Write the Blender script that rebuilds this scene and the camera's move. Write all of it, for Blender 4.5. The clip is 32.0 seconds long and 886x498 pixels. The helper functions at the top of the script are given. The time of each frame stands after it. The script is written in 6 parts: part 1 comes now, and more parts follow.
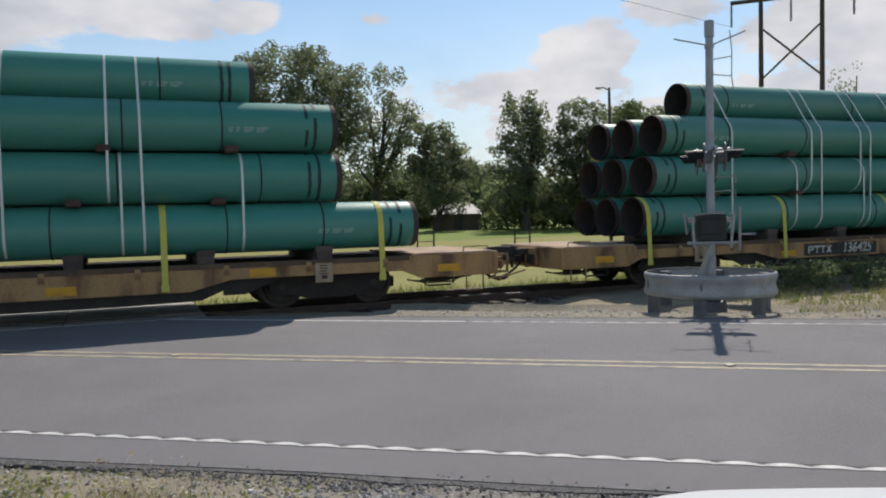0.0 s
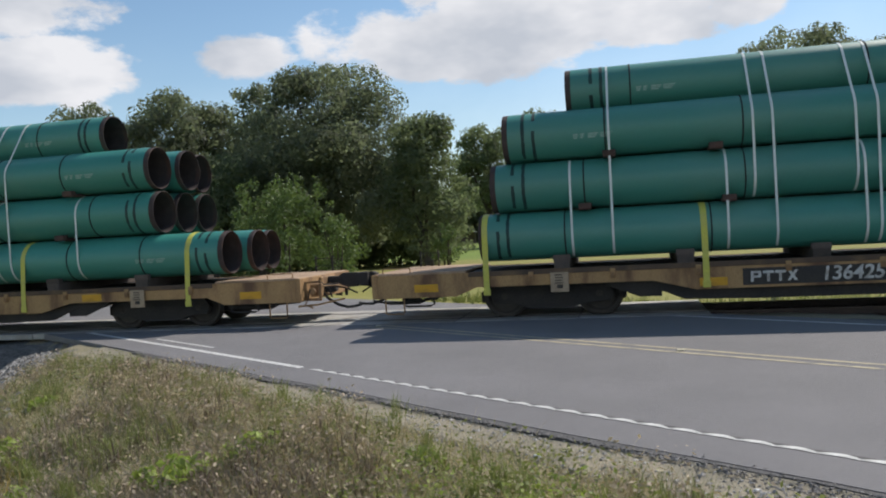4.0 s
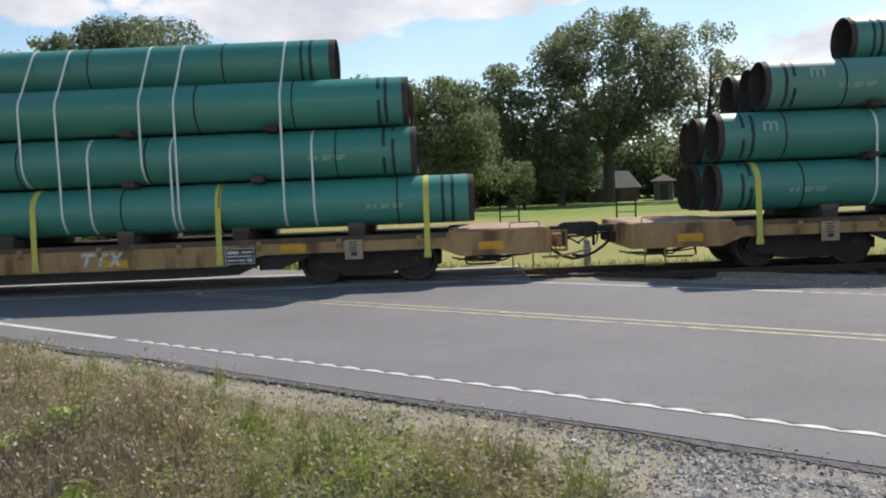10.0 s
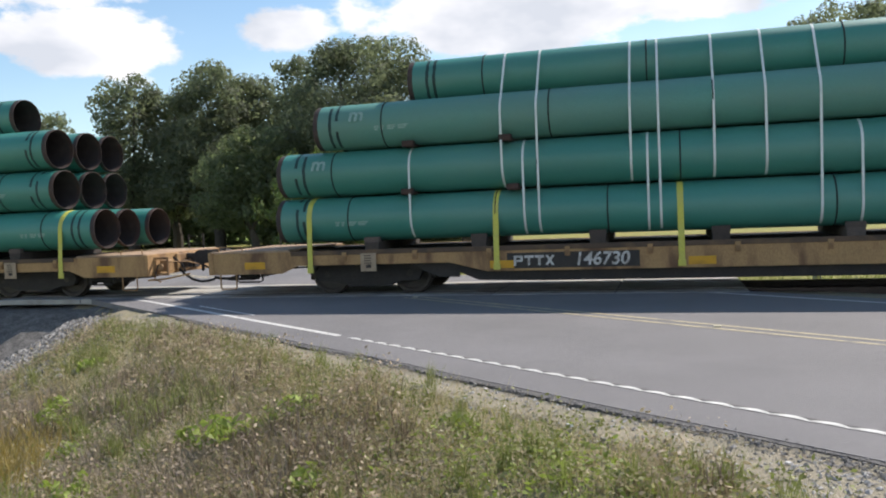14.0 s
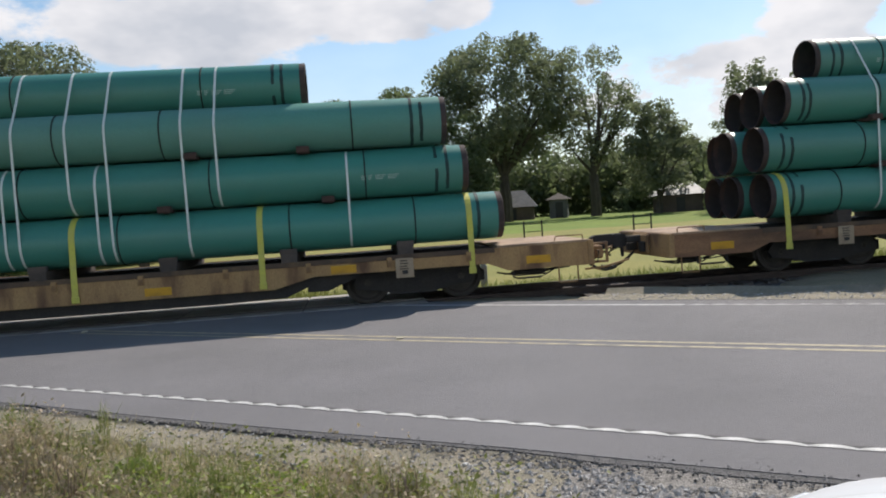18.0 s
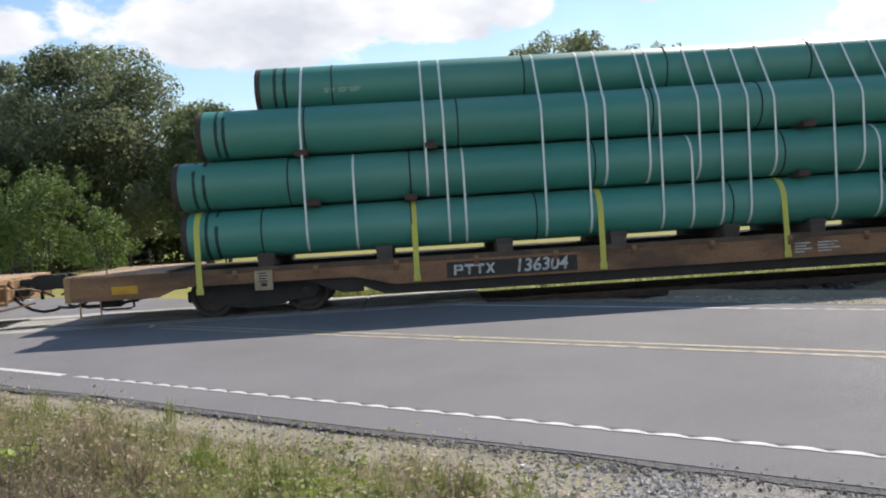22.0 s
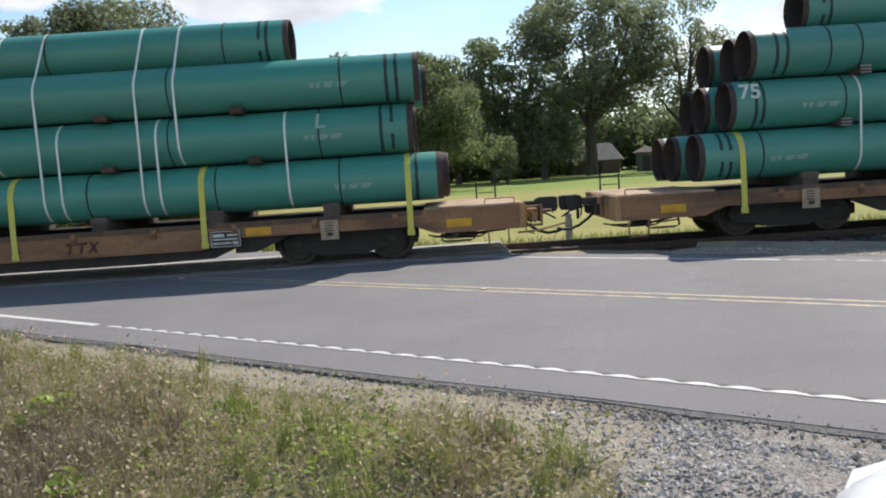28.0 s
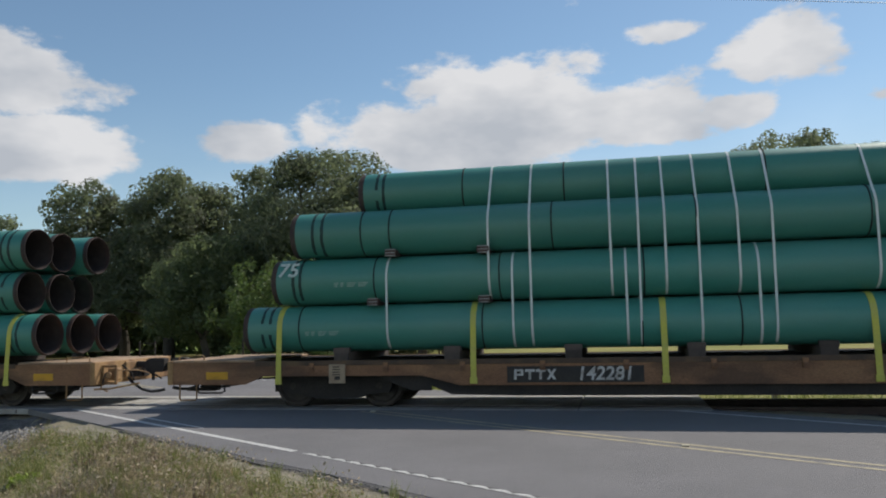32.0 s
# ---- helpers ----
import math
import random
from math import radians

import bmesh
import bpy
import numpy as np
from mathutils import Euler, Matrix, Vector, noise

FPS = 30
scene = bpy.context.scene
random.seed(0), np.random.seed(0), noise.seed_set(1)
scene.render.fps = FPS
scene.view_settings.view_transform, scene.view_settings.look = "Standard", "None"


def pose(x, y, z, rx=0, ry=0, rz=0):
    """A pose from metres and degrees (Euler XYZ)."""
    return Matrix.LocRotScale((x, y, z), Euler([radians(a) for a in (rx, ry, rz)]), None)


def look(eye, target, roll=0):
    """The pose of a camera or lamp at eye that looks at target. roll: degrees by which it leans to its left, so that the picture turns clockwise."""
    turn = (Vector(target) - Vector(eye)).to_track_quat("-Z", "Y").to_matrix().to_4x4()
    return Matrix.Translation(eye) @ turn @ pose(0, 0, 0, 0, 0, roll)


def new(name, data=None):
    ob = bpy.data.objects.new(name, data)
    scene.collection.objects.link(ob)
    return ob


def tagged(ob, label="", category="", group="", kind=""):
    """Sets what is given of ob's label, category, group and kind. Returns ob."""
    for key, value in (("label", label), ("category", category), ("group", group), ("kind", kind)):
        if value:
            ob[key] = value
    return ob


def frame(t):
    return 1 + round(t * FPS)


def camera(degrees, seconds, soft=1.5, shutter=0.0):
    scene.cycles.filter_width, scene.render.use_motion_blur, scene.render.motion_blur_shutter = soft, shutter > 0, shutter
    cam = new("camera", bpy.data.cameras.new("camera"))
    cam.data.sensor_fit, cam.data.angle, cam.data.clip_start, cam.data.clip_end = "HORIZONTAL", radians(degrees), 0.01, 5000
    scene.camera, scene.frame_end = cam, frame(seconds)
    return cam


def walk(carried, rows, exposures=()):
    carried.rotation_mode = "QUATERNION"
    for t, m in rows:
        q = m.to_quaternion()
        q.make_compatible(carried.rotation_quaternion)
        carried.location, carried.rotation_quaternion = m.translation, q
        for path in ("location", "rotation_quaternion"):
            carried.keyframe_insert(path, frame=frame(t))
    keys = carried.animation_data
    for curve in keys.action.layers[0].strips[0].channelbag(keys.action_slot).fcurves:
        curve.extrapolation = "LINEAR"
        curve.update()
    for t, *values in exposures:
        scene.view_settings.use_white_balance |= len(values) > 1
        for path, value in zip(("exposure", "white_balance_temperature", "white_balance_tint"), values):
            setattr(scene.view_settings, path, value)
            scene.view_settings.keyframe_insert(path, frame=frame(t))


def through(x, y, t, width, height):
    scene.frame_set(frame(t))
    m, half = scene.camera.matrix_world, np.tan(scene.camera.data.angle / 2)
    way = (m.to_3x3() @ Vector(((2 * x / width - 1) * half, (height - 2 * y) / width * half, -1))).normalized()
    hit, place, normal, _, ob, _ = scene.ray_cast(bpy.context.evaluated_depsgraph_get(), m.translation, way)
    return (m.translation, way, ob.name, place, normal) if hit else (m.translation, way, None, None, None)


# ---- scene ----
cam = camera(58.29, 32.0, soft=2.0)
PATH = [
    (0.00, 0.168, 0.077, 1.775, 87.46, 1.34, -22.19),
    (0.50, 0.133, 0.064, 1.770, 88.50, 1.84, -21.03),
    (1.00, 0.101, 0.031, 1.776, 88.60, 2.72, -17.52),
    (1.50, 0.118, 0.009, 1.789, 88.49, 3.89, -11.28),
    (2.00, 0.142, 0.003, 1.735, 88.66, 2.63, -6.51),
    (2.50, 0.152, -0.003, 1.735, 88.78, 2.75, 0.90),
    (3.50, 0.173, -0.015, 1.750, 88.70, 3.20, 14.00),
    (4.50, 0.194, -0.028, 1.732, 88.82, 3.30, 6.68),
    (5.00, 0.262, 0.018, 1.738, 88.19, 2.29, -8.92),
    (5.50, 0.183, 0.033, 1.734, 88.26, 3.26, -13.66),
    (6.00, 0.221, 0.086, 1.807, 87.40, 0.76, -14.49),
    (6.50, 0.222, 0.100, 1.761, 86.03, 0.44, -19.35),
    (7.00, 0.206, 0.134, 1.737, 86.61, 1.25, -22.63),
    (7.50, 0.198, 0.136, 1.705, 86.91, 1.46, -20.35),
    (8.00, 0.165, 0.122, 1.698, 86.08, 1.56, -16.02),
    (8.50, 0.141, 0.089, 1.710, 86.15, 1.38, -10.83),
    (9.00, 0.138, 0.065, 1.693, 86.42, 1.79, -7.11),
    (9.50, 0.128, 0.034, 1.707, 85.90, 1.87, -3.27),
    (10.00, 0.133, 0.024, 1.702, 85.96, 2.29, 0.56),
    (10.50, 0.127, -0.011, 1.698, 86.23, 2.37, 5.45),
    (11.00, 0.106, -0.039, 1.690, 86.29, 1.65, 10.34),
    (11.50, 0.106, -0.076, 1.702, 86.03, 1.38, 15.55),
    (12.00, 0.111, -0.071, 1.686, 86.03, 1.86, 17.83),
    (12.50, 0.102, -0.113, 1.686, 86.32, 1.61, 22.17),
    (13.00, 0.105, -0.137, 1.690, 86.65, 1.90, 26.41),
    (13.50, 0.132, -0.149, 1.692, 87.25, 2.08, 29.00),
    (14.00, 0.200, -0.106, 1.708, 87.16, 2.41, 15.78),
    (14.50, 0.258, -0.056, 1.741, 87.01, 3.43, -6.08),
    (15.00, 0.318, 0.057, 1.694, 87.87, 3.51, -17.40),
    (15.50, 0.209, 0.104, 1.713, 85.46, 2.73, -19.09),
    (17.50, 0.216, -0.008, 1.735, 86.54, 3.96, -11.27),
    (18.00, 0.246, -0.049, 1.751, 87.18, 3.84, -6.58),
    (18.50, 0.212, -0.120, 1.746, 86.38, 3.69, -2.45),
    (19.00, 0.167, -0.174, 1.766, 86.07, 3.87, 0.82),
    (19.50, 0.152, -0.148, 1.771, 86.32, 4.49, 5.96),
    (20.00, 0.144, -0.148, 1.752, 86.71, 4.10, 8.90),
    (20.50, 0.159, -0.153, 1.736, 85.29, 3.80, 10.65),
    (21.00, 0.150, -0.156, 1.749, 84.58, 3.27, 11.24),
    (21.50, 0.198, -0.127, 1.760, 87.14, 3.67, 7.92),
    (22.00, 0.240, -0.049, 1.757, 87.41, 3.52, -2.33),
    (22.50, 0.249, 0.020, 1.753, 87.21, 3.93, -14.25),
    (23.00, 0.248, 0.018, 1.790, 86.85, 4.00, -29.23),
    (23.50, 0.252, 0.019, 1.770, 89.16, 5.33, -33.98),
    (24.00, 0.182, 0.046, 1.761, 86.82, 4.81, -29.76),
    (24.50, 0.173, 0.058, 1.725, 84.53, 6.27, -21.99),
    (25.00, 0.227, 0.066, 1.745, 87.06, 4.06, -25.25),
    (25.50, 0.201, 0.120, 1.718, 84.53, 4.17, -21.51),
    (27.50, 0.178, 0.030, 1.718, 81.61, 6.35, -6.69),
    (28.00, 0.196, -0.019, 1.719, 84.20, 3.74, -0.63),
    (28.50, 0.170, 0.018, 1.738, 86.83, 2.73, 2.57),
    (29.00, 0.180, 0.032, 1.707, 86.09, 2.19, 5.44),
    (29.50, 0.181, 0.054, 1.688, 90.19, 2.17, 1.87),
    (30.00, 0.177, 0.088, 1.672, 90.39, 2.64, 0.78),
    (30.50, 0.128, 0.098, 1.687, 91.64, 3.27, 4.98),
    (31.00, 0.055, 0.097, 1.688, 93.24, 1.86, 4.31),
    (31.50, 0.022, 0.064, 1.675, 95.19, 2.11, 10.29),
    (32.00, 0.019, 0.040, 1.678, 95.23, 1.26, 12.49),
]
walk(cam, [(t, pose(x, y, z, rx, ry, rz)) for t, x, y, z, rx, ry, rz in PATH],
     exposures=[(0, -0.05, 6750, 13), (1, -0.28, 6750, 13), (2, -0.27, 6750, 13), (4.5, 0.1, 6620, 11.5), (5, 0.05, 6620, 11.5), (6, 0.15, 6620, 11.5), (7, -0.05, 6620, 11.5), (9, 0.15, 6750, 13), (10, 0.32, 6750, 13), (11, 0.3, 6750, 13), (13, 0.45, 6750, 13), (14, 0.5, 6750, 13), (15, 0, 6750, 13), (18, 0.15, 6750, 13), (20, 0.4, 6750, 13), (21, 0.56, 6750, 13), (22, 0.45, 6750, 13), (23, 0.05, 6620, 11.5), (24, -0.34, 6620, 11.5), (25, -0.15, 6620, 11.5), (28, 0.5, 6750, 13), (29, 0.35, 6750, 13), (30, -0.05, 6700, 10.5), (31, -0.05, 6700, 10.5), (32, -0.15, 6700, 10.5)])

# ---- world, sun ----
SUN_TO = Vector((0.60, 0.73, 1.0)).normalized()
SUN_EL = math.asin(SUN_TO.z)
SUN_AZ = math.atan2(SUN_TO.x, SUN_TO.y)

world = bpy.data.worlds.new("sky")
scene.world = world
world.use_nodes = True
wn, wl = world.node_tree.nodes, world.node_tree.links
wn.clear()


def wnode(kind, **props):
    n = wn.new(kind)
    for k, v in props.items():
        setattr(n, k, v)
    return n


def wmath(op, a, b=None, clamp=False):
    n = wnode("ShaderNodeMath", operation=op, use_clamp=clamp)
    for i, v in enumerate((a, b)):
        if v is None:
            continue
        if isinstance(v, (int, float)):
            n.inputs[i].default_value = v
        else:
            wl.new(v, n.inputs[i])
    return n.outputs[0]


sky = wnode("ShaderNodeTexSky", sky_type="NISHITA", sun_disc=False)
sky.sun_elevation, sky.sun_rotation = SUN_EL, SUN_AZ
sky.air_density, sky.dust_density, sky.ozone_density = 1.0, 0.2, 1.3
wcoord = wnode("ShaderNodeTexCoord")
wdir = wcoord.outputs["Generated"]
# clouds: lobes at compass bearing (degrees right of +y), height, half width, half height, strength
CLOUDS = [(-7, 14.6, 10.5, 4.2, 1.0), (-15, 13.5, 8, 2.8, 0.8), (1.5, 14.2, 6, 2.8, 0.8), (-26, 12.6, 3.6, 1.7, 0.8), (-11, 11.6, 8, 1.6, 0.7),
          (-42, 16.5, 7, 3.4, 0.9), (-39, 11.8, 7, 2.4, 0.85), (11.5, 17.5, 4, 2.2, 0.75), (4.5, 19.5, 3.2, 0.9, 0.7), (8.5, 13.8, 3, 1.3, 0.75),
          (32, 11, 4.6, 2.6, 0.9), (28, 8.5, 10, 2.2, 0.6), (39, 13.4, 4, 1.6, 0.65), (17.6, 13.6, 1.8, 0.7, 0.6), (50, 11.5, 9, 3.6, 0.75), (63, 10, 12, 6, 0.85),
          (42, 6, 26, 3.4, 0.65), (-60, 12, 14, 5, 0.7), (90, 14, 22, 8, 0.7), (-100, 15, 25, 8, 0.7),
          (150, 18, 30, 9, 0.7), (200, 15, 30, 9, 0.7), (0, 32, 18, 6, 0.5), (50, 40, 20, 8, 0.5), (-55, 36, 20, 7, 0.5)]
warp = wnode("ShaderNodeTexNoise")
warp.inputs["Scale"].default_value, warp.inputs["Detail"].default_value = 9.0, 9.0
warp.inputs["Roughness"].default_value = 0.6
wmap = wnode("ShaderNodeMapping")
wmap.inputs["Scale"].default_value = (1, 1, 2.0)
wl.new(wdir, wmap.inputs["Vector"])
wl.new(wmap.outputs[0], warp.inputs["Vector"])
total = None
for az, el, hw, hh, amount in CLOUDS:
    a, e = radians(az), radians(el)
    c = (math.sin(a) * math.cos(e), math.cos(a) * math.cos(e), math.sin(e))
    sub = wnode("ShaderNodeVectorMath", operation="SUBTRACT")
    wl.new(wdir, sub.inputs[0])
    sub.inputs[1].default_value = c
    mul = wnode("ShaderNodeVectorMath", operation="MULTIPLY")
    wl.new(sub.outputs[0], mul.inputs[0])
    w_, h_ = 1 / math.sin(radians(hw)), 1 / math.sin(radians(hh))
    mul.inputs[1].default_value = (w_, w_, h_)
    ln = wnode("ShaderNodeVectorMath", operation="LENGTH")
    wl.new(mul.outputs[0], ln.inputs[0])
    lobe = wmath("MULTIPLY", wmath("SUBTRACT", 1.0, ln.outputs["Value"]), amount)
    total = lobe if total is None else wmath("MAXIMUM", total, lobe)
dens = wmath("ADD", wmath("MULTIPLY", total, 0.55), wmath("MULTIPLY", wmath("SUBTRACT", warp.outputs["Fac"], 0.5), 0.95))
cover = wnode("ShaderNodeMapRange", interpolation_type="SMOOTHSTEP")
cover.inputs["From Min"].default_value, cover.inputs["From Max"].default_value = 0.0, 0.14
wl.new(dens, cover.inputs["Value"])
shade_noise = wnode("ShaderNodeTexNoise")
shade_noise.inputs["Scale"].default_value, shade_noise.inputs["Detail"].default_value = 7.0, 4.0
wl.new(wmap.outputs[0], shade_noise.inputs["Vector"])
cloud_ramp = wnode("ShaderNodeValToRGB")
cloud_ramp.color_ramp.elements[0].position, cloud_ramp.color_ramp.elements[0].color = 0.35, (0.62, 0.68, 0.77, 1)
cloud_ramp.color_ramp.elements[1].position, cloud_ramp.color_ramp.elements[1].color = 0.62, (0.97, 1, 1.05, 1)
wl.new(shade_noise.outputs["Fac"], cloud_ramp.inputs["Fac"])
bg_sky, bg_cloud = wnode("ShaderNodeBackground"), wnode("ShaderNodeBackground")
bg_sky.inputs["Strength"].default_value = 0.125
bg_cloud.inputs["Strength"].default_value = 0.82
clear = wnode("ShaderNodeMix", data_type="RGBA", blend_type="MULTIPLY")
clear.inputs[0].default_value = 1.0
clear.inputs[7].default_value = (0.9, 1.0, 1.0, 1)
wl.new(sky.outputs[0], clear.inputs[6])
wl.new(clear.outputs[2], bg_sky.inputs["Color"])
wl.new(cloud_ramp.outputs["Color"], bg_cloud.inputs["Color"])
wmix = wnode("ShaderNodeMixShader")
sep = wnode("ShaderNodeSeparateXYZ")
wl.new(wdir, sep.inputs[0])
haze = wnode("ShaderNodeMapRange", interpolation_type="SMOOTHSTEP")
haze.inputs["From Min"].default_value, haze.inputs["From Max"].default_value = 0.3, 0.0
haze.inputs["To Max"].default_value = 0.8
wl.new(sep.outputs["Z"], haze.inputs["Value"])
sunside = wnode("ShaderNodeVectorMath", operation="DOT_PRODUCT")
wl.new(wdir, sunside.inputs[0])
sunside.inputs[1].default_value = (0.9, 0.3, 0)
hazy = wmath("MULTIPLY", haze.outputs[0], wmath("ADD", wmath("MULTIPLY", sunside.outputs["Value"], 0.7), 0.42, True))
wl.new(wmath("MAXIMUM", cover.outputs[0], hazy), wmix.inputs[0])
wl.new(bg_sky.outputs[0], wmix.inputs[1])
wl.new(bg_cloud.outputs[0], wmix.inputs[2])
wl.new(wmix.outputs[0], wnode("ShaderNodeOutputWorld").inputs["Surface"])

sun = new("sun", bpy.data.lights.new("sun", "SUN"))
sun.data.energy, sun.data.angle, sun.data.color = 4.4, radians(0.6), (1.0, 0.95, 0.87)
sun.matrix_world = look((0, 0, 60), Vector((0, 0, 60)) - SUN_TO)


# ---- materials ----
def mat(name, color, color2=None, rough=0.7, metal=0.0, scale=6.0, detail=5.0, bump=0.0, bump_scale=60.0, fine=0.25,
        stain=None, stain_scale=1.0, stain_amount=0.5, spec=0.4, stretch=(1, 1, 1), island=0.0, rnd=0.0):
    """Principled surface: two colours mixed by noise, finer grain, optional stains, bump, and piece-to-piece variation."""
    m = bpy.data.materials.new(name)
    m.use_nodes = True
    nt = m.node_tree
    nodes, links = nt.nodes, nt.links
    b = nodes["Principled BSDF"]
    b.inputs["Roughness"].default_value, b.inputs["Metallic"].default_value = rough, metal
    b.inputs["Specular IOR Level"].default_value = spec
    co = nodes.new("ShaderNodeTexCoord")
    mp = nodes.new("ShaderNodeMapping")
    mp.inputs["Scale"].default_value = stretch
    links.new(co.outputs["Object"], mp.inputs["Vector"])

    def tex(s, d):
        n = nodes.new("ShaderNodeTexNoise")
        n.inputs["Scale"].default_value, n.inputs["Detail"].default_value = s, d
        links.new(mp.outputs[0], n.inputs["Vector"])
        return n.outputs["Fac"]

    def ramp(fac, lo, hi):
        n = nodes.new("ShaderNodeMapRange")
        n.inputs["From Min"].default_value, n.inputs["From Max"].default_value = lo, hi
        links.new(fac, n.inputs["Value"])
        return n.outputs[0]

    def mix(fac, a, c, mode="MIX"):
        n = nodes.new("ShaderNodeMix")
        n.data_type, n.blend_type = "RGBA", mode
        for sock, v in ((n.inputs[0], fac), (n.inputs[6], a), (n.inputs[7], c)):
            if isinstance(v, (int, float)):
                sock.default_value = v
            elif isinstance(v, tuple):
                sock.default_value = (*v, 1)
            else:
                links.new(v, sock)
        return n.outputs[2]

    c2 = color2 or tuple(x * 0.72 for x in color)
    out = mix(ramp(tex(scale, detail), 0.35, 0.65), color, c2)
    if fine:
        g = ramp(tex(bump_scale, 3.0), 0.25, 0.75)
        grey = nodes.new("ShaderNodeMapRange")
        grey.inputs["To Min"].default_value, grey.inputs["To Max"].default_value = 1 - fine, 1 + fine
        links.new(g, grey.inputs["Value"])
        comb = nodes.new("ShaderNodeCombineColor")
        for i in range(3):
            links.new(grey.outputs[0], comb.inputs[i])
        out = mix(1.0, out, comb.outputs[0], "MULTIPLY")
    if stain:
        f = ramp(tex(stain_scale, 6.0), 0.5, 0.68)
        mm = nodes.new("ShaderNodeMath")
        mm.operation = "MULTIPLY"
        mm.inputs[1].default_value = stain_amount
        links.new(f, mm.inputs[0])
        out = mix(mm.outputs[0], out, stain)
    if island or rnd:
        src = nodes.new("ShaderNodeNewGeometry").outputs["Random Per Island"] if island else nodes.new("ShaderNodeObjectInfo").outputs["Random"]
        amount = island or rnd
        v = nodes.new("ShaderNodeMapRange")
        v.inputs["To Min"].default_value, v.inputs["To Max"].default_value = 1 - amount, 1 + amount
        links.new(src, v.inputs["Value"])
        hs = nodes.new("ShaderNodeHueSaturation")
        links.new(v.outputs[0], hs.inputs["Value"])
        links.new(out, hs.inputs["Color"])
        out = hs.outputs[0]
    links.new(out, b.inputs["Base Color"])
    if bump:
        bp = nodes.new("ShaderNodeBump")
        bp.inputs["Strength"].default_value = bump
        bp.inputs["Distance"].default_value = 0.02
        links.new(tex(bump_scale, 4.0), bp.inputs["Height"])
        links.new(bp.outputs[0], b.inputs["Normal"])
    return m


def leaf_mat(name, a, c, through=0.35):
    m = mat(name, a, c, rough=0.55, scale=0.6, fine=0.2, bump_scale=5.0, island=0.35, spec=0.3)
    nt = m.node_tree
    b, o = nt.nodes["Principled BSDF"], nt.nodes["Material Output"]
    tr = nt.nodes.new("ShaderNodeBsdfTranslucent")
    tr.inputs["Color"].default_value = (a[0] * 1.25, a[1] * 1.35, a[2] * 1.0, 1)
    mx = nt.nodes.new("ShaderNodeMixShader")
    mx.inputs[0].default_value = through
    nt.links.new(b.outputs[0], mx.inputs[1])
    nt.links.new(tr.outputs[0], mx.inputs[2])
    nt.links.new(mx.outputs[0], o.inputs["Surface"])
    return m


ASPHALT = mat("asphalt", (0.185, 0.18, 0.185), (0.16, 0.156, 0.16), rough=0.85, scale=0.5, bump=0.5, bump_scale=140, fine=0.35,
              stain=(0.12, 0.118, 0.122), stain_scale=0.35, stain_amount=0.4)
ASPHALT_EDGE = mat("asphalt_edge", (0.085, 0.083, 0.083), (0.13, 0.125, 0.12), rough=0.9, scale=6, bump=0.8, bump_scale=60, fine=0.5)
PAINT_WHITE = mat("road_paint_white", (0.62, 0.62, 0.6), (0.5, 0.5, 0.48), rough=0.7, scale=9, fine=0.2, bump=0.2, stain=(0.2, 0.2, 0.2), stain_scale=7, stain_amount=0.5)
PAINT_YELLOW = mat("road_paint_yellow", (0.46, 0.4, 0.26), (0.35, 0.31, 0.22), rough=0.7, scale=9, fine=0.25, stain=(0.17, 0.165, 0.155), stain_scale=4, stain_amount=0.85)
SOIL_GRASS = mat("verge_turf", (0.29, 0.25, 0.17), (0.21, 0.19, 0.12), rough=0.95, scale=0.8, bump=0.8, bump_scale=30, fine=0.45,
                 stain=(0.33, 0.28, 0.2), stain_scale=0.5, stain_amount=0.5)
FIELD = mat("field_grass", (0.16, 0.225, 0.03), (0.12, 0.185, 0.025), rough=0.95, scale=0.12, bump=0.6, bump_scale=18, fine=0.35,
            stain=(0.2, 0.21, 0.045), stain_scale=0.06, stain_amount=0.6)
FIELD_DRY = mat("dry_field_grass", (0.25, 0.225, 0.06), (0.2, 0.2, 0.05), rough=0.95, scale=0.2, bump=0.6, bump_scale=18, fine=0.35,
                stain=(0.16, 0.2, 0.04), stain_scale=0.09, stain_amount=0.5)
GRAVEL = mat("gravel_bed", (0.3, 0.28, 0.25), (0.2, 0.185, 0.165), rough=0.95, scale=12, bump=1.0, bump_scale=55, fine=0.55)
DUST = mat("dusty_shoulder", (0.3, 0.265, 0.2), (0.23, 0.21, 0.155), rough=0.95, scale=3, bump=0.8, bump_scale=60, fine=0.4, stain=(0.2, 0.19, 0.14), stain_scale=2)
GRIT = mat("asphalt_grit", (0.15, 0.145, 0.14), (0.2, 0.19, 0.18), rough=0.9, scale=8, fine=0.25, island=0.5)
STONE = mat("gravel_stone", (0.46, 0.44, 0.415), (0.29, 0.275, 0.255), rough=0.9, scale=8, fine=0.25, island=0.35)
BALLAST = mat("ballast", (0.17, 0.16, 0.15), (0.1, 0.095, 0.09), rough=0.95, scale=5, bump=1.0, bump_scale=25, fine=0.5)
CONCRETE = mat("crossing_concrete", (0.42, 0.41, 0.38), (0.33, 0.32, 0.3), rough=0.85, scale=2.5, bump=0.3, bump_scale=70, fine=0.2,
               stain=(0.2, 0.18, 0.15), stain_scale=1.5, stain_amount=0.5, rnd=0.08)
RAIL_TOP = mat("rail_steel", (0.085, 0.062, 0.052), (0.06, 0.045, 0.04), rough=0.6, metal=0.3, scale=5, fine=0.2)
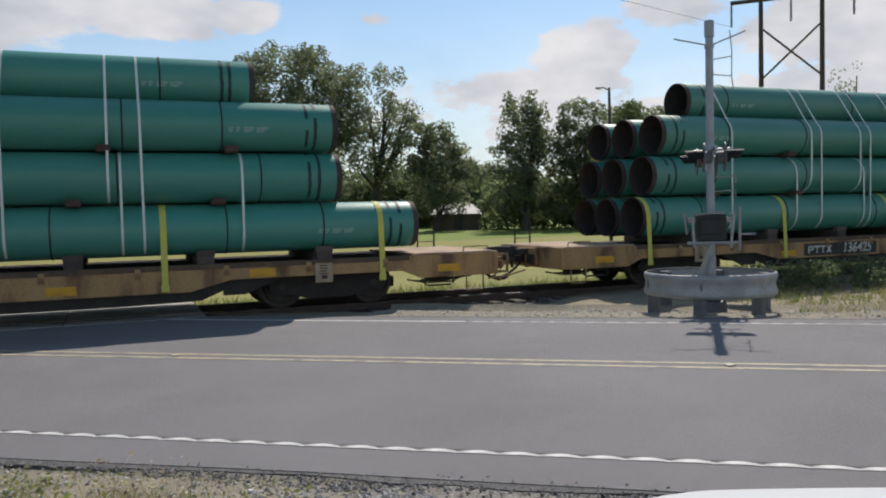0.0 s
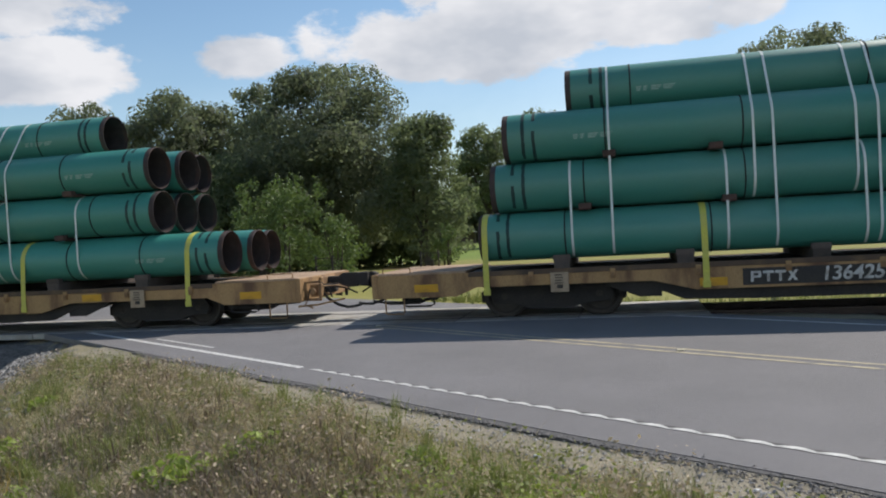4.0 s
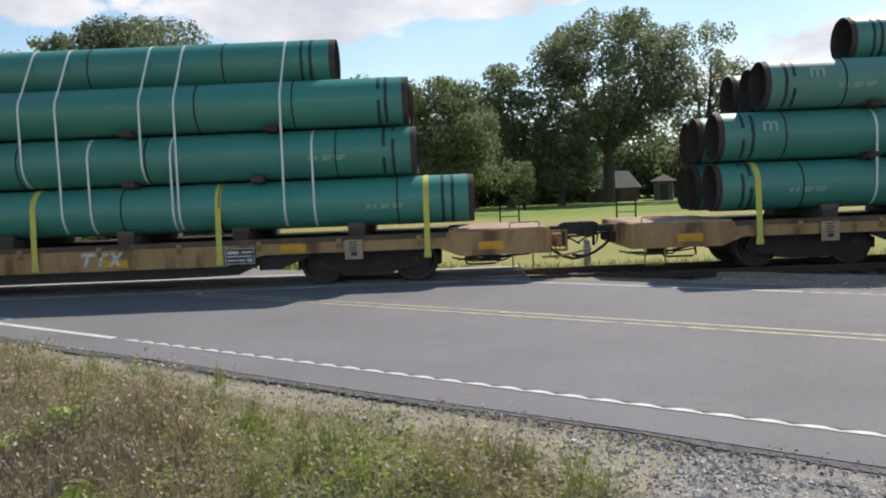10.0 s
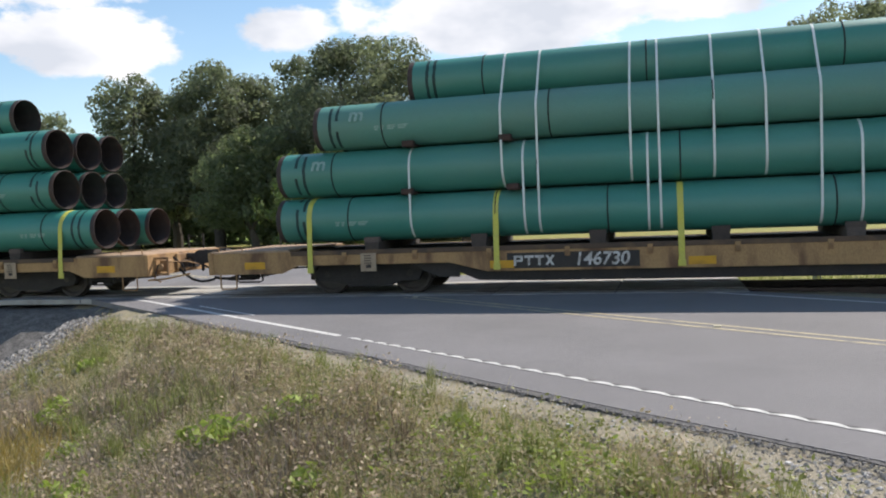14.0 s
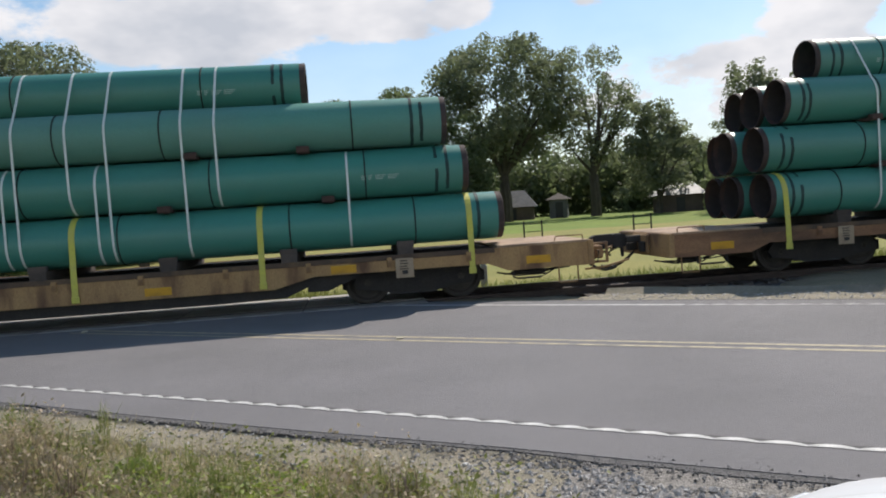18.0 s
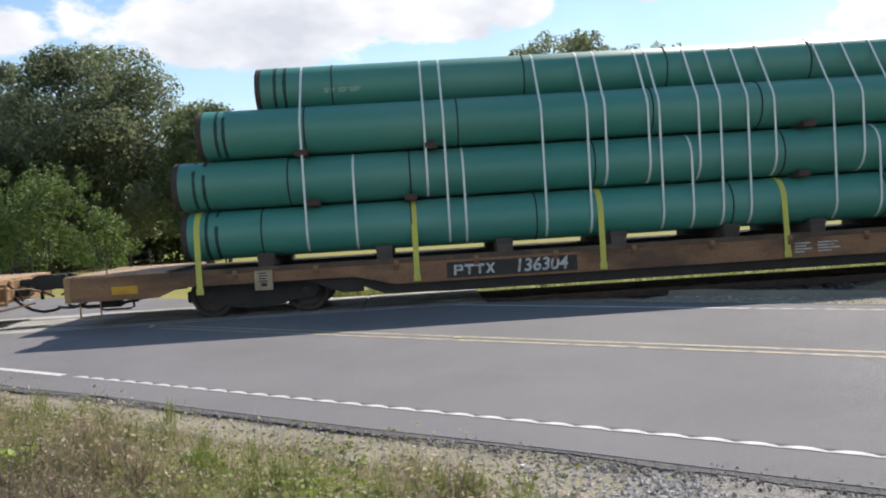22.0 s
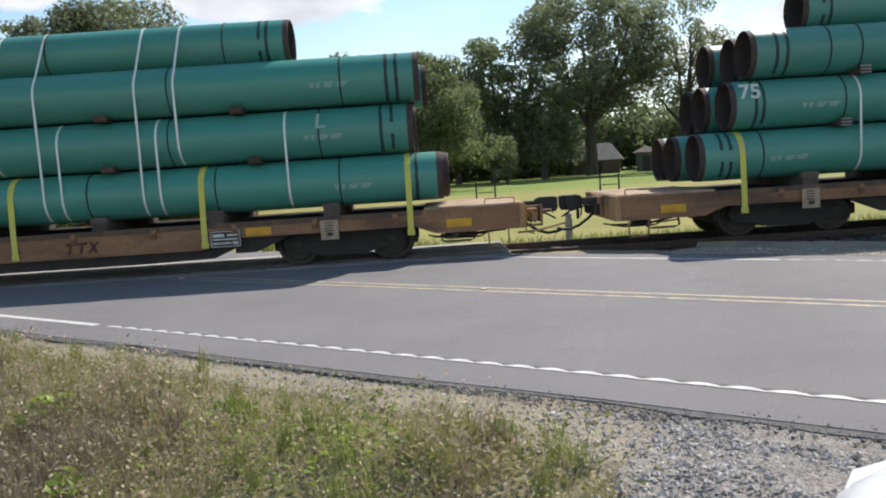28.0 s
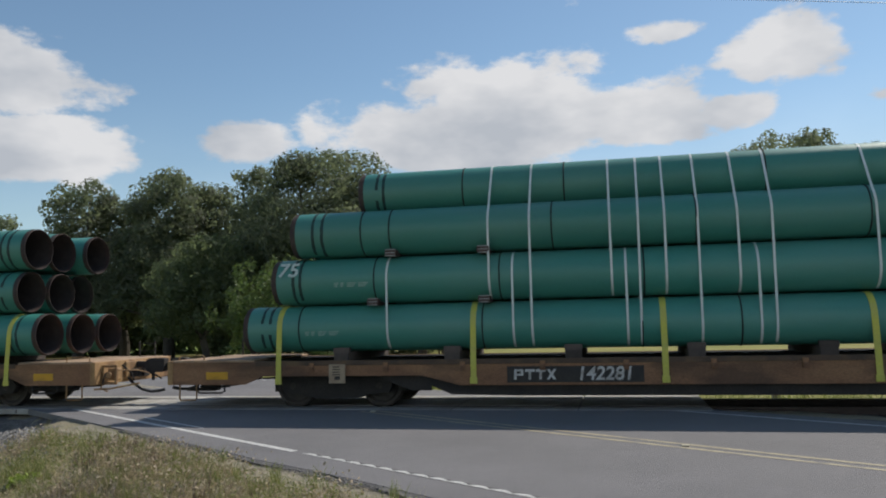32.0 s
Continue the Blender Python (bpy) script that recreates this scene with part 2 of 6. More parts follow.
TIE_WOOD = mat("tie_timber", (0.085, 0.07, 0.058), (0.13, 0.115, 0.1), rough=0.95, scale=3, bump=0.5, bump_scale=40, stretch=(3, 0.6, 3), rnd=0.2)
PIPE_GREEN = mat("pipe_coating_green", (0.042, 0.236, 0.194), (0.05, 0.215, 0.178), rough=0.42, scale=0.7, fine=0.1, bump=0.06, bump_scale=90,
                 stain=(0.115, 0.25, 0.21), stain_scale=0.9, stain_amount=0.35, stretch=(0.35, 1, 1), rnd=0.1, spec=0.5)
PIPE_GREY = mat("pipe_coating_faded", (0.085, 0.275, 0.23), (0.105, 0.255, 0.215), rough=0.55, scale=0.7, fine=0.12, bump=0.06, bump_scale=90,
                stain=(0.13, 0.24, 0.2), stain_scale=0.9, stain_amount=0.5, stretch=(0.35, 1, 1), rnd=0.08)
PIPE_BARE = mat("pipe_bare_steel", (0.07, 0.05, 0.048), (0.05, 0.038, 0.037), rough=0.8, metal=0.1, scale=5, fine=0.3, stain=(0.1, 0.055, 0.038), stain_scale=3)
PIPE_BORE = mat("pipe_bore", (0.055, 0.046, 0.045), (0.04, 0.035, 0.035), rough=0.85, scale=5, fine=0.3)
BAND_BLACK = mat("pipe_black_band", (0.018, 0.055, 0.05), (0.012, 0.035, 0.033), rough=0.6, scale=6, fine=0.2)
ROPE = mat("spacer_rope", (0.025, 0.035, 0.03), (0.02, 0.02, 0.02), rough=0.9, scale=20, fine=0.3)
STRAP_WHITE = mat("strap_white", (0.66, 0.71, 0.7), (0.56, 0.62, 0.6), rough=0.5, scale=3, fine=0.1)
STRAP_YELLOW = mat("strap_yellow", (0.56, 0.54, 0.09), (0.5, 0.48, 0.12), rough=0.6, scale=4, fine=0.15)
CAR_TAN = mat("flatcar_paint", (0.4, 0.25, 0.115), (0.31, 0.185, 0.09), rough=0.75, scale=1.6, bump=0.25, bump_scale=45, fine=0.25,
              stain=(0.12, 0.065, 0.04), stain_scale=1.6, stain_amount=0.9, stretch=(1.6, 1, 0.5))
CAR_RUST = mat("flatcar_rust", (0.3, 0.165, 0.088), (0.22, 0.115, 0.066), rough=0.8, scale=1.8, bump=0.25, bump_scale=45, fine=0.3,
               stain=(0.06, 0.04, 0.032), stain_scale=1.2, stain_amount=0.7, stretch=(0.5, 1, 1.6))
DECK = mat("flatcar_deck", (0.42, 0.3, 0.2), (0.3, 0.2, 0.13), rough=0.8, scale=2, bump=0.3, bump_scale=40, fine=0.25, stain=(0.14, 0.1, 0.07), stain_scale=1.1, stain_amount=0.6)
UNDER = mat("underframe_black", (0.032, 0.03, 0.03), (0.045, 0.04, 0.037), rough=0.85, scale=3, bump=0.3, bump_scale=40, fine=0.3)
REFLECT = mat("reflector_yellow", (0.62, 0.33, 0.02), (0.55, 0.28, 0.02), rough=0.4, scale=3, fine=0.1, stain=(0.25, 0.14, 0.04), stain_scale=4, stain_amount=0.5)
LETTER = mat("lettering_white", (0.6, 0.6, 0.58), (0.45, 0.44, 0.42), rough=0.7, scale=7, fine=0.2, stain=(0.2, 0.15, 0.1), stain_scale=6, stain_amount=0.5)
PLATE_BLACK = mat("number_panel", (0.035, 0.033, 0.032), (0.05, 0.045, 0.04), rough=0.75, scale=4, fine=0.2)
TIMBER = mat("timber_spacer", (0.05, 0.036, 0.032), (0.085, 0.05, 0.042), rough=0.9, scale=4, bump=0.3, bump_scale=50, stretch=(2, 0.4, 2), rnd=0.25)
TIMBER_DARK = mat("timber_bearer", (0.07, 0.06, 0.055), (0.1, 0.08, 0.07), rough=0.95, scale=4, bump=0.3, bump_scale=50, rnd=0.3)
HOSE = mat("rubber_hose", (0.03, 0.03, 0.03), rough=0.7, scale=8, fine=0.2)
GALV = mat("galvanised_steel", (0.34, 0.35, 0.36), (0.27, 0.28, 0.29), rough=0.5, metal=0.35, scale=4, bump=0.1, bump_scale=30, fine=0.12, stain=(0.25, 0.25, 0.25), stain_scale=2)
MAST_GREY = mat("mast_aluminium", (0.33, 0.36, 0.4), (0.28, 0.3, 0.34), rough=0.5, metal=0.3, scale=4, fine=0.12)
SIGNAL_BLACK = mat("signal_black", (0.03, 0.032, 0.035), rough=0.6, scale=5, fine=0.15)
SIGNAL_GREY = mat("signal_back_grey", (0.13, 0.14, 0.155), (0.1, 0.105, 0.115), rough=0.6, scale=5, fine=0.15)
SIGNAL_RED = mat("signal_lens_red", (0.22, 0.03, 0.03), rough=0.2, scale=5, fine=0.1)
POLE_WOOD = mat("pole_wood", (0.09, 0.075, 0.065), (0.06, 0.05, 0.045), rough=0.9, scale=2, bump=0.4, bump_scale=25, stretch=(3, 3, 0.3))
BARK = mat("bark", (0.1, 0.085, 0.07), (0.06, 0.05, 0.042), rough=0.95, scale=2, bump=0.6, bump_scale=14, stretch=(2, 2, 0.4))
LEAF_OAK = leaf_mat("leaves_oak", (0.165, 0.182, 0.13), (0.135, 0.152, 0.105), 0.6)
LEAF_MID = leaf_mat("leaves_mid", (0.15, 0.175, 0.105), (0.12, 0.148, 0.085), 0.6)
LEAF_BUSH = leaf_mat("leaves_bush", (0.12, 0.165, 0.056), (0.09, 0.13, 0.045))
LEAF_FAR = leaf_mat("leaves_far", (0.06, 0.085, 0.035), (0.05, 0.07, 0.03), 0.2)
WEED = leaf_mat("weed_leaves_bright", (0.27, 0.33, 0.08), (0.22, 0.28, 0.07), 0.35)
HERB = leaf_mat("herb_leaves", (0.23, 0.245, 0.11), (0.29, 0.27, 0.145), 0.35)
GRASS_GREEN = leaf_mat("grass_green", (0.21, 0.235, 0.08), (0.26, 0.25, 0.11), 0.3)
GRASS_LUSH = leaf_mat("grass_lush", (0.235, 0.285, 0.075), (0.275, 0.28, 0.1), 0.4)
GRASS_DRY = leaf_mat("grass_dry", (0.47, 0.39, 0.25), (0.36, 0.29, 0.18), 0.25)
GRASS_BROWN = leaf_mat("grass_brown", (0.43, 0.345, 0.255), (0.34, 0.265, 0.195), 0.25)
LITTER_LEAF = leaf_mat("litter_leaves", (0.43, 0.37, 0.26), (0.34, 0.3, 0.2), 0.2)
CAR_WHITE = mat("car_paint_white", (0.8, 0.82, 0.83), (0.78, 0.8, 0.82), rough=0.25, scale=1, fine=0.0, spec=0.5)
CAR_SILVER = mat("car_paint_silver", (0.5, 0.5, 0.5), (0.45, 0.45, 0.46), rough=0.35, metal=0.2, scale=1, fine=0.0, spec=0.5)
CAR_TRIM = mat("car_trim_black", (0.03, 0.03, 0.032), rough=0.5, scale=5, fine=0.1)
CAR_GLASS = mat("car_glass_dark", (0.02, 0.025, 0.028), rough=0.06, scale=2, fine=0.0, spec=0.6)
TYRE = mat("tyre", (0.025, 0.025, 0.025), rough=0.85, scale=8, fine=0.2)
HOUSE_WALL = mat("house_wall", (0.13, 0.1, 0.08), (0.09, 0.07, 0.06), rough=0.85, scale=1, fine=0.15)
HOUSE_WHITE = mat("house_trim_white", (0.7, 0.7, 0.68), rough=0.7, scale=1, fine=0.1)
SHINGLE_GREY = mat("pale_shingles", (0.15, 0.155, 0.165), (0.11, 0.115, 0.12), rough=0.9, scale=2, bump=0.3, bump_scale=10)
HOUSE_ROOF = mat("house_roof", (0.12, 0.105, 0.095), (0.08, 0.07, 0.065), rough=0.9, scale=2, bump=0.3, bump_scale=10)
TIN_ROOF = mat("tin_roof", (0.2, 0.21, 0.215), (0.14, 0.14, 0.14), rough=0.5, metal=0.4, scale=1, fine=0.1)


# ---- mesh helpers ----
def part(name, bm, material, parent=None, label="", smooth=False):
    me = bpy.data.meshes.new(name)
    bm.normal_update()
    bm.to_mesh(me)
    bm.free()
    for m in material if isinstance(material, (list, tuple)) else (material,):
        me.materials.append(m)
    if smooth:
        for p in me.polygons:
            p.use_smooth = True
    ob = new(name, me)
    if parent:
        ob.parent = parent
    if label:
        ob["label"] = label
    return ob


def box(bm, x0, x1, y0, y1, z0, z1, bevel=0.0):
    vs = [bm.verts.new((x, y, z)) for z in (z0, z1) for x, y in ((x0, y0), (x1, y0), (x1, y1), (x0, y1))]
    fs = [bm.faces.new([vs[i] for i in f]) for f in ((3, 2, 1, 0), (4, 5, 6, 7), (0, 1, 5, 4), (1, 2, 6, 5), (2, 3, 7, 6), (3, 0, 4, 7))]
    if bevel:
        es = list({e for f in fs for e in f.edges})
        bmesh.ops.bevel(bm, geom=es, offset=bevel, segments=1, affect="EDGES", clamp_overlap=True)


def prism(bm, profile, y0, y1):
    """Extrudes an outline of (x, z) points from y0 to y1."""
    a = [bm.verts.new((x, y0, z)) for x, z in profile]
    b = [bm.verts.new((x, y1, z)) for x, z in profile]
    n = len(a)
    bm.faces.new(a)
    bm.faces.new(b[::-1])
    for i in range(n):
        bm.faces.new((a[i], b[i], b[(i + 1) % n], a[(i + 1) % n]))
    bmesh.ops.recalc_face_normals(bm, faces=bm.faces[:])


def lathe(bm, profile, seg=24, axis="x", closed=False, centre=(0, 0, 0)):
    """Turns (along, radius) points round an axis."""
    cx, cy, cz = centre
    rings = []
    for a, r in profile:
        ring = []
        for k in range(seg):
            t = 2 * math.pi * k / seg
            c, s = r * math.cos(t), r * math.sin(t)
            p = {"x": (a, c, s), "y": (s, a, c), "z": (c, s, a)}[axis]
            ring.append(bm.verts.new((p[0] + cx, p[1] + cy, p[2] + cz)))
        rings.append(ring)
    pairs = list(zip(rings, rings[1:])) + ([(rings[-1], rings[0])] if closed else [])
    for r0, r1 in pairs:
        for k in range(seg):
            bm.faces.new((r0[k], r0[(k + 1) % seg], r1[(k + 1) % seg], r1[k]))
    if not closed:
        for ring, a in ((rings[0], 0), (rings[-1], -1)):
            if profile[a][1] > 1e-6:
                bm.faces.new(ring if a else ring[::-1])
    bmesh.ops.remove_doubles(bm, verts=bm.verts[:], dist=1e-6)
    bmesh.ops.recalc_face_normals(bm, faces=bm.faces[:])


def tube(bm, pts, r0, r1=None, seg=8):
    """A round bar along points, tapering from r0 to r1."""
    pts = [Vector(p) for p in pts]
    r1 = r0 if r1 is None else r1
    rings = []
    for i, p in enumerate(pts):
        d = (pts[min(i + 1, len(pts) - 1)] - pts[max(i - 1, 0)]).normalized()
        u = d.cross(Vector((0, 0, 1)) if abs(d.z) < 0.9 else Vector((1, 0, 0))).normalized()
        v = d.cross(u)
        r = r0 + (r1 - r0) * i / max(1, len(pts) - 1)
        rings.append([bm.verts.new(p + (u * math.cos(2 * math.pi * k / seg) + v * math.sin(2 * math.pi * k / seg)) * r) for k in range(seg)])
    for a, b in zip(rings, rings[1:]):
        for k in range(seg):
            bm.faces.new((a[k], a[(k + 1) % seg], b[(k + 1) % seg], b[k]))
    bm.faces.new(rings[0][::-1])
    bm.faces.new(rings[-1])


def ribbon(bm, pts, width, thick):
    """A flat band in planes of constant x, along (y, z) points, with its outer face away from the points' left."""
    prev = None
    n = len(pts)
    first = None
    for i, (y, z) in enumerate(pts):
        y0, z0 = pts[max(i - 1, 0)]
        y1, z1 = pts[min(i + 1, n - 1)]
        l = math.hypot(y1 - y0, z1 - z0) or 1
        ny, nz = -(z1 - z0) / l, (y1 - y0) / l
        q = [bm.verts.new((sx * width / 2, y + ny * o, z + nz * o)) for sx, o in ((-1, 0), (1, 0), (1, thick), (-1, thick))]
        if prev:
            for k in range(4):
                bm.faces.new((prev[k], prev[(k + 1) % 4], q[(k + 1) % 4], q[k]))
        else:
            first = q
        prev = q
    bm.faces.new(first)
    bm.faces.new(prev[::-1])
    bmesh.ops.recalc_face_normals(bm, faces=bm.faces[:])


def sheet(name, verts, faces, material):
    me = bpy.data.meshes.new(name)
    me.from_pydata(verts, [], faces)
    for m in material if isinstance(material, (list, tuple)) else (material,):
        me.materials.append(m)
    return new(name, me)


def lettering(name, text, size, m, parent, material, shear=0.0, depth=0.004):
    cu = bpy.data.curves.new(name, "FONT")
    cu.body, cu.size, cu.extrude, cu.shear = text, size, depth, shear
    cu.align_x, cu.align_y = "CENTER", "CENTER"
    cu.offset = size * 0.02
    tmp = bpy.data.objects.new(name, cu)
    me = bpy.data.meshes.new_from_object(tmp)
    bpy.data.objects.remove(tmp)
    me.materials.append(material)
    ob = new(name, me)
    ob.parent = parent
    ob.matrix_basis = m
    return ob

# ---- the ground plan ----
# e runs along the road to the crossing, n across it away from the camera
EX, EY = -0.8217, 0.5699
NX, NY = 0.5699, 0.8217
NEAR_LINE, YELLOW_LINE, FAR_LINE = 5.89, 9.458, 12.874
ROAD_NEAR, ROAD_FAR = 5.26, 13.4
TRACK_Y = 16.458


def rd(d, w, z=0.0):
    """A place d metres across and w metres along the road."""
    return Vector((NX * d + EX * w, NY * d + EY * w, z))


def dw(x, y):
    return NX * x + NY * y, EX * x + EY * y


def sstep(a, b, x):
    t = min(1.0, max(0.0, (x - a) / (b - a)))
    return t * t * (3 - 2 * t)


def bank_end(d):
    """How far along the road its bank reaches before it falls to the ditch by the track."""
    return 12.1 + 0.83 * d


def height(x, y):
    """The lie of the land: road and track on low banks, a ditch between them."""
    d, w = dw(x, y)
    low = -0.10 - 1.25 * sstep(0.5, 5.5, w) * (1.0 if y < TRACK_Y else 0.0)
    if y > TRACK_Y:
        low = -0.45 + 0.25 * sstep(60, 200, y)
    if w < 0.5 and d > ROAD_FAR:
        low = max(low, -0.35)
    near = ROAD_NEAR - 0.05
    road = -0.06 - 0.26 * max(0.0, near - 1.3 - d) - 0.03 * max(0.0, near - d) if d < near else (-0.06 - 0.18 * max(0.0, d - ROAD_FAR - 1.2) if d > ROAD_FAR else -0.06)
    if d < near and y < TRACK_Y:
        road -= 0.62 * max(0.0, w - bank_end(d))
    t = abs(y - TRACK_Y)
    track = -0.22 if t < 1.9 else -0.22 - 0.55 * (t - 1.9)
    z = max(low, road, track)
    bumps = 0.0
    if d < near - 0.3 or d > ROAD_FAR + 0.5:
        bumps = 0.05 * noise.noise((x * 0.5, y * 0.5, 0)) + 0.03 * noise.noise((x * 1.7, y * 1.7, 3))
    if t < 2.4:
        bumps *= 0.2
    return min(z + bumps, -0.05 if ROAD_NEAR - 0.2 < d < ROAD_FAR + 0.2 else 1.0)


def axis_steps(lo, hi, fine, far):
    s = [lo + i * fine for i in range(int((hi - lo) / fine) + 1)]
    step, a, b = fine, lo, s[-1]
    while b < far:
        step *= 1.35
        a, b = a - step, b + step
        s = [a] + s + [b]
    return s


gx, gy = axis_steps(-22, 22, 0.5, 2500), axis_steps(-6, 34, 0.5, 2500)
gverts = [(x, y, height(x, y)) for y in gy for x in gx]
nx_ = len(gx)
gfaces, gmat = [], []
for j in range(len(gy) - 1):
    for i in range(nx_ - 1):
        gfaces.append((j * nx_ + i, j * nx_ + i + 1, (j + 1) * nx_ + i + 1, (j + 1) * nx_ + i))
        cx, cy = (gx[i] + gx[i + 1]) / 2, (gy[j] + gy[j + 1]) / 2
        cd, cw = dw(cx, cy)
        stony = 11.2 < cy < TRACK_Y and -45 < cx < -8 and cd < ROAD_NEAR and cw > bank_end(cd) - 0.3
        gmat.append(3 if stony else 2 if TRACK_Y + 2.5 < cy < 62 else (1 if cy >= 62 or cx > 60 or cx < -60 or cy < -20 else 0))
ground = sheet("ground", gverts, gfaces, (SOIL_GRASS, FIELD, FIELD_DRY, BALLAST))
for p, k in zip(ground.data.polygons, gmat):
    p.material_index, p.use_smooth = k, True
tagged(ground, "rough grassy verge, ditch and mown field around the crossing", "ground", kind="structure")


def strip(name, d0, d1, w0, w1, z, thick, material, step=2.0, wobble=0.0):
    """A slab along the road."""
    bm = bmesh.new()
    n = max(1, int(abs(w1 - w0) / step))
    rows = []
    for i in range(n + 1):
        w = w0 + (w1 - w0) * i / n
        a = wobble * noise.noise((w * 0.6, d0, 1.0)) + wobble * 0.6 * noise.noise((w * 2.3, d0, 5.0))
        b = wobble * noise.noise((w * 0.6, d1, 2.0))
        rows.append([bm.verts.new(rd(d, w, h)) for d, h in ((d0 + a, z - thick), (d0 + a, z), (d1 + b, z), (d1 + b, z - thick))])
    for p, q in zip(rows, rows[1:]):
        for k in range(3):
            bm.faces.new((p[k], p[k + 1], q[k + 1], q[k]))
    bmesh.ops.recalc_face_normals(bm, faces=bm.faces[:])
    return part(name, bm, material)


road = tagged(strip("road", ROAD_NEAR, ROAD_FAR, -260, 420, 0.0, 0.12, ASPHALT, 1.0, 0.035), "worn grey two-lane asphalt road", "road", kind="structure")
edge = tagged(strip("road_edge", ROAD_NEAR - 0.08, ROAD_NEAR + 0.12, -60, 13.5, -0.006, 0.1, ASPHALT_EDGE, 0.12, 0.09), "broken dark asphalt road edge", "road edge", kind="structure")
edge2 = tagged(strip("road_edge", ROAD_FAR - 0.1, ROAD_FAR + 0.2, -60, 5.0, -0.012, 0.1, ASPHALT_EDGE, 0.35, 0.06), "broken dark asphalt road edge", "road edge", kind="structure")


def stripe(name, d, width, w0, w1, material, z=0.004, step=0.5):
    bm = bmesh.new()
    n = max(1, int((w1 - w0) / step))
    rows = [[bm.verts.new(rd(d + s * width / 2 + 0.008 * noise.noise((w0 + i * step, s * 7, d)), w0 + (w1 - w0) * i / n, z)) for s in (-1, 1)] for i in range(n + 1)]
    for p, q in zip(rows, rows[1:]):
        bm.faces.new((p[0], p[1], q[1], q[0]))
    bmesh.ops.recalc_face_normals(bm, faces=bm.faces[:])
    return part(name, bm, material)


# rumble edge line: one painted dip after another
def rumble_line(d, w0, w1, pitch, group):
    bm = bmesh.new()
    seg = 8
    rows = []
    for i in range(seg + 1):
        f = i / seg
        bulge = math.sin(math.pi * f) ** 0.7
        x, near, far = (f - 0.5) * pitch, -0.045 + 0.012 * bulge, -0.018 + 0.058 * bulge
        rows.append([bm.verts.new((EX * x + NX * s, EY * x + NY * s, 0.005)) for s in (near, far)])
    for p, q in zip(rows, rows[1:]):
        bm.faces.new((p[0], p[1], q[1], q[0]))
    bmesh.ops.recalc_face_normals(bm, faces=bm.faces[:])
    host = new(group)
    tagged(host, "white painted rumble-strip edge line", "road marking", kind="structure")
    first = part("rumble_dash", bm, PAINT_WHITE, host)
    n = int((w1 - w0) / pitch)
    for i in range(n):
        ob = first if i == 0 else new("rumble_dash", first.data)
        ob.parent = host
        ob.location = rd(d, w0 + (i + 0.5) * pitch)
    bm = bmesh.new()
    q = [bm.verts.new((EX * x + NX * s, EY * x + NY * s, 0.003)) for x, s in ((-0.1, 0.055), (-0.05, 0.005), (0.05, 0.005), (0.1, 0.055))]
    bm.faces.new(q)
    bmesh.ops.recalc_face_normals(bm, faces=bm.faces[:])
    groove = part("groove", bm, ASPHALT_EDGE, host, "dark rumble groove")
    groove.location = rd(d, w0)
    for i in range(1, n):
        ob = new("groove", groove.data)
        ob.parent = host
        ob.location = rd(d, w0 + i * pitch)
    return host


rumble_line(NEAR_LINE, -30, 9.3, 0.305, "edge_line")
rumble_line(FAR_LINE, -30, 2.4, 0.305, "edge_line")
tagged(stripe("edge_line", NEAR_LINE, 0.11, 9.3, 18.6, PAINT_WHITE), "plain white painted road edge line", "road marking", kind="structure")
tagged(stripe("edge_line", NEAR_LINE + 0.32, 0.06, 12.6, 15.0, PAINT_WHITE), "faint second white line near the crossing", "road marking", kind="structure")
tagged(stripe("edge_line", FAR_LINE, 0.1, 2.4, 8.2, PAINT_WHITE), "plain white painted road edge line", "road marking", kind="structure")
for s in (-1, 1):
    tagged(stripe("centre_line", YELLOW_LINE + s * 0.13, 0.085, -120, 12.4, PAINT_YELLOW), "faded yellow double centre line", "road marking", group="double centre line", kind="structure")
for d in (NEAR_LINE, FAR_LINE, YELLOW_LINE - 0.1, YELLOW_LINE + 0.1):
    tagged(stripe("edge_line", d, 0.1, 22, 160, PAINT_WHITE if d in (NEAR_LINE, FAR_LINE) else PAINT_YELLOW), "painted road line beyond the tracks", "road marking", kind="structure")
# stop line on the far lane
bm = bmesh.new()
q = [bm.verts.new(rd(d, w, 0.005)) for d, w in ((YELLOW_LINE + 0.35, -5.75), (FAR_LINE - 0.15, -5.75), (FAR_LINE - 0.15, -5.15), (YELLOW_LINE + 0.35, -5.15))]
bm.faces.new(q)
tagged(part("stop_line", bm, PAINT_WHITE), "white painted stop line before the crossing", "road marking", kind="structure")
for w in (-1.27, 5.6, 12.2, -8.3):
    bm = bmesh.new()
    box(bm, -0.05, 0.05, -0.05, 0.05, 0, 0.018, 0.008)
    ob = part("road_reflector", bm, mat("reflector_stud", (0.6, 0.55, 0.42), rough=0.4))
    ob.matrix_basis = Matrix.Translation(rd(YELLOW_LINE, w, 0.001))
    tagged(ob, "small raised road reflector on the centre line", "reflector", group="road reflectors")
# gravel lay-by and shoulder
def shoulder_edge(w):
    """How far the grass comes up to the road: all the way to it on the bank, nowhere on the lay-by."""
    return 4.84 - 0.42 * sstep(3.2, 1.8, w) - 4.6 * sstep(1.65, 0.15, w) + 0.16 * noise.noise((w * 1.3, 4.0, 0))


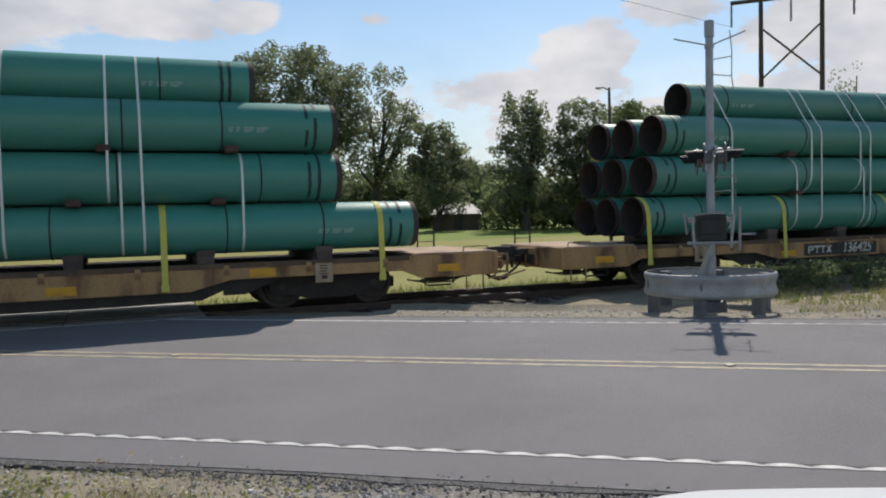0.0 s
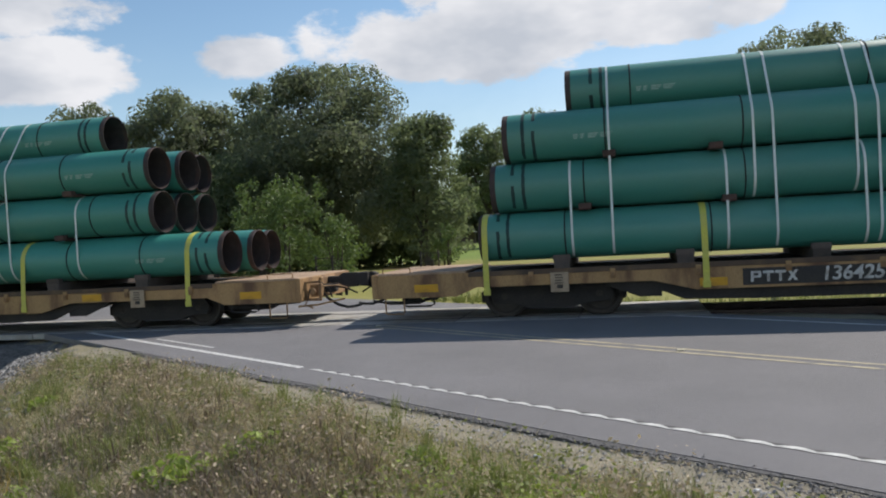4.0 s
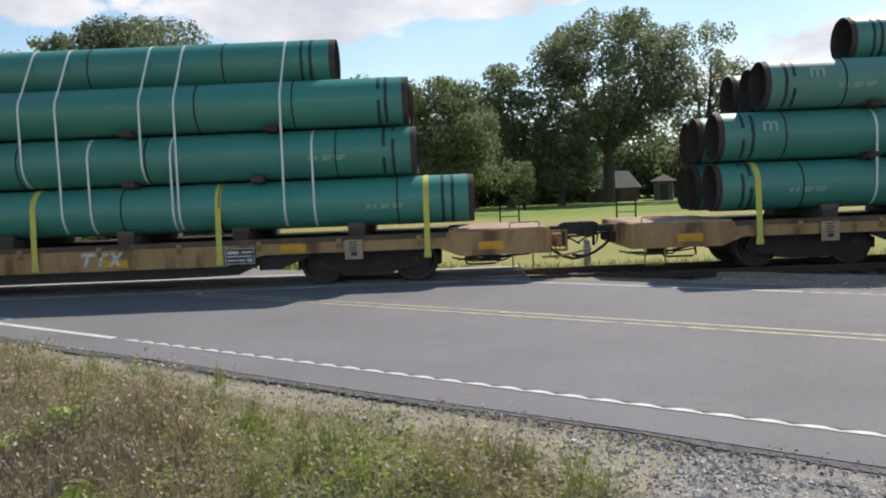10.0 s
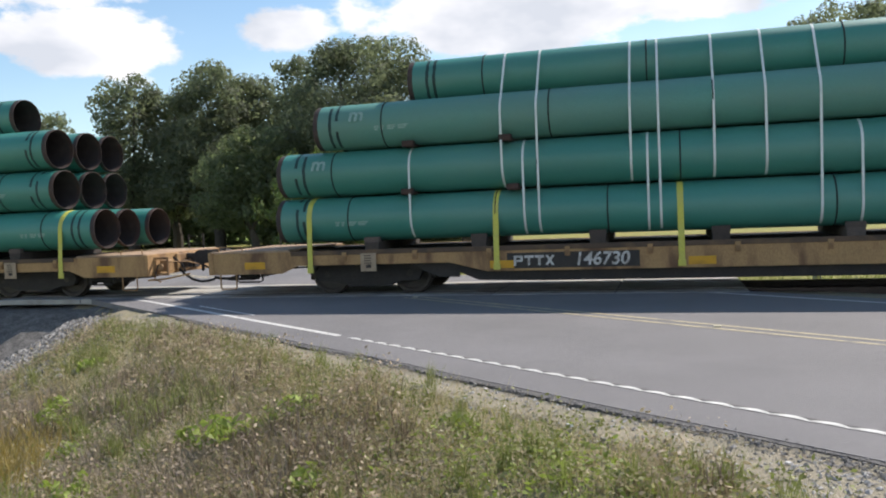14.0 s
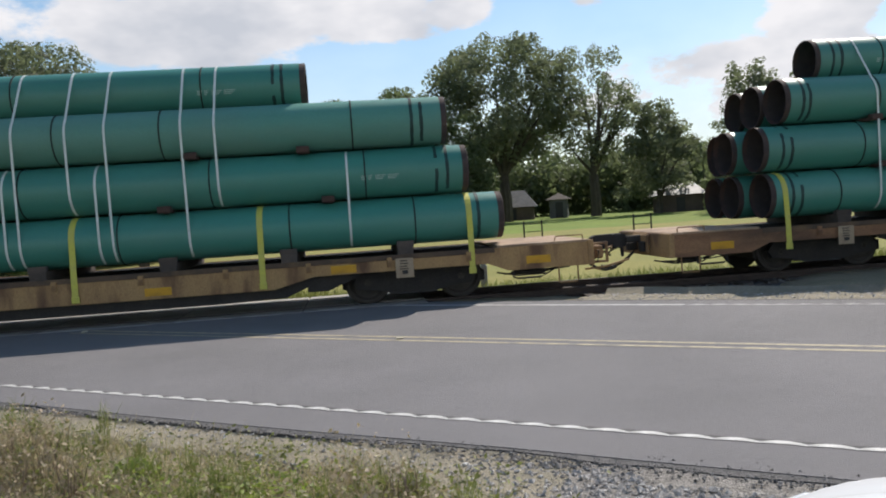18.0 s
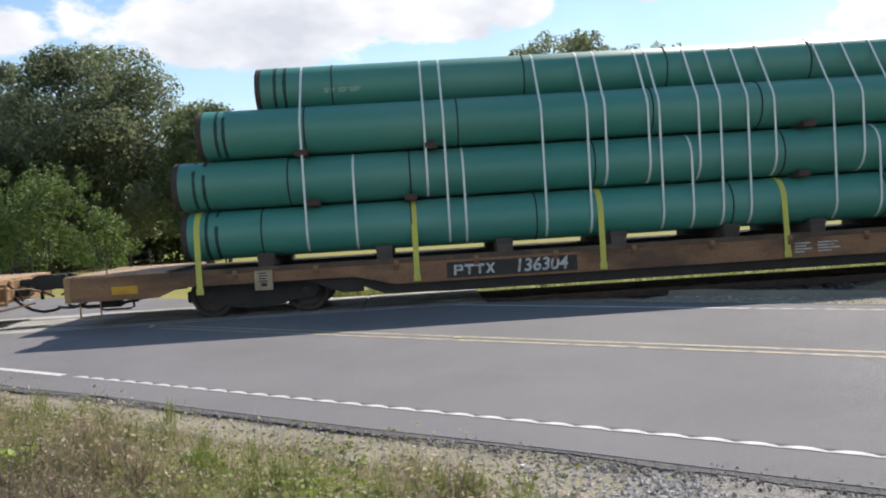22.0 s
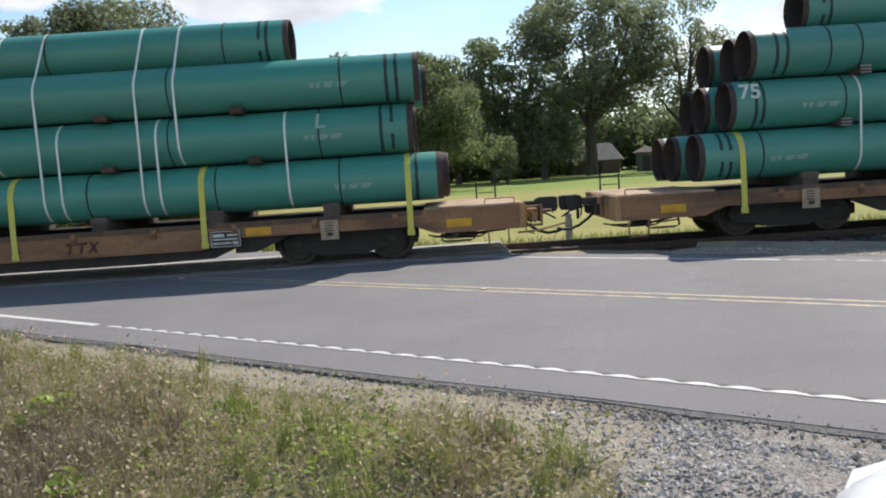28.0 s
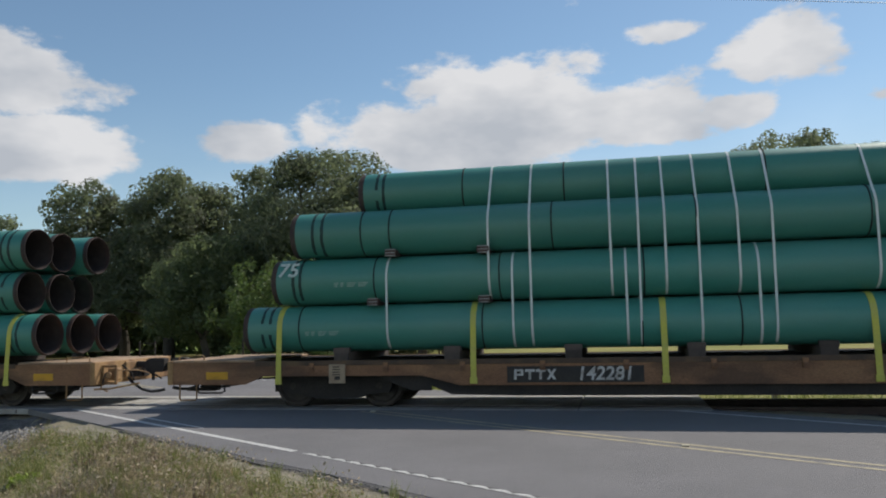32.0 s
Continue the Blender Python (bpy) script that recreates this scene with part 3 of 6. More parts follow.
def gravel_strip(label, d0, d1, w0, w1, n=10, step=0.3, material=GRAVEL):
    """A skin of gravel between two edges that may wander along the road."""
    bm = bmesh.new()
    rows = []
    for i in range(int((w1 - w0) / step) + 1):
        w = w0 + i * step
        a, b = d0(w), d1(w)
        row = []
        for k in range(n + 1):
            p = rd(a + (b - a) * k / n, w)
            row.append(bm.verts.new((p.x, p.y, (height(p.x, p.y) + (0.03 if k else -0.03)) if k < n else -0.012)))
        rows.append(row)
    for p, q in zip(rows, rows[1:]):
        for k in range(n):
            bm.faces.new((p[k], p[k + 1], q[k + 1], q[k]))
    bmesh.ops.recalc_face_normals(bm, faces=bm.faces[:])
    return tagged(part("gravel_shoulder", bm, material, smooth=True), label, "gravel", kind="structure")


gravel_strip("loose grey gravel lay-by beside the road", lambda w: -4.0 + max(0, w) * 0.0, lambda w: ROAD_NEAR - 0.1, -40, 0.15, 24, 0.5)
gravel_strip("loose grey gravel shoulder narrowing into the grass", lambda w: shoulder_edge(w) - 0.25, lambda w: ROAD_NEAR - 0.05, 1.55, 15.1, step=0.15, material=DUST)
gravel_strip("loose grey gravel where the lay-by meets the grass", lambda w: shoulder_edge(w) - 0.25, lambda w: ROAD_NEAR - 0.05, 0.05, 1.65, step=0.15)
gravel_strip("dusty gravel strip beside the far road edge", lambda w: ROAD_FAR + 0.05, lambda w: ROAD_FAR + 0.55 + 1.5 * sstep(-8.0, -4.5, w) + 0.4 * noise.noise((w * 0.7, 9.0, 0)), -40, 4.6, material=DUST)

# ---- the track ----
bm = bmesh.new()
for s0, s1 in ((-220, -15.5), (2.3, 220)):
    n = int((s1 - s0) / 2)
    rows = []
    for i in range(n + 1):
        x = s0 + (s1 - s0) * i / n
        o = 0.12 * noise.noise((x * 0.8, 0, 0))
        rows.append([bm.verts.new((x, TRACK_Y + y, z)) for y, z in ((-3.9 + o, -1.2), (-1.75 + o, -0.19), (1.75 + o, -0.19), (3.7 + o, -0.85))])
    for p, q in zip(rows, rows[1:]):
        for k in range(3):
            bm.faces.new((p[k], q[k], q[k + 1], p[k + 1]))
bmesh.ops.recalc_face_normals(bm, faces=bm.faces[:])
tagged(part("ballast", bm, BALLAST), "grey crushed-stone ballast under the track", "ballast", kind="structure")


def rail(y):
    bm = bmesh.new()
    prof = [(-0.07, -0.17), (0.07, -0.17), (0.07, -0.155), (0.012, -0.14), (0.012, -0.045), (0.037, -0.035), (0.035, -0.004), (0.025, 0.0), (-0.025, 0.0), (-0.035, -0.004), (-0.037, -0.035), (-0.012, -0.045), (-0.012, -0.14), (-0.07, -0.155)]
    a = [bm.verts.new((-220, y + p, z)) for p, z in prof]
    b = [bm.verts.new((220, y + p, z)) for p, z in prof]
    for i in range(len(prof)):
        bm.faces.new((a[i], b[i], b[(i + 1) % len(prof)], a[(i + 1) % len(prof)]))
    bmesh.ops.recalc_face_normals(bm, faces=bm.faces[:])
    return tagged(part("rail", bm, RAIL_TOP), "rusty steel rail with a worn top", "rail", group="rails", kind="structure")


for s in (-1, 1):
    rail(TRACK_Y + s * 0.755)
# crossing panels: three rows of concrete slabs
bm = bmesh.new()
box(bm, -1.19, 1.19, -0.29, 0.29, -0.12, 0.0, 0.012)
outer = bm
bm = bmesh.new()
box(bm, -1.19, 1.19, -0.64, 0.64, -0.12, 0.0, 0.012)
crossing = tagged(new("crossing_panels"), "concrete slabs between and beside the rails", "crossing", kind="structure")
g0 = part("slab", bm, CONCRETE, crossing)
o0 = part("slab", outer, CONCRETE, crossing)
for i in range(7):
    x = -14.0 + i * 2.4
    for y, src in ((0.0, g0), (-1.13, o0), (1.13, o0)):
        ob = src if (i == 0 and (y == 0 or y < 0)) else new("slab", src.data)
        ob.parent = crossing
        ob.location = (x, TRACK_Y + y, 0.006)
        ob.rotation_euler = (0, 0, 0.002 * ((i * 7 + 3) % 5 - 2))
# ties where they show beside the crossing
bm = bmesh.new()
box(bm, -0.11, 0.11, -1.3, 1.3, -0.22, -0.13, 0.01)
ties = tagged(new("ties"), "weathered timber railway ties", "tie", kind="structure")
t0 = part("tie", bm, TIE_WOOD, ties)
first = True
for i in range(-40, 60):
    x = i * 0.54
    if -16.5 < x < 2.6:
        continue
    ob = t0 if first else new("tie", t0.data)
    first = False
    ob.parent = ties
    ob.location = (x, TRACK_Y, 0)

# ---- the train ----
PITCH, PIPE_R, ROW1 = 0.955, 0.462, 1.59
CAR_STEP = 28.444
TRUCK_X, END_X = 9.962, 13.42
DECK_Z = 0.95
NEAR_Y = -PITCH


# where the first gap between cars stands, second by second
GAP_X = (8.23, 4.76, 1.3, -2.13, -5.58, -8.99, -12.31, -15.63, -18.94, -22.3, -25.71, -29.06, -32.33, -35.55, -38.59, -41.76, -44.92, -48.06, -51.24, -54.43, -57.58, -60.78, -63.95, -67.11, -70.25, -73.4, -76.5, -79.59, -82.71, -85.87, -89.06, -92.25, -95.42)
GAP_V = [(GAP_X[min(i + 1, 32)] - GAP_X[max(i - 1, 0)]) / (2 if 0 < i < 32 else 1) for i in range(33)]


def travel(t):
    """The train slows gently as it goes by."""
    i = min(31, int(t))
    x = t - i
    return (2 * x ** 3 - 3 * x ** 2 + 1) * GAP_X[i] + (x ** 3 - 2 * x ** 2 + x) * GAP_V[i] + (3 * x ** 2 - 2 * x ** 3) * GAP_X[i + 1] + (x ** 3 - x ** 2) * GAP_V[i + 1]


def car_x(k, t):
    return travel(t) + (k - 0.5) * CAR_STEP + (0.18 if k == 4 else 0.0)


MOVING = []      # (thing, car number, offset matrix)
WHEELS = []


def rides(ob, k, m=None):
    m = m or Matrix.Identity(4)
    MOVING.append((ob, k, m))
    ob.matrix_basis = Matrix.Translation((car_x(k, 0), TRACK_Y, 0)) @ m
    return ob


# meshes that all cars share
def mesh_of(name, bm, material, smooth=False):
    ob = part(name, bm, material, smooth=smooth)
    me = ob.data
    bpy.data.objects.remove(ob)
    return me


def sill_profile(s):
    pts = [(0, 0.47), (7.3, 0.47), (8.05, 0.66), (11.35, 0.66), (11.75, 0.5), (13.42, 0.5), (13.42, DECK_Z), (0, DECK_Z)]
    return [(s * x, z) for x, z in pts]


def make_sill(y0, y1):
    bm = bmesh.new()
    pts = [(-x, z) for x, z in sill_profile(1)[1:6]][::-1]
    prism(bm, pts + sill_profile(1)[1:7] + [(-13.42, DECK_Z)], y0, y1)
    return bm


SILL_NEAR = make_sill(-1.45, -1.36)
SILL_TAN = mesh_of("side_sill", SILL_NEAR, CAR_TAN)
SILL_RUST = mesh_of("side_sill", make_sill(-1.45, -1.36), CAR_RUST)
SILL_FAR_TAN = mesh_of("side_sill", make_sill(1.36, 1.45), CAR_TAN)
SILL_FAR_RUST = mesh_of("side_sill", make_sill(1.36, 1.45), CAR_RUST)
bm = bmesh.new()
box(bm, -13.36, 13.36, -1.355, 1.355, DECK_Z - 0.09, DECK_Z - 0.012)
DECK_ME = mesh_of("deck", bm, UNDER)
bm = bmesh.new()
box(bm, -11.5, 11.5, -1.464, -1.452, DECK_Z - 0.085, DECK_Z + 0.012, 0.004)
EDGE_ME = mesh_of("deck_edge", bm, mat("grimy_edge", (0.075, 0.055, 0.043), (0.12, 0.08, 0.055), rough=0.85, scale=2.2, bump=0.2, fine=0.3, stain=(0.2, 0.13, 0.07), stain_scale=2, stain_amount=0.6))
bm = bmesh.new()
prism(bm, [(-8.4, 0.62), (-7.4, 0.36), (7.4, 0.36), (8.4, 0.62), (12.9, 0.62), (12.9, 0.83), (-12.9, 0.83), (-12.9, 0.62)], -0.38, 0.38)
CENTRE_ME = mesh_of("centre_sill", bm, UNDER)
# dark plates standing in for the shaded underframe band under the side sill
bm = bmesh.new()
prism(bm, [(-8.3, 0.62), (-7.5, 0.29), (-6.2, 0.262), (6.2, 0.262), (7.5, 0.29), (8.3, 0.62)], -1.32, -1.27)
prism(bm, [(7.9, 0.36), (8.3, 0.36), (8.9, 0.6), (8.9, 0.72), (7.9, 0.72)], -1.3, -1.25)
prism(bm, [(-7.9, 0.36), (-7.9, 0.72), (-8.9, 0.72), (-8.9, 0.6), (-8.3, 0.36)], -1.3, -1.25)
SHADE_BAND_ME = mesh_of("lower_sill", bm, UNDER)
# the same stand-in plate added on the far side, set higher
bm = bmesh.new()
prism(bm, [(-8.3, 0.62), (-7.5, 0.46), (-6.2, 0.42), (6.2, 0.42), (7.5, 0.46), (8.3, 0.62)], 1.27, 1.32)
SHADE_BAND_FAR_ME = mesh_of("lower_sill", bm, UNDER)
bm = bmesh.new()
box(bm, 11.55, 13.4, -1.44, 1.44, DECK_Z - 0.005, DECK_Z + 0.045, 0.01)
PLATFORM_R = mesh_of("end_platform", bm, DECK)
bm = bmesh.new()
box(bm, -13.4, -11.55, -1.44, 1.44, DECK_Z - 0.005, DECK_Z + 0.045, 0.01)
PLATFORM_L = mesh_of("end_platform", bm, DECK)
bm = bmesh.new()
box(bm, 13.34, 13.46, -1.47, 1.47, 0.5, DECK_Z + 0.03, 0.012)
box(bm, 13.46, 13.52, -0.45, 0.45, 0.55, 0.95, 0.02)
END_ME_R = mesh_of("end_sill", bm, CAR_TAN)
bm = bmesh.new()
box(bm, -13.46, -13.34, -1.47, 1.47, 0.5, DECK_Z + 0.03, 0.012)
box(bm, -13.52, -13.46, -0.45, 0.45, 0.55, 0.95, 0.02)
END_ME_L = mesh_of("end_sill", bm, CAR_TAN)
bm = bmesh.new()
box(bm, -0.05, 0.05, -0.03, 0.0, -0.09, 0.09, 0.008)
box(bm, -0.035, 0.035, -0.055, -0.03, -0.05, 0.02, 0.006)
POCKET_ME = mesh_of("stake_pocket", bm, CAR_TAN)
POCKET_RUST = mesh_of("stake_pocket", bm := (lambda b: (box(b, -0.05, 0.05, -0.03, 0.0, -0.09, 0.09, 0.008), box(b, -0.035, 0.035, -0.055, -0.03, -0.05, 0.02, 0.006), b)[2])(bmesh.new()), CAR_RUST)
bm = bmesh.new()
box(bm, -0.24, 0.24, -0.006, 0, -0.075, 0.075)
REFLECT_ME = mesh_of("reflector", bm, REFLECT)
# truck: side frame, bolster, springs
bm = bmesh.new()
prism(bm, [(-1.2, 0.46), (-1.08, 0.62), (-0.78, 0.63), (-0.42, 0.655), (0.42, 0.655), (0.78, 0.63), (1.08, 0.62), (1.2, 0.46), (1.12, 0.3), (0.74, 0.27), (0.4, 0.18), (-0.4, 0.18), (-0.74, 0.27), (-1.12, 0.3)], -0.07, 0.07)
FRAME_ME = mesh_of("side_frame", bm, UNDER)
bm = bmesh.new()
for x in (-0.14, 0.0, 0.14):
    lathe(bm, [(0.26, 0.055), (0.29, 0.06), (0.3, 0.045), (0.33, 0.06), (0.34, 0.045), (0.37, 0.06), (0.38, 0.045), (0.41, 0.06), (0.42, 0.045), (0.45, 0.06), (0.46, 0.05)], 10, "z", centre=(x, 0, 0))
SPRING_ME = mesh_of("springs", bm, CAR_RUST)
bm = bmesh.new()
box(bm, -0.2, 0.2, -1.0, 1.0, 0.44, 0.62, 0.03)
BOLSTER_ME = mesh_of("bolster", bm, UNDER)
# dark box added to fill the truck's shaded middle and block the view through
bm = bmesh.new()
box(bm, -0.42, 0.42, -0.66, 0.66, 0.16, 0.43, 0.03)
FILL_MID_ME = mesh_of("spring_plank", bm, UNDER)
# dark box added between the wheels to keep light out
bm = bmesh.new()
box(bm, -0.12, 0.12, -0.6, 0.6, 0.24, 0.5, 0.02)
FILL_WHEELS_ME = mesh_of("brake_beam", bm, UNDER)
# dark box added past the wheels, widening the truck's shaded mass
bm = bmesh.new()
box(bm, -0.06, 0.06, -0.8, 0.8, 0.3, 0.52, 0.02)
FILL_END_ME = mesh_of("end_beam", bm, UNDER)
bm = bmesh.new()
WR = 0.432
wheel = [(0.685, 0.06), (0.69, 0.13), (0.72, 0.15), (0.715, 0.3), (0.69, 0.36), (0.69, WR + 0.02), (0.715, WR + 0.025), (0.73, WR), (0.82, WR - 0.01), (0.825, 0.36), (0.79, 0.31), (0.79, 0.16), (0.83, 0.13), (0.83, 0.08), (1.02, 0.07), (1.02, 0.0)]
for s in (-1, 1):
    b2 = bmesh.new()
    lathe(b2, [(a * s, r) for a, r in wheel], 28, "y")
    tmp = bpy.data.meshes.new("w")
    b2.to_mesh(tmp)
    b2.free()
    bm.from_mesh(tmp)
    bpy.data.meshes.remove(tmp)
lathe(bm, [(-0.69, 0.07), (0.69, 0.07)], 12, "y")
for s in (-1, 1):
    for k in range(3):
        a = 2 * math.pi * k / 3
        box(bm, 0.045 * math.cos(a) - 0.014, 0.045 * math.cos(a) + 0.014, s * 1.02 - 0.012, s * 1.02 + 0.012, 0.045 * math.sin(a) - 0.014, 0.045 * math.sin(a) + 0.014)
WHEEL_ME = mesh_of("wheelset", bm, mat("wheel_steel", (0.05, 0.044, 0.04), (0.065, 0.055, 0.048), rough=0.6, metal=0.3, scale=5, fine=0.25))
# coupler, points along +x
bm = bmesh.new()
box(bm, -0.35, 0.42, -0.075, 0.075, 0.79, 0.93, 0.02)
prism(bm, [(0.4, 0.72), (0.55, 0.68), (0.82, 0.7), (0.86, 0.78), (0.86, 0.98), (0.8, 1.0), (0.5, 1.0), (0.4, 0.96)], -0.16, 0.02)
prism(bm, [(0.55, 0.7), (0.74, 0.72), (0.74, 0.99), (0.55, 0.99)], 0.02, 0.17)
box(bm, 0.46, 0.52, -0.03, 0.03, 0.5, 0.7, 0.01)
box(bm, 0.02, 0.3, -0.3, -0.12, 0.6, 0.78, 0.02)
box(bm, 0.05, 0.18, 0.12, 0.36, 0.58, 0.8, 0.02)
tube(bm, [(0.3, -0.25, 0.74), (0.62, -0.2, 0.66), (0.8, -0.16, 0.55)], 0.02, seg=6)
tube(bm, [(0.1, -0.6, 0.88), (0.3, -0.55, 0.7), (0.34, -0.5, 0.52)], 0.018, seg=6)
COUPLER_ME = mesh_of("coupler", bm, UNDER)
# uncoupling lever
bm = bmesh.new()
tube(bm, [(0.06, -1.35, 0.52), (0.1, -1.3, 0.74), (0.12, -0.5, 0.76), (0.3, -0.15, 0.78), (0.5, -0.05, 0.9)], 0.014, seg=6)
LEVER_ME = mesh_of("uncoupling_lever", bm, UNDER)
# sill step and end grab iron
bm = bmesh.new()
tube(bm, [(0, -1.42, 0.52), (0, -1.42, 0.22), (0.02, -1.42, 0.19), (0.36, -1.42, 0.19), (0.38, -1.42, 0.22), (0.38, -1.42, 0.52)], 0.016, seg=6)
STEP_ME = mesh_of("sill_step", bm, CAR_TAN)
bm = bmesh.new()
tube(bm, [(-0.04, -1.38, 0.97), (-0.04, -1.38, 1.07), (-0.02, -1.38, 1.09), (0.5, -1.38, 1.09), (0.52, -1.38, 1.07), (0.52, -1.38, 0.97)], 0.013, seg=6)
GRAB_ME = mesh_of("grab_iron", bm, CAR_TAN)
bm = bmesh.new()
for x in (0.0, 0.42):
    tube(bm, [(x, 1.3, 0.97), (x, 1.3, 1.36)], 0.02, seg=6)
tube(bm, [(0.0, 1.3, 1.12), (0.42, 1.3, 1.12)], 0.01, seg=6)
tube(bm, [(0.0, 1.3, 1.3), (0.42, 1.3, 1.3)], 0.01, seg=6)
HANDRAIL_ME = mesh_of("handrail", bm, UNDER)
# hand brake gear on the right-hand end: open frame, levers and rods
bm = bmesh.new()
box(bm, 0.04, 0.4, -1.24, -1.19, 0.86, 0.91, 0.008)
box(bm, 0.04, 0.4, -1.24, -1.19, 0.5, 0.55, 0.008)
box(bm, 0.04, 0.09, -1.24, -1.19, 0.55, 0.86, 0.008)
box(bm, 0.35, 0.4, -1.24, -1.19, 0.55, 0.86, 0.008)
box(bm, 0.12, 0.32, -1.15, -0.9, 0.58, 0.84, 0.02)
tube(bm, [(-0.1, -1.28, 0.4), (0.3, -1.26, 0.42), (0.86, -1.1, 0.52)], 0.022, seg=6)
tube(bm, [(0.1, -1.25, 0.56), (0.05, -1.27, 0.42), (0.22, -1.27, 0.36)], 0.018, seg=6)
tube(bm, [(0.4, -1.2, 0.8), (0.62, -0.8, 0.78), (0.7, -0.5, 0.7)], 0.016, seg=6)
lathe(bm, [(-1.3, 0.0), (-1.3, 0.07), (-1.24, 0.07), (-1.24, 0.0)], 12, "y", centre=(0.22, 0, 0.7))
BRAKE_STAND_ME = mesh_of("hand_brake", bm, CAR_TAN)
bm = bmesh.new()
tube(bm, [(-0.62, -1.36, 0.5), (-0.64, -1.37, 0.36), (-0.56, -1.37, 0.33), (-0.1, -1.37, 0.33), (-0.02, -1.37, 0.36), (-0.04, -1.36, 0.5)], 0.022, seg=6)
tube(bm, [(-0.66, -1.2, 0.45), (-0.3, -1.2, 0.42), (0.02, -1.2, 0.45)], 0.016, seg=6)
LOOP_ME = mesh_of("brake_hanger", bm, UNDER)
bm = bmesh.new()
tube(bm, [(0.05, -0.35, 0.62), (0.22, -0.36, 0.46), (0.42, -0.34, 0.33), (0.62, -0.3, 0.27), (0.78, -0.24, 0.28), (0.9, -0.18, 0.31)], 0.03, seg=8)
tube(bm, [(-1.5, -1.15, 0.47), (-0.8, -1.1, 0.44), (-0.3, -0.8, 0.45), (-0.05, -0.45, 0.55), (0.06, -0.36, 0.6)], 0.025, seg=6)
HOSE_ME = mesh_of("air_hose", bm, HOSE)
bm = bmesh.new()
tube(bm, [(-1.6, -1.2, 0.42), (-0.9, -1.15, 0.4), (-0.3, -0.8, 0.46), (0.05, -0.4, 0.6)], 0.022, seg=6)
tube(bm, [(-1.7, -1.0, 0.44), (-1.3, -1.05, 0.36), (-0.7, -1.05, 0.36), (-0.5, -1.0, 0.45)], 0.018, seg=6)
box(bm, -1.1, -0.75, -0.95, -0.7, 0.34, 0.5, 0.02)
BRAKE_RODS_ME = mesh_of("brake_rigging", bm, UNDER)
bm = bmesh.new()
box(bm, -0.17, 0.17, -0.012, 0, -0.22, 0.15, 0.006)
BOARD_ME = mesh_of("defect_card_board", bm, mat("board_pale", (0.42, 0.33, 0.23), (0.32, 0.24, 0.17), rough=0.8, scale=5, fine=0.2))
bm = bmesh.new()
for i in range(4):
    box(bm, -0.09, 0.05 + 0.02 * (i % 2), -0.016, -0.012, 0.07 - i * 0.05, 0.09 - i * 0.05)
box(bm, -0.05, 0.06, -0.016, -0.012, -0.17, -0.1)
CARD_ME = mesh_of("card", bm, PLATE_BLACK)
bm = bmesh.new()
box(bm, -0.3, 0.3, -0.005, 0, -0.16, 0.16)
DATA_ME = mesh_of("data_panel", bm, PLATE_BLACK)
bm = bmesh.new()
for x0, x1, z0, z1 in ((-0.28, 0.28, 0.135, 0.15), (-0.28, 0.28, -0.15, -0.135), (-0.28, -0.265, -0.135, 0.135), (0.265, 0.28, -0.135, 0.135), (-0.24, -0.02, 0.04, 0.1), (0.03, 0.24, 0.05, 0.09), (-0.24, 0.24, -0.02, 0.01), (-0.24, 0.1, -0.1, -0.06), (0.13, 0.24, -0.11, -0.05)):
    box(bm, x0, x1, -0.009, -0.005, z0, z1)
DATA_BARS = mesh_of("panel_print", bm, LETTER)
bm = bmesh.new()
for i, w_ in enumerate((0.3, 0.22, 0.34, 0.18)):
    box(bm, -0.45, -0.45 + w_, -0.004, 0, 0.07 - i * 0.055, 0.095 - i * 0.055)
    box(bm, 0.0, w_ + 0.1, -0.004, 0, 0.07 - i * 0.055, 0.095 - i * 0.055)
STENCIL_ME = mesh_of("stencil_print", bm, LETTER)


def mark_blocks(n, h, lean=0.25):
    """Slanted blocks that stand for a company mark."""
    bm = bmesh.new()
    w_ = h * 0.95
    for i in range(n):
        x = i * w_ * 1.12
        bars = (((0, 0.75), (1, 0.75), (1, 1), (0, 1)), ((0.37, 0), (0.63, 0), (0.63, 0.75), (0.37, 0.75)))
        if i == n - 1:
            bars = (((0, 0), (0.3, 0), (1, 1), (0.7, 1)), ((0.7, 0), (1, 0), (0.3, 1), (0, 1)))
        if i == 0 and n == 4:
            bars = (((0, 0), (0.26, 0), (0.26, 1), (0, 1)), ((0.2, 0.8), (0.9, 0.8), (0.9, 1), (0.2, 1)), ((0.2, 0.38), (0.9, 0.38), (0.9, 0.58), (0.2, 0.58)), ((0.7, 0.45), (0.96, 0.45), (0.96, 0.93), (0.7, 0.93)))
        for b_i, bar in enumerate(bars):
            o = 0.0015 * b_i
            vs = [bm.verts.new((x + xx * w_ + zz * h * lean, yy - o, zz * h)) for yy in (-0.005, 0) for xx, zz in bar]
            for f in ((0, 1, 2, 3), (7, 6, 5, 4), (0, 4, 5, 1), (1, 5, 6, 2), (2, 6, 7, 3), (3, 7, 4, 0)):
                bm.faces.new([vs[k] for k in f])
    bmesh.ops.recalc_face_normals(bm, faces=bm.faces[:])
    return bm


MARK_BIG = mesh_of("company_mark", mark_blocks(3, 0.26), LETTER)
MARK_RUST = mesh_of("company_mark", mark_blocks(3, 0.21), mat("mark_faded", (0.11, 0.045, 0.035), rough=0.8))
MARK_CODE = mesh_of("car_mark", mark_blocks(4, 0.19, 0.05), LETTER)


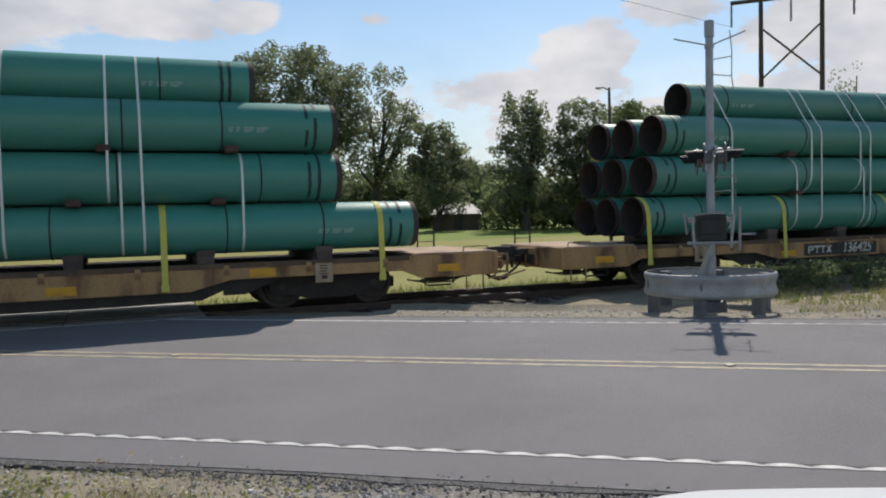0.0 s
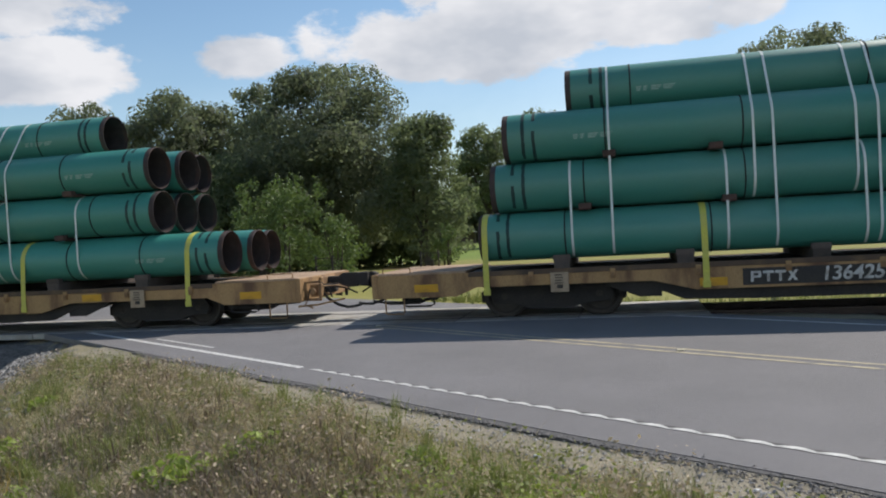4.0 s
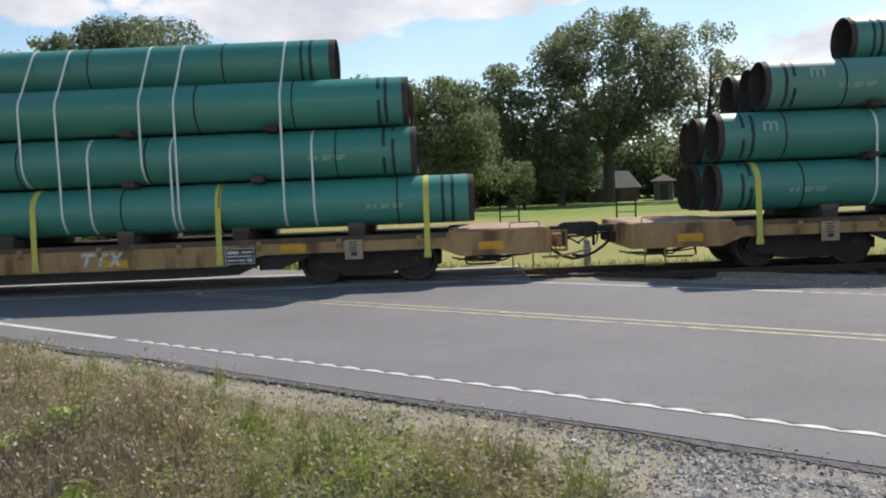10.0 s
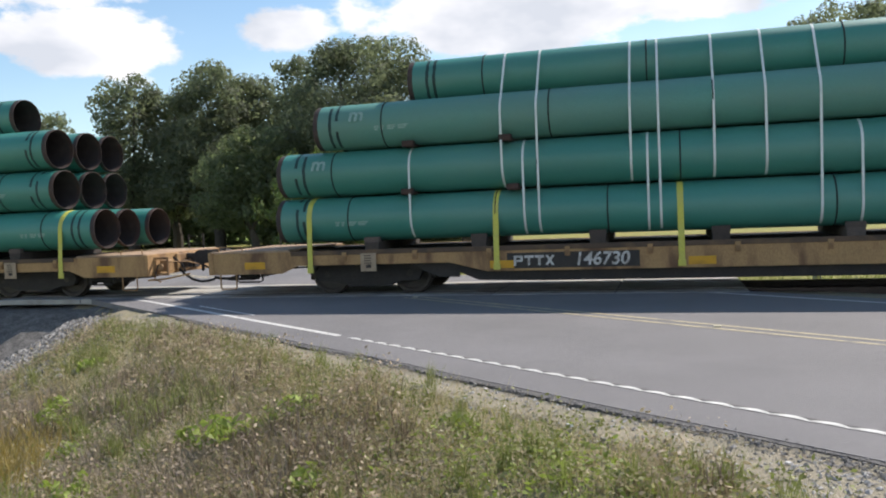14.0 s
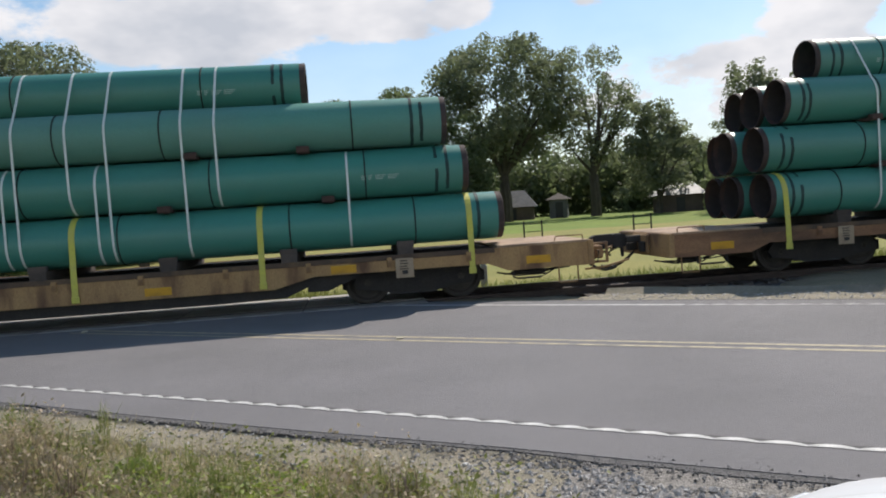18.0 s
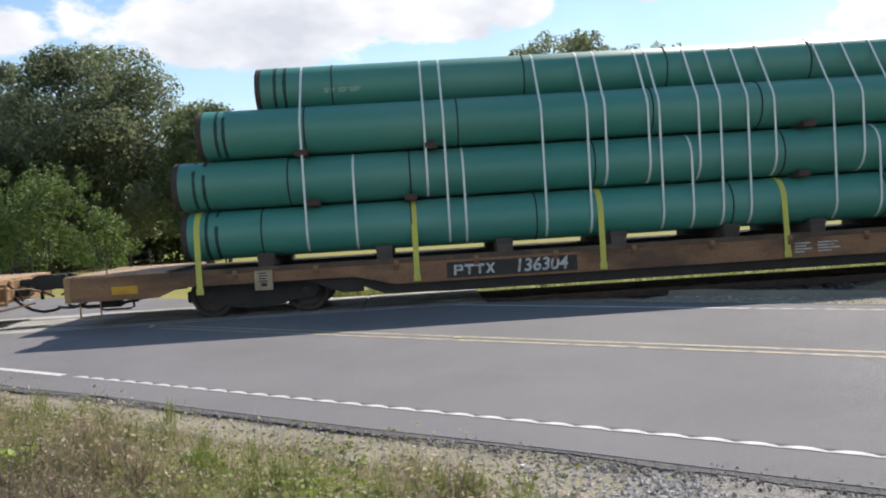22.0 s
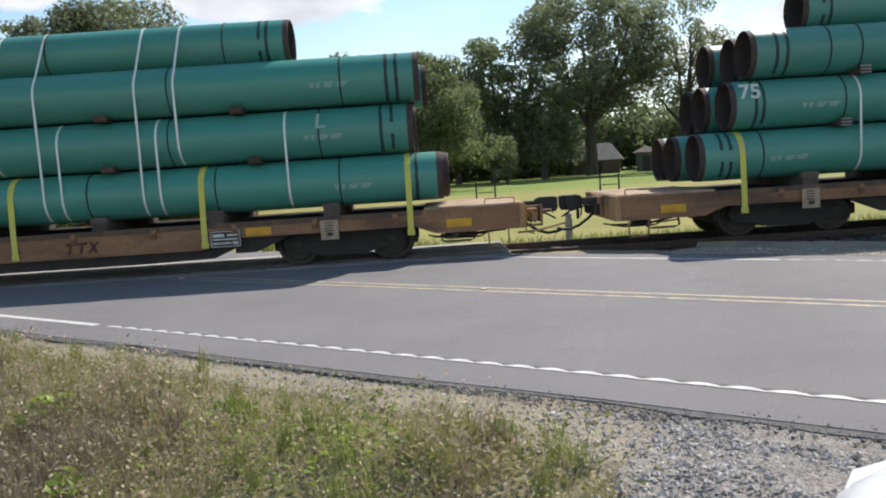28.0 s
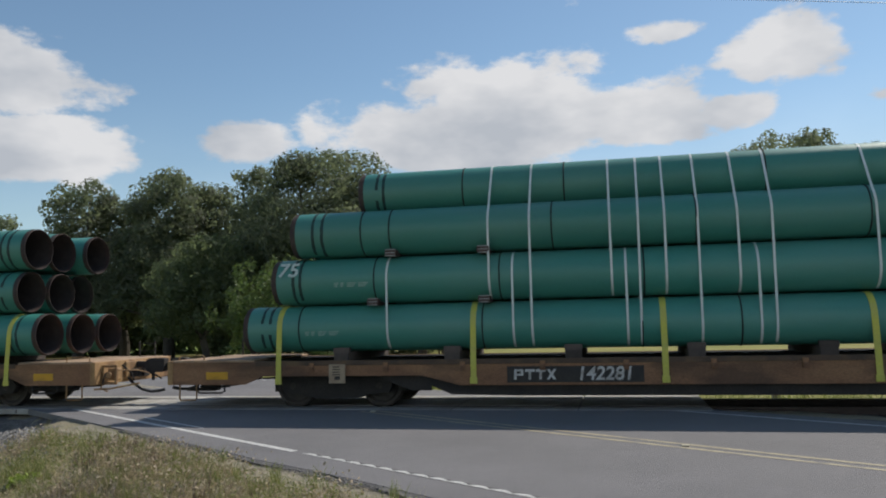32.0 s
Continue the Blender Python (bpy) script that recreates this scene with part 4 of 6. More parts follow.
def child(name, me, parent, loc=(0, 0, 0), rot=(0, 0, 0), label=""):
    ob = new(name, me)
    ob.parent = parent
    ob.location, ob.rotation_euler = loc, rot
    if label:
        ob["label"] = label
    return ob


def flatcar(k, number, rusty, number_x, mark_x, panel):
    car = new("flatcar")
    tagged(car, ("rust-brown" if rusty else "weathered tan") + " long railway flatcar carrying a stack of green pipes", "railway flatcar", group="flatcars of the train")
    sill = child("side_sill", SILL_RUST if rusty else SILL_TAN, car)
    child("side_sill", SILL_FAR_RUST if rusty else SILL_FAR_TAN, car)
    child("deck", DECK_ME, car)
    child("deck_edge", EDGE_ME, car, label="dark grimy deck edge")
    child("centre_sill", CENTRE_ME, car)
    child("lower_sill", SHADE_BAND_ME, car)
    child("lower_sill", SHADE_BAND_FAR_ME, car)
    child("end_platform", PLATFORM_L, car, label="pale worn deck plating")
    child("end_platform", PLATFORM_R, car, label="pale worn deck plating")
    child("end_sill", END_ME_L, car)
    child("end_sill", END_ME_R, car)
    for i in range(-7, 8):
        child("stake_pocket", POCKET_RUST if rusty else POCKET_ME, sill, (i * 1.52 + 0.35, -1.455, 0.83))
    for x in (-12.35, -7.0, -3.3, 1.9, 5.2, 8.6, 12.35) if not rusty else (-12.35, 8.4, 12.2):
        child("reflector", REFLECT_ME, sill, (x, -1.452, 0.6 if abs(x) < 8 else (0.76 if abs(x) < 11 else 0.68)), label="yellow reflective patch")
    for x in (-9.75, 9.75):
        child("defect_card_board", BOARD_ME, car, (x, -1.5, 0.74))
        child("card", CARD_ME, car, (x, -1.5, 0.76), label="dark printed lines")
    if panel is not None:
        dp = child("data_panel", DATA_ME, car, (panel, -1.456, 0.66), label="black panel of small white lines")
        child("panel_print", DATA_BARS, dp)
    child("stencil_print", STENCIL_ME, car, (0.9, -1.452, 0.67))
    if number:
        bm = bmesh.new()
        box(bm, -1.25, 1.25, -0.004, 0, -0.15, 0.15)
        pl = part("number_panel", bm, PLATE_BLACK, car, "black panel behind the car number")
        pl.location = (number_x, -1.453, 0.665)
        lettering("car_number", number, 0.34, pose(number_x + 0.55, -1.462, 0.665, 90, 0, 0), car, LETTER, 0.15)
        child("car_mark", MARK_CODE, car, (number_x - 1.12, -1.458, 0.57))
    if mark_x is not None:
        child("company_mark", MARK_RUST if rusty else MARK_BIG, car, (mark_x - 0.35, -1.454, 0.56), label="slanted company mark")
    for s in (-1, 1):
        truck = child("truck", BOLSTER_ME, car, (s * TRUCK_X, 0, 0))
        child("spring_plank", FILL_MID_ME, truck)
        for x in (-1, 1):
            child("brake_beam", FILL_WHEELS_ME, truck, (x * 0.62, 0, 0))
            child("end_beam", FILL_END_ME, truck, (x * 1.36, 0, 0))
        for y in (-0.95, 0.95):
            child("side_frame", FRAME_ME, truck, (0, y, 0))
            child("springs", SPRING_ME, truck, (0, y, -0.02))
        for x in (-0.92, 0.92):
            w_ = child("wheelset", WHEEL_ME, truck, (x, 0, WR))
            WHEELS.append((w_, x, k))
        turn = (0, 0, 0) if s > 0 else (0, 0, math.pi)
        child("coupler", COUPLER_ME, car, (s * 13.42, 0, 0), turn)
        child("air_hose", HOSE_ME, car, (s * 13.42, 0, 0), turn)
        child("uncoupling_lever", LEVER_ME, car, (s * 13.5, 0, 0))
        child("sill_step", STEP_ME, car, (12.75 if s > 0 else -13.2, 0, 0))
        child("grab_iron", GRAB_ME, car, (12.75 if s > 0 else -13.2, 0, 0))
        child("handrail", HANDRAIL_ME, car, (12.7 if s > 0 else -13.15, 0, 0))
        child("brake_hanger", LOOP_ME, car, (12.5 if s > 0 else -12.2, 0, 0))
        if s > 0:
            child("hand_brake", BRAKE_STAND_ME, car, (13.42, 0, 0))
        child("brake_rigging", BRAKE_RODS_ME, car, (13.3 if s > 0 else -11.9, 0, 0))
    return rides(car, k)


CARS = {0: ("", False, 0, 1.5, 3.95), 1: ("136425", False, -5.25, 4.85, 7.58), 2: ("146730", False, -5.65, None, None),
        3: ("136304", True, -5.05, 5.05, 7.77), 4: ("142281", True, -5.15, None, None)}
for k, spec in CARS.items():
    flatcar(k, *spec)

# ---- the pipes ----
# near ends of the rows, per car: (left, right) for rows one to three and the single pipe on top
ENDS = {0: ((-11.8, 11.74), (-11.3, 10.19), (-11.0, 10.13), (-9.6, 8.68)),
        1: ((-11.27, 12.06), (-11.0, 11.0), (-10.72, 10.88), (-9.52, 9.46)),
        2: ((-11.82, 11.74), (-11.76, 11.1), (-10.88, 10.75), (-8.98, 8.12)),
        3: ((-11.25, 11.95), (-11.36, 11.45), (-10.85, 11.62), (-9.8, 9.15)),
        4: ((-11.8, 11.7), (-11.18, 11.1), (-10.77, 11.0), (-9.5, 9.0))}


def pipe(k, x0, x1, y, z, material, rng, near):
    length = x1 - x0
    r, ri = PIPE_R, PIPE_R - 0.018
    thing = new("pipe")
    tagged(thing, "long green-coated steel line pipe with a dark bare end", "pipe", group="pipe load")
    bm = bmesh.new()
    lathe(bm, [(0.11, r), (length - 0.11, r)], 40, "x")
    bmesh.ops.delete(bm, geom=[f for f in bm.faces if len(f.verts) > 4], context="FACES")
    part("coating", bm, material, thing, smooth=True)
    bm = bmesh.new()
    b = 0.006
    lathe(bm, [(0.0, ri), (0.0, r - 2 * b), (b, r - b), (0.12, r - b), (0.12, ri)], 40, "x", closed=True)
    part("bare_end", bm, PIPE_BARE, thing, "rusty bare steel pipe end")
    bm = bmesh.new()
    lathe(bm, [(length, ri), (length, r - 2 * b), (length - b, r - b), (length - 0.12, r - b), (length - 0.12, ri)], 40, "x", closed=True)
    part("bare_end", bm, PIPE_BARE, thing, "rusty bare steel pipe end")
    bm = bmesh.new()
    lathe(bm, [(0.1, ri), (length - 0.1, ri)], 32, "x")
    bmesh.ops.delete(bm, geom=[f for f in bm.faces if len(f.verts) > 4], context="FACES")
    bmesh.ops.reverse_faces(bm, faces=bm.faces[:])
    part("bore", bm, PIPE_BORE, thing, "dark rusty inside of the pipe", smooth=True)
    if near:
        for end in (0, 1):
            first = rng.uniform(0.38, 0.5)
            for a in (first, first + rng.uniform(0.13, 0.21)):
                a = length - a if end else a
                # painted by hand on the near side: ragged ends, and a bare stretch on some
                bm = bmesh.new()
                n = 22
                a0 = math.pi * (0.8 + 0.16 * rng.random())
                bare = rng.randrange(5, 15) if rng.random() < 0.6 else 99
                rows = []
                for i in range(n + 1):
                    t = a0 - math.pi * 1.08 * i / n
                    rows.append([bm.verts.new((a + s * (0.024 + 0.014 * rng.random()), -(r + 0.003) * math.sin(t), (r + 0.003) * math.cos(t))) for s in (-1, 1)])
                for i, (p, q) in enumerate(zip(rows, rows[1:])):
                    if not bare <= i < bare + 3:
                        bm.faces.new((p[0], p[1], q[1], q[0]))
                bmesh.ops.recalc_face_normals(bm, faces=bm.faces[:])
                part("painted_band", bm, BAND_BLACK, thing, "black band painted on the pipe", smooth=True)
        nring = max(3, int(length / 2.9))
        for i in range(nring):
            a = length * (i + 0.5) / nring + rng.uniform(-0.7, 0.7)
            a = a if 1.2 < a < length - 1.2 else 1.5
            bm = bmesh.new()
            lathe(bm, [(a - 0.014, r), (a - 0.01, r + 0.012), (a + 0.01, r + 0.012), (a + 0.014, r)], 36, "x", closed=True)
            part("rope_ring", bm, ROPE, thing, "dark spacer rope round the pipe", smooth=True)
        # stencilled lines that cannot be read
        bm = bmesh.new()
        for i, (dx, w_) in enumerate(((0, 0.1), (0.13, 0.08), (0.27, 0.2), (0.5, 0.22), (0.0, 0.0))):
            if not w_:
                continue
            for j in range(3):
                t0, t1 = math.radians(96 + j * 4), math.radians(98.6 + j * 4)
                vs = [bm.verts.new((1.35 + dx + u_ * w_ * (1 - 0.15 * j), -(r + 0.003) * math.sin(t_), (r + 0.003) * math.cos(t_))) for t_, u_ in ((t0, 0), (t0, 1), (t1, 1), (t1, 0))]
                bm.faces.new(vs)
        bmesh.ops.recalc_face_normals(bm, faces=bm.faces[:])
        st = part("stencil_print", bm, STENCIL, thing, "small white stencilled lines")
        if not rng.random() < 0.5:
            st.location.x = length - 3.4
    return rides(thing, k, Matrix.Translation((x0, y, z)))


STENCIL = mat("stencil_white", (0.3, 0.42, 0.38), (0.2, 0.34, 0.3), rough=0.7, scale=20, fine=0.3)
STENCIL_BRIGHT = mat("chalk_white", (0.6, 0.66, 0.62), (0.45, 0.55, 0.5), rough=0.8, scale=20, fine=0.3)
prng = random.Random(5)
for k, ends in ENDS.items():
    for row in range(3):
        for col in range(3):
            x0, x1 = ends[row]
            if col:
                x0, x1 = x0 + prng.uniform(-0.22, 0.16), x1 + prng.uniform(-0.16, 0.2)
            faded = (k, row, col) in ((2, 2, 0), (2, 2, 1), (1, 3, 0))
            made = pipe(k, x0, x1, (col - 1) * PITCH, ROW1 + row * PITCH, PIPE_GREY if faded else PIPE_GREEN, prng, col == 0)
            if (k, row, col) == (4, 1, 0):
                r_ = PIPE_R + 0.008
                lettering("chalk_figure", "75", 0.44, pose(0.36, -r_ * math.sin(radians(62)), r_ * math.cos(radians(62)), 62, 0, 4), made, STENCIL_BRIGHT, 0.1)
            if (k, row, col) in ((2, 1, 0), (2, 2, 0), (3, 1, 0)):
                r_ = PIPE_R + 0.008
                mark = "L" if k == 3 else "m"
                lettering("chalk_figure", mark, 0.42, pose(x1 - x0 - 1.75 if k == 3 else 0.95, -r_ * math.sin(radians(66)), r_ * math.cos(radians(66)), 66, 0, 3), made, STENCIL, 0.1)
    x0, x1 = ends[3]
    pipe(k, x0, x1, -0.36, ROW1 + 2 * PITCH + 0.875, PIPE_GREEN, prng, True)

# spacers between the rows, bearers on the deck
bm = bmesh.new()
box(bm, -0.11, 0.11, -1.42, 1.42, -0.035, 0.035, 0.006)
SPACER_ME = mesh_of("spacer_board", bm, TIMBER)
bm = bmesh.new()
box(bm, -0.12, 0.12, -0.075, 0.075, -0.05, 0.06, 0.012)
BLOCK_ME = mesh_of("wedge", bm, TIMBER)
# pale bars put in for the bright glints on the spacer fasteners
bm = bmesh.new()
box(bm, -0.1, 0.1, -0.006, 0.0, -0.008, 0.008)
GLINT_ME = mesh_of("clip", bm, GALV)
bm = bmesh.new()
box(bm, -0.15, 0.15, -1.4, 1.4, DECK_Z - 0.012, ROW1 - PIPE_R - 0.005, 0.01)
BEARER_ME = mesh_of("timber", bm, TIMBER_DARK)
bm = bmesh.new()
prism(bm, [(-0.16, -0.09), (0.16, -0.09), (0.16, 0.02), (-0.16, 0.02)], -0.12, 0.0)
CHOCK_ME = mesh_of("chock", bm, TIMBER_DARK)
for k in CARS:
    for x in (-9.7, -7.46, -5.16, -2.96, -0.75, 0.95, 3.1, 5.4, 7.6, 9.8):
        b_ = new("timber_bearer")
        tagged(b_, "dark timber bearer across the flatcar deck under the pipes", "timber", group="deck bearers")
        child("timber", BEARER_ME, b_)
        child("chock", CHOCK_ME, b_, (0, -1.28, ROW1 - PIPE_R + 0.06))
        child("chock", CHOCK_ME, b_, (0, 1.4, ROW1 - PIPE_R + 0.06))
        rides(b_, k, Matrix.Translation((x, 0, 0)))
    for row in (1, 2):
        for x in (-9.0, -6.7, 0.75, 5.7, 8.15) if row == 1 else (-8.9, -6.6, 0.73, 5.75, 8.18):
            s_ = new("timber_spacer")
            tagged(s_, "reddish timber spacer between two rows of pipes", "timber", group="row spacers")
            child("spacer_board", SPACER_ME, s_)
            child("wedge", BLOCK_ME, s_, (0.0, -1.36, 0.03))
            if k == 4:
                for dz in (-0.06, 0.0, 0.06):
                    child("clip", GLINT_ME, s_, (0.0, -1.44, 0.03 + dz), label="small pale clip")
            rides(s_, k, Matrix.Translation((x + prng.uniform(-0.3, 0.3), 0, ROW1 + (row - 0.5) * PITCH)))


def arc(cy, cz, a0, a1, r=PIPE_R, n=8):
    return [(cy - r * math.sin(math.radians(a0 + (a1 - a0) * i / n)), cz + r * math.cos(math.radians(a0 + (a1 - a0) * i / n))) for i in range(n + 1)]


R1, R2, R3, R4 = ROW1, ROW1 + PITCH, ROW1 + 2 * PITCH, ROW1 + 2 * PITCH + 0.875
over_top = arc(-0.36, R4, -60, 58) + arc(NEAR_Y, R3, 42, 90)
FULL = over_top + arc(NEAR_Y, R2, 88, 92, n=1) + arc(NEAR_Y, R1, 88, 150)
MID = over_top + arc(NEAR_Y, R2, 88, 165)
SHORT = arc(NEAR_Y, R2, 12, 90) + arc(NEAR_Y, R1, 88, 155)
TIE_DOWN = arc(NEAR_Y, R1, 0, 90) + [(-1.46, 0.95), (-1.47, 0.56), (-1.46, 0.53)]


def band_mesh(name, pts, width, thick, material):
    bm = bmesh.new()
    ribbon(bm, [(y - 0.004, z) for y, z in pts], width, -thick)
    return mesh_of(name, bm, material)


BANDS = {"full": band_mesh("band", FULL, 0.042, 0.006, STRAP_WHITE), "mid": band_mesh("band", MID, 0.042, 0.006, STRAP_WHITE),
         "short": band_mesh("band", SHORT, 0.042, 0.006, STRAP_WHITE), "tie": band_mesh("webbing", TIE_DOWN, 0.11, 0.007, STRAP_YELLOW)}
bm = bmesh.new()
box(bm, -0.07, 0.07, -1.49, -1.462, 0.5, 0.62, 0.008)
HOOK_ME = mesh_of("hook", bm, STRAP_YELLOW)
STRAPS = {
    0: dict(full=(-6.2, -1.0, 4.38, 6.58), mid=(-4.0, 2.2, 6.0), short=(-7.0, -2.0, 3.0, 6.21, 8.29), tie=(-7.0, -3.2, 0.4, 3.2, 6.88, 10.93)),
    1: dict(full=(-8.73, -5.86, -4.19, -2.13, -1.06, 1.48, 4.24, 6.46, 8.46), mid=(-6.21, -4.51, -3.01, -1.65, 0.11, 2.77, 3.53, 5.8),
            short=(-9.48, -6.7, -4.4, -0.68, 2.13, 4.79, 6.35, 9.04), tie=(-11.14, -7.12, -3.52, 0.14, 3.68, 7.2, 11.14)),
    2: dict(full=(-6.24, -3.99, -1.29, 0.67, 2.31, 2.85, 4.48, 5.84), mid=(-6.93, -4.51, -3.05, -2.15, 0.25, 1.92, 3.79, 6.43),
            short=(-8.84, -6.53, -4.22, -0.64, 2.61, 4.23, 8.78), tie=(-11.05, -7.1, -3.65, 0.1, 3.75, 7.1, 11.05)),
    3: dict(full=(-8.89, -6.19, -4.32, -3.46, -2.06, -0.9, -0.35, 1.34, 2.49, 4.43, 6.29), mid=(-6.55, -3.12, -2.27, -1.3, 0.2, 1.93, 3.59, 7.05),
            short=(-7.96, -5.86, -1.47, 2.22, 4.77, 6.62, 9.05), tie=(-10.95, -6.87, -3.3, 0.3, 3.8, 7.38, 11.28)),
    4: dict(full=(-5.9, -3.91, -2.84, -1.58, 1.2, 3.6, 6.4), mid=(-6.7, -4.39, -3.43, -2.13, 0.16, 2.3, 4.8), short=(-8.74, -6.26, -4.15, -1.83, 2.0, 5.2, 8.0), tie=(-11.0, -7.04, -3.52, 0.0, 3.6, 7.1, 10.9))}
for k, sets in STRAPS.items():
    for kind, xs in sets.items():
        for x in xs:
            if kind == "tie":
                b_ = new("tie_down_strap")
                tagged(b_, "yellow webbing tie-down over the lowest pipe, hooked to the flatcar", "strap", group="tie-down straps")
                child("webbing", BANDS[kind], b_)
                child("hook", HOOK_ME, b_)
            else:
                b_ = new("load_band")
                tagged(b_, "white strapping band drawn tight over the pipe stack", "strap", group="load bands")
                child("band", BANDS[kind], b_)
            rides(b_, k, Matrix.Translation((x, 0, 0)) @ Matrix.Rotation(radians(prng.uniform(-0.35, 0.35)), 4, "Y"))

# ---- crossing signal mast ----
MAST = Vector((9.85, 11.3, 0))
mast = tagged(new("crossing_signal"), "grey crossing signal mast with hooded lamps and gate mechanism", "crossing signal")
mast.location = MAST
mast.rotation_euler = (0, 0, math.atan2(EY, EX) + math.pi)   # local x along the road to the right
bm = bmesh.new()
lathe(bm, [(0.0, 0.085), (0.9, 0.085), (0.92, 0.072), (4.55, 0.066), (4.56, 0.082), (4.6, 0.082), (4.61, 0.066), (4.74, 0.066), (4.75, 0.082), (5.02, 0.085), (5.04, 0.07)], 16, "z")
box(bm, -0.03, 0.03, -0.1, -0.08, 4.78, 4.95)
part("pole", bm, MAST_GREY, mast, smooth=False)
bm = bmesh.new()
box(bm, -0.24, 0.24, -0.24, 0.24, -0.2, 0.12, 0.03)
box(bm, -0.15, 0.15, -0.15, 0.15, 0.12, 0.3, 0.02)
for s in (-1, 1):
    tube(bm, [(s * 0.2, -0.2, 0.1), (s * 0.2, -0.2, 0.2)], 0.03, seg=6)
part("foundation", bm, SIGNAL_GREY, mast, "dark steel foot with bolts")
for s in (-1, 1):
    bm = bmesh.new()
    tube(bm, [(s * 0.06, 0, 4.62), (s * 0.6, 0, 4.82 if s > 0 else 4.76)], 0.013, seg=6)
    part("crossbuck_blade", bm, GALV, mast)
bm = bmesh.new()
tube(bm, [(0.06, 0, 4.36), (0.38, 0, 4.4), (0.38, 0.0, 4.36)], 0.01, seg=6)
part("sign_bracket", bm, GALV, mast)
bm = bmesh.new()
tube(bm, [(0.06, 0, 4.1), (0.34, 0, 4.06), (0.38, 0, 4.1)], 0.01, seg=6)
part("sign_bracket", bm, GALV, mast)
bm = bmesh.new()
tube(bm, [(0.4, 0, 3.8), (0.37, 0.02, 4.05), (0.37, -0.02, 4.5), (0.34, 0, 4.85)], 0.01, seg=6)
part("sign_rod", bm, GALV, mast, "thin upright rod")
bm = bmesh.new()
tube(bm, [(0, -0.85, 2.78), (0, 0.85, 2.78)], 0.035, seg=8)
box(bm, -0.09, 0.09, -0.1, 0.1, 2.7, 2.86, 0.015)
tube(bm, [(-0.32, 0, 2.76), (0.34, 0, 2.8)], 0.028, seg=8)
part("crossarm", bm, MAST_GREY, mast)
for s, y in ((1, 0.62), (1, -0.62), (-1, 0.62), (-1, -0.62)):
    bm = bmesh.new()
    lathe(bm, [(s * 0.16, 0.0), (s * 0.16, 0.25), (s * 0.175, 0.25), (s * 0.18, 0.0)], 24, "x", centre=(0, y, 2.62))
    lathe(bm, [(s * 0.02, 0.05), (s * 0.04, 0.1), (s * 0.16, 0.11)], 16, "x", centre=(0, y, 2.62))
    lamp = part("lamp", bm, SIGNAL_GREY, mast, "dark grey round signal lamp")
    bm = bmesh.new()
    rows = []
    for i in range(11):
        a = math.radians(-100 + 20 * i)
        rows.append([bm.verts.new((s * x_, y + 0.13 * math.sin(a) * k_, 2.62 + 0.13 * math.cos(a) * k_)) for x_, k_ in ((0.17, 1.0), (0.48 - 0.16 * (1 - math.cos(a)) / 2, 0.93))])
    for p, q in zip(rows, rows[1:]):
        bm.faces.new((p[0], p[1], q[1], q[0]))
    bmesh.ops.solidify(bm, geom=bm.faces[:], thickness=0.006)
    part("hood", bm, SIGNAL_BLACK, lamp)
    bm = bmesh.new()
    lathe(bm, [(s * 0.18, 0.105), (s * 0.2, 0.08), (s * 0.21, 0.0)], 16, "x", centre=(0, y, 2.62))
    part("lens", bm, SIGNAL_RED, lamp, "unlit red lens")
bm = bmesh.new()
box(bm, -0.24, 0.24, -0.26, 0.26, 1.18, 1.66, 0.03)
box(bm, -0.2, 0.2, -0.3, 0.3, 1.3, 1.58, 0.02)
part("gate_mechanism", bm, SIGNAL_BLACK, mast, "dark gate mechanism box")
bm = bmesh.new()
for s in (-1, 1):
    tube(bm, [(s * 0.3, -0.3, 1.08), (s * 0.34, -0.3, 1.62), (s * 0.28, -0.3, 1.68)], 0.025, seg=6)
    tube(bm, [(s * 0.38, 0.2, 1.3), (s * 0.42, 0.2, 1.66)], 0.03, seg=6)
    box(bm, s * 0.3 - 0.06, s * 0.3 + 0.06, 0.1, 0.3, 1.5, 1.6, 0.01)
tube(bm, [(-0.42, -0.3, 1.16), (0.42, -0.3, 1.16)], 0.03, seg=6)
tube(bm, [(-0.2, -0.28, 1.66), (0.2, -0.28, 1.7)], 0.018, seg=6)
part("counterweight_frame", bm, GALV, mast)
for i in range(4):
    bm = bmesh.new()
    z0 = 0.62 + i * 0.115
    x0 = -0.24 + i * 0.045
    prism(bm, [(x0, z0), (x0 + 0.09, z0 + 0.02), (x0 + 0.135, z0 + 0.13), (x0 + 0.045, z0 + 0.11)], -0.2, -0.17)
    part("gate_arm_piece", bm, GALV, mast, "stepped stub of the gate arm")
for z in (2.05, 2.3):
    bm = bmesh.new()
    tube(bm, [(0.06, 0, z), (0.42, -0.02, z + 0.02), (0.42, -0.02, z - 0.1)], 0.014, seg=6)
    part("ladder_rung", bm, GALV, mast, "thin step rung")
for x, y in ((0.46, -0.18), (0.5, 0.1)):
    bm = bmesh.new()
    tube(bm, [(x, y, 1.02), (x, y, 1.78)], 0.024, seg=6)
    tube(bm, [(x - 0.02, y, 1.3), (x + 0.26, y, 1.3)], 0.013, seg=6)
    part("counterweight_rod", bm, GALV, mast)
guard = tagged(new("guard_ring"), "galvanised corrugated steel guard ring on short posts round the signal mast", "guard ring")
guard.location = MAST + Vector((0.0, 0.05, 0))
guard.rotation_euler = (0, 0, 0.4)
bm = bmesh.new()
